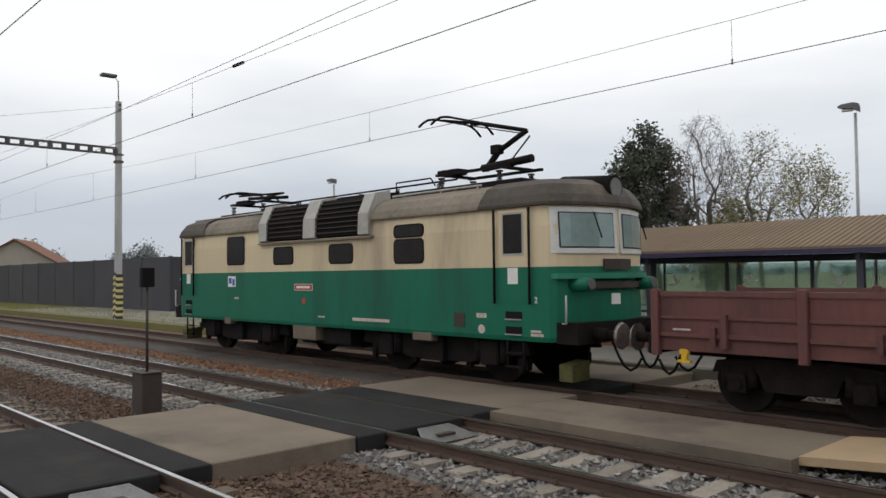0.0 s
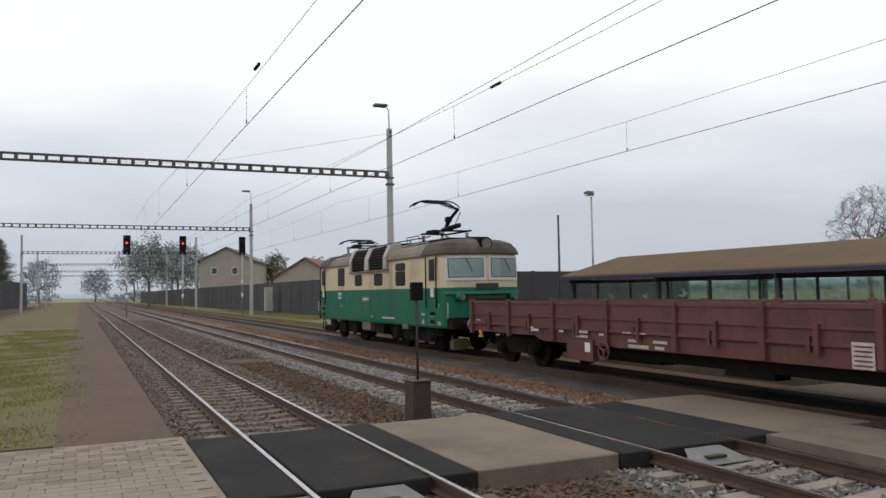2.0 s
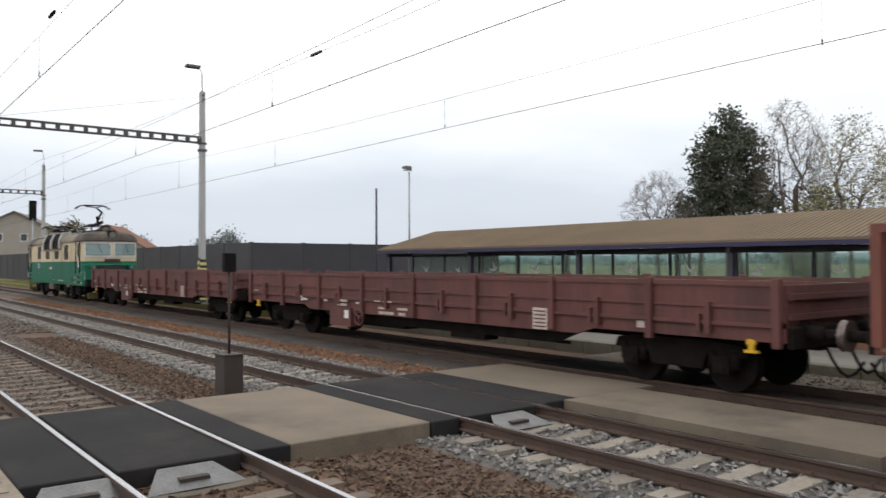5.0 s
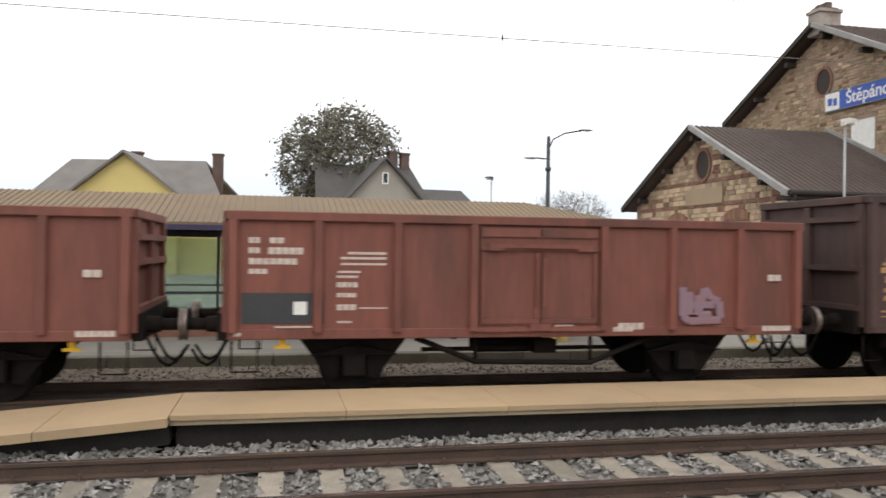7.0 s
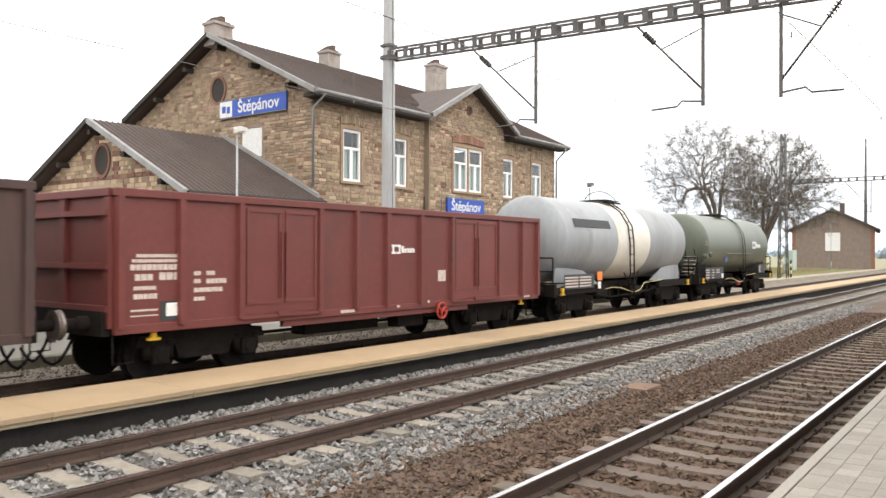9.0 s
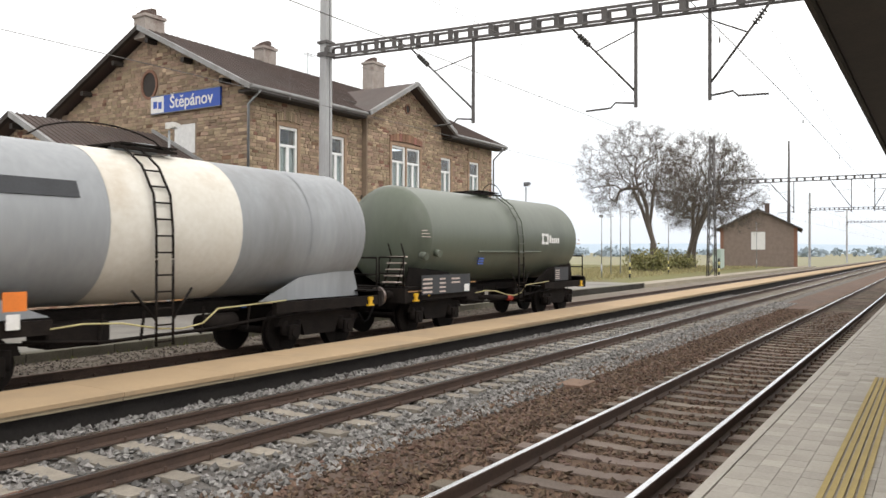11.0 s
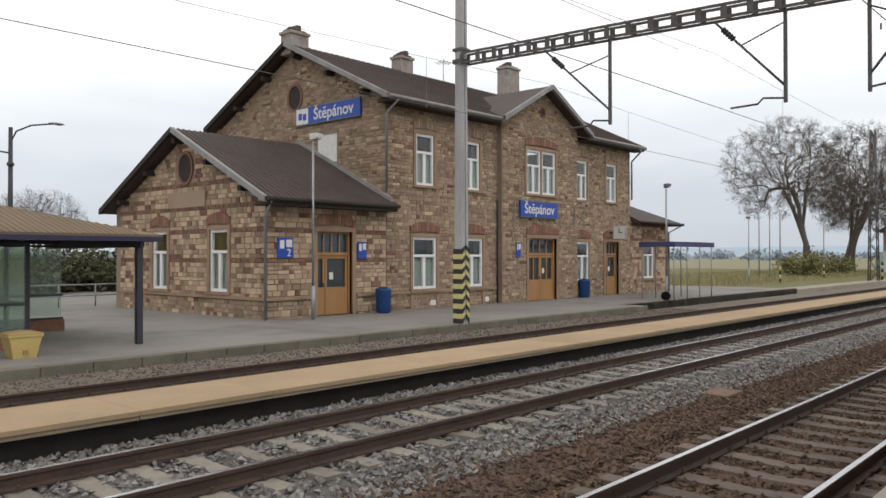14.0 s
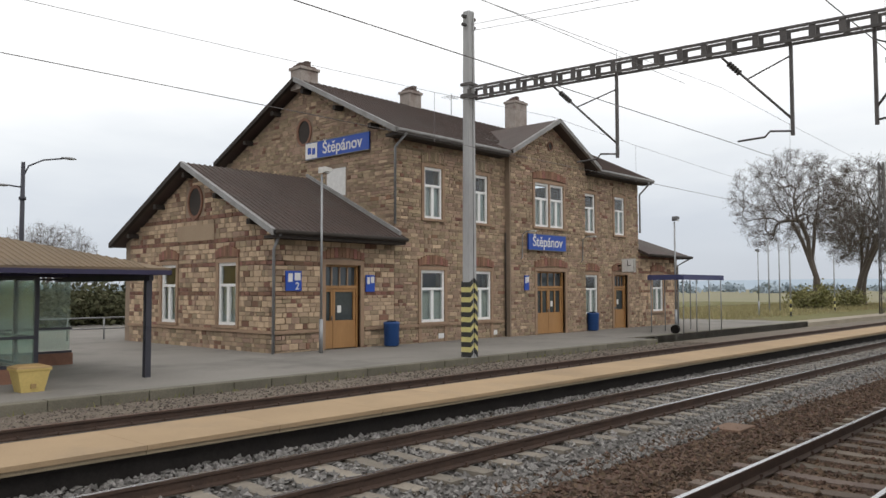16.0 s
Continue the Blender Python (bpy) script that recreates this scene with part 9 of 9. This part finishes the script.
# ---- sleepers, fastenings ----
def sleeper_mesh(L=2.5):
    bm = bmesh.new()
    loft(bm, [[(sx * w, y, z) for sx, z in ((-1.15, -0.36), (1.15, -0.36), (1, zt), (-1, zt))] for y, w, zt in ((-L / 2, 0.115, -0.172), (-0.95, 0.13, -0.172), (-0.5, 0.125, -0.185), (0, 0.115, -0.20), (0.5, 0.125, -0.185), (0.95, 0.13, -0.172), (L / 2, 0.115, -0.172))], smooth=False)
    return bm


def clip_mesh():
    bm = bmesh.new()
    for s in (-0.75, 0.75):
        for e in (-1, 1):
            box(bm, -0.06, 0.06, s + e * 0.075 - 0.03, s + e * 0.075 + 0.055 * e + 0.03, -0.17, -0.145)
            cyl(bm, (0, s + e * 0.11, -0.165), (0, s + e * 0.11, -0.105), 0.018, 6)
    return bm


for key, material, x0, x1, top in (("near_track", "sleeper_old", -72, 78, 0.012), ("middle_track", "sleeper", -72, 78, 0.0), ("far_track", "sleeper_old", -60, 60, 0.0)):
    tr = TRACKS[key]
    sl = part("sleeper", sleeper_mesh(), material, tr)
    cl = part("rail_clips", clip_mesh(), "rail", sl, "rusty rail fastenings")
    i, far = 0, []
    x = x0
    while x < x1:
        skip = -12.5 < x < -8.4
        if not skip:
            if i == 0:
                sl.location = (x, 0, top)
            else:
                s2 = again(sl, (x, random.uniform(-0.02, 0.02), top), rz=random.uniform(-0.012, 0.012))
                if -25 < x < 30:
                    c2 = new("rail_clips", cl.data)
                    c2.parent = s2
            i += 1
        x += 0.61
    bm = bmesh.new()
    for a, b in ((-320, x0 - 0.3), (x1 + 0.3, 320)):
        x = a
        while x < b:
            box(bm, x - 0.13, x + 0.13, -1.25, 1.25, -0.3, -0.172)
            x += 0.61
    part("far_sleepers", bm, material, tr)["kind"] = "stuff"


# ---- crushed stone ----
def stones(name, n, xs, ys, z, size, material, label, seed, skip=None, dense=2.0):
    """Angular stones strewn over a strip; more of them near the middle of the walk's view."""
    rng = np.random.default_rng(seed)
    t = np.array([(1, 0, 0), (-1, 0, 0), (0, 1, 0), (0, -1, 0), (0, 0, 1), (0, 0, -1)], float)
    f = np.array([(0, 2, 4), (2, 1, 4), (1, 3, 4), (3, 0, 4), (2, 0, 5), (1, 2, 5), (3, 1, 5), (0, 3, 5)])
    x = rng.uniform(xs[0], xs[1], n)
    y = rng.uniform(ys[0], ys[1], n)
    if skip is not None:
        ok = ~skip(x, y)
        x, y = x[ok], y[ok]
    n = len(x)
    s = size * rng.uniform(0.55, 1.5, n)
    v = t[None] * s[:, None, None] * rng.uniform(0.55, 1.25, (n, 6, 3)) * np.array([1, 1, 0.75])
    v += rng.normal(0, 0.28, (n, 6, 3)) * s[:, None, None]
    a = rng.uniform(0, 6.28, n)
    ca, sa = np.cos(a)[:, None], np.sin(a)[:, None]
    v = np.stack([v[..., 0] * ca - v[..., 1] * sa, v[..., 0] * sa + v[..., 1] * ca, v[..., 2]], -1)
    zz = z(x, y) if callable(z) else np.full(n, z)
    v += np.stack([x, y, zz + s * rng.uniform(-0.1, 0.55, n)], -1)[:, None]
    F = (f[None] + 6 * np.arange(n)[:, None, None]).reshape(-1, 3)
    return heap(name, v.reshape(-1, 3).tolist(), F.tolist(), material, label, "stones")


on_crossing = lambda x, y: (x > -12.45) & (x < -8.45)


def off_sleeper(yc, x0):
    """True where a sleeper or rail lies, so that stones stay in the cribs."""
    def f(x, y):
        ph = np.mod(x - x0 + 0.14, 0.61)
        near_rail = (np.abs(np.abs(y - yc) - 0.75) < 0.085)
        return on_crossing(x, y) | ((ph > 0.05) & (ph < 0.23) & (np.abs(y - yc) < 1.12)) | near_rail
    return f


stones("ballast_stones", 42000, (-26, 40), (YB - 1.6, YB + 1.9), -0.206, 0.034, "stone_grey", "grey crushed-stone ballast of the middle track", 81, off_sleeper(YB, -72))
stones("ballast_stones", 9000, (-5, 45), (YB + 0.95, 9.55), -0.19, 0.036, "stone_grey", "bright grey ballast beside the island platform", 82, off_sleeper(YB, -72))
stones("ballast_stones", 9500, (0.5, 40), (5.55, 6.2), -0.245, 0.036, "stone_grey", "grey stones spilled down the ballast shoulder", 83, on_crossing)
stones("rusty_stones", 34000, (-28, 36), (4.3, 6.05), -0.245, 0.030, "stone_brown", "rust-brown stones between the tracks", 84, on_crossing)
stones("rusty_stones", 32000, (-8.5, 34), (YA - 1.55, YA + 1.7), -0.20, 0.030, "stone_brown", "brown ballast of the near track", 85, off_sleeper(YA, -72))
stones("ballast_stones", 18000, (-60, -12.5), (YB - 1.6, YB + 1.7), -0.21, 0.04, "stone_grey", "grey ballast before the crossing", 86, off_sleeper(YB, -72))
stones("ballast_stones", 12000, (-8, 32), (YC + 0.9, 15.45), -0.125, 0.026, "stone_mix", "fine grey-brown gravel at the platform kerb", 87)
stones("rusty_stones", 12000, (-60, -12.5), (9.3, 12.0), -0.235, 0.03, "stone_rust", "rust-red gravel beside the far track", 88)

stones("ballast_stones", 20000, (-32, -12.45), (YA - 1.9, YA + 1.7), -0.20, 0.032, "stone_mix", "grey-brown ballast of the near track before the crossing", 91, off_sleeper(YA, -72))
stones("rusty_stones", 26000, (-80, -30), (YA - 1.75, YA + 3.2), -0.2, 0.042, "stone_mix", "grey-brown stones along the near track beyond the crossing", 89, off_sleeper(YA, -72))
stones("ballast_stones", 9000, (-50, -13), (YA - 2.0, YA - 1.2), -0.16, 0.034, "stone_mix", "loose stones between the path and the near track", 90)

# ---- pavers by the crossing ----
pav = thing("block_paving", "tan concrete block paving at the crossing's end", "paving", kind="structure")
pm = None
cnt = 0
for r in range(20):
    for c in range(26):
        x = -12.75 + r * 0.205 + 0.002
        y = 1.36 - c * 0.31 - (0.155 if r % 2 else 0)
        if cnt >= 300:
            continue
        if pm is None:
            pm = part("paver", B(0.003, 0.198, -0.304, -0.004, -0.09, -0.006, bev=0.006), "paver", pav, at=(x, y, 0))
        else:
            again(pm, (x, y, random.uniform(-0.004, 0.004)))
        cnt += 1
bm = bmesh.new()
for r in range(24):
    for c in range(30):
        if r * 26 + c < 300 and c < 26 and r < 12:
            continue
        x, y = -12.75 + r * 0.205 + 0.002, 1.36 - c * 0.31 - (0.155 if r % 2 else 0)
        box(bm, x + 0.003, x + 0.198, y - 0.304, y - 0.004, -0.09, -0.007)
part("pavers", bm, "paver", pav, "more block pavers")["kind"] = "stuff"


# ---- blocks of the near platform ----
pav2 = thing("block_paving", "tan interlocking concrete blocks on the near platform", "paving", kind="structure")
block, bm = None, bmesh.new()
rnd = random.Random(12)
for r in range(28):
    for c in range(125):
        x, y = -0.98 + c * 0.205 + (0.10 if r % 2 else 0.0), 1.372 - (r + 1) * 0.165
        if 25 <= c < 55 and r < 10:
            if block is None:
                block = part("paver", B(0.001, 0.203, 0.001, 0.164, -0.05, 0.0, bev=0.003), "pale_paving", pav2, at=(x, y, 0.447))
            else:
                again(block, (x, y, 0.447 + rnd.uniform(-0.002, 0.002)))
        else:
            box(bm, x + 0.001, x + 0.203, y + 0.001, y + 0.164, 0.40, 0.446 + rnd.uniform(-0.002, 0.002))
part("pavers", bm, "pale_paving_isl", pav2, "more tan blocks")["kind"] = "stuff"


# ---- movement ----
def train_place(t):
    """Where the maroon wagon's front end is at t seconds: the train gathers speed gently."""
    ease = float(np.interp(t, (0, 1, 2, 3, 5.5, 6, 6.6, 7, 8.3, 9.5, 12, 13.5, 16), (-0.09, -0.08, -0.25, -0.5, 0.0, 0.08, 0.0, -0.02, -0.16, -0.12, 0.12, 0.08, 0.08)))
    return ease + 76.957 - 7.5878 * t + 0.083355 * t ** 2 - 0.017458 * t ** 3 + 0.00062263 * t ** 4 - 0.55 * max(0.0, t - 12.5) ** 2


def motions():
    for w, u in TRAIN:
        walk(w, [(t / 2, pose(u + train_place(t / 2), YC, 0)) for t in range(33)])
    start = train_place(0)
    for ws, r in WHEELS:
        x, z = ws.location.x, ws.location.z
        rows = []
        for k in range(241):
            t = k / 15
            rows.append((t, pose(x, 0, z, 0, math.degrees((train_place(t) - start) / r), 0)))
        walk(ws, rows)


motions()
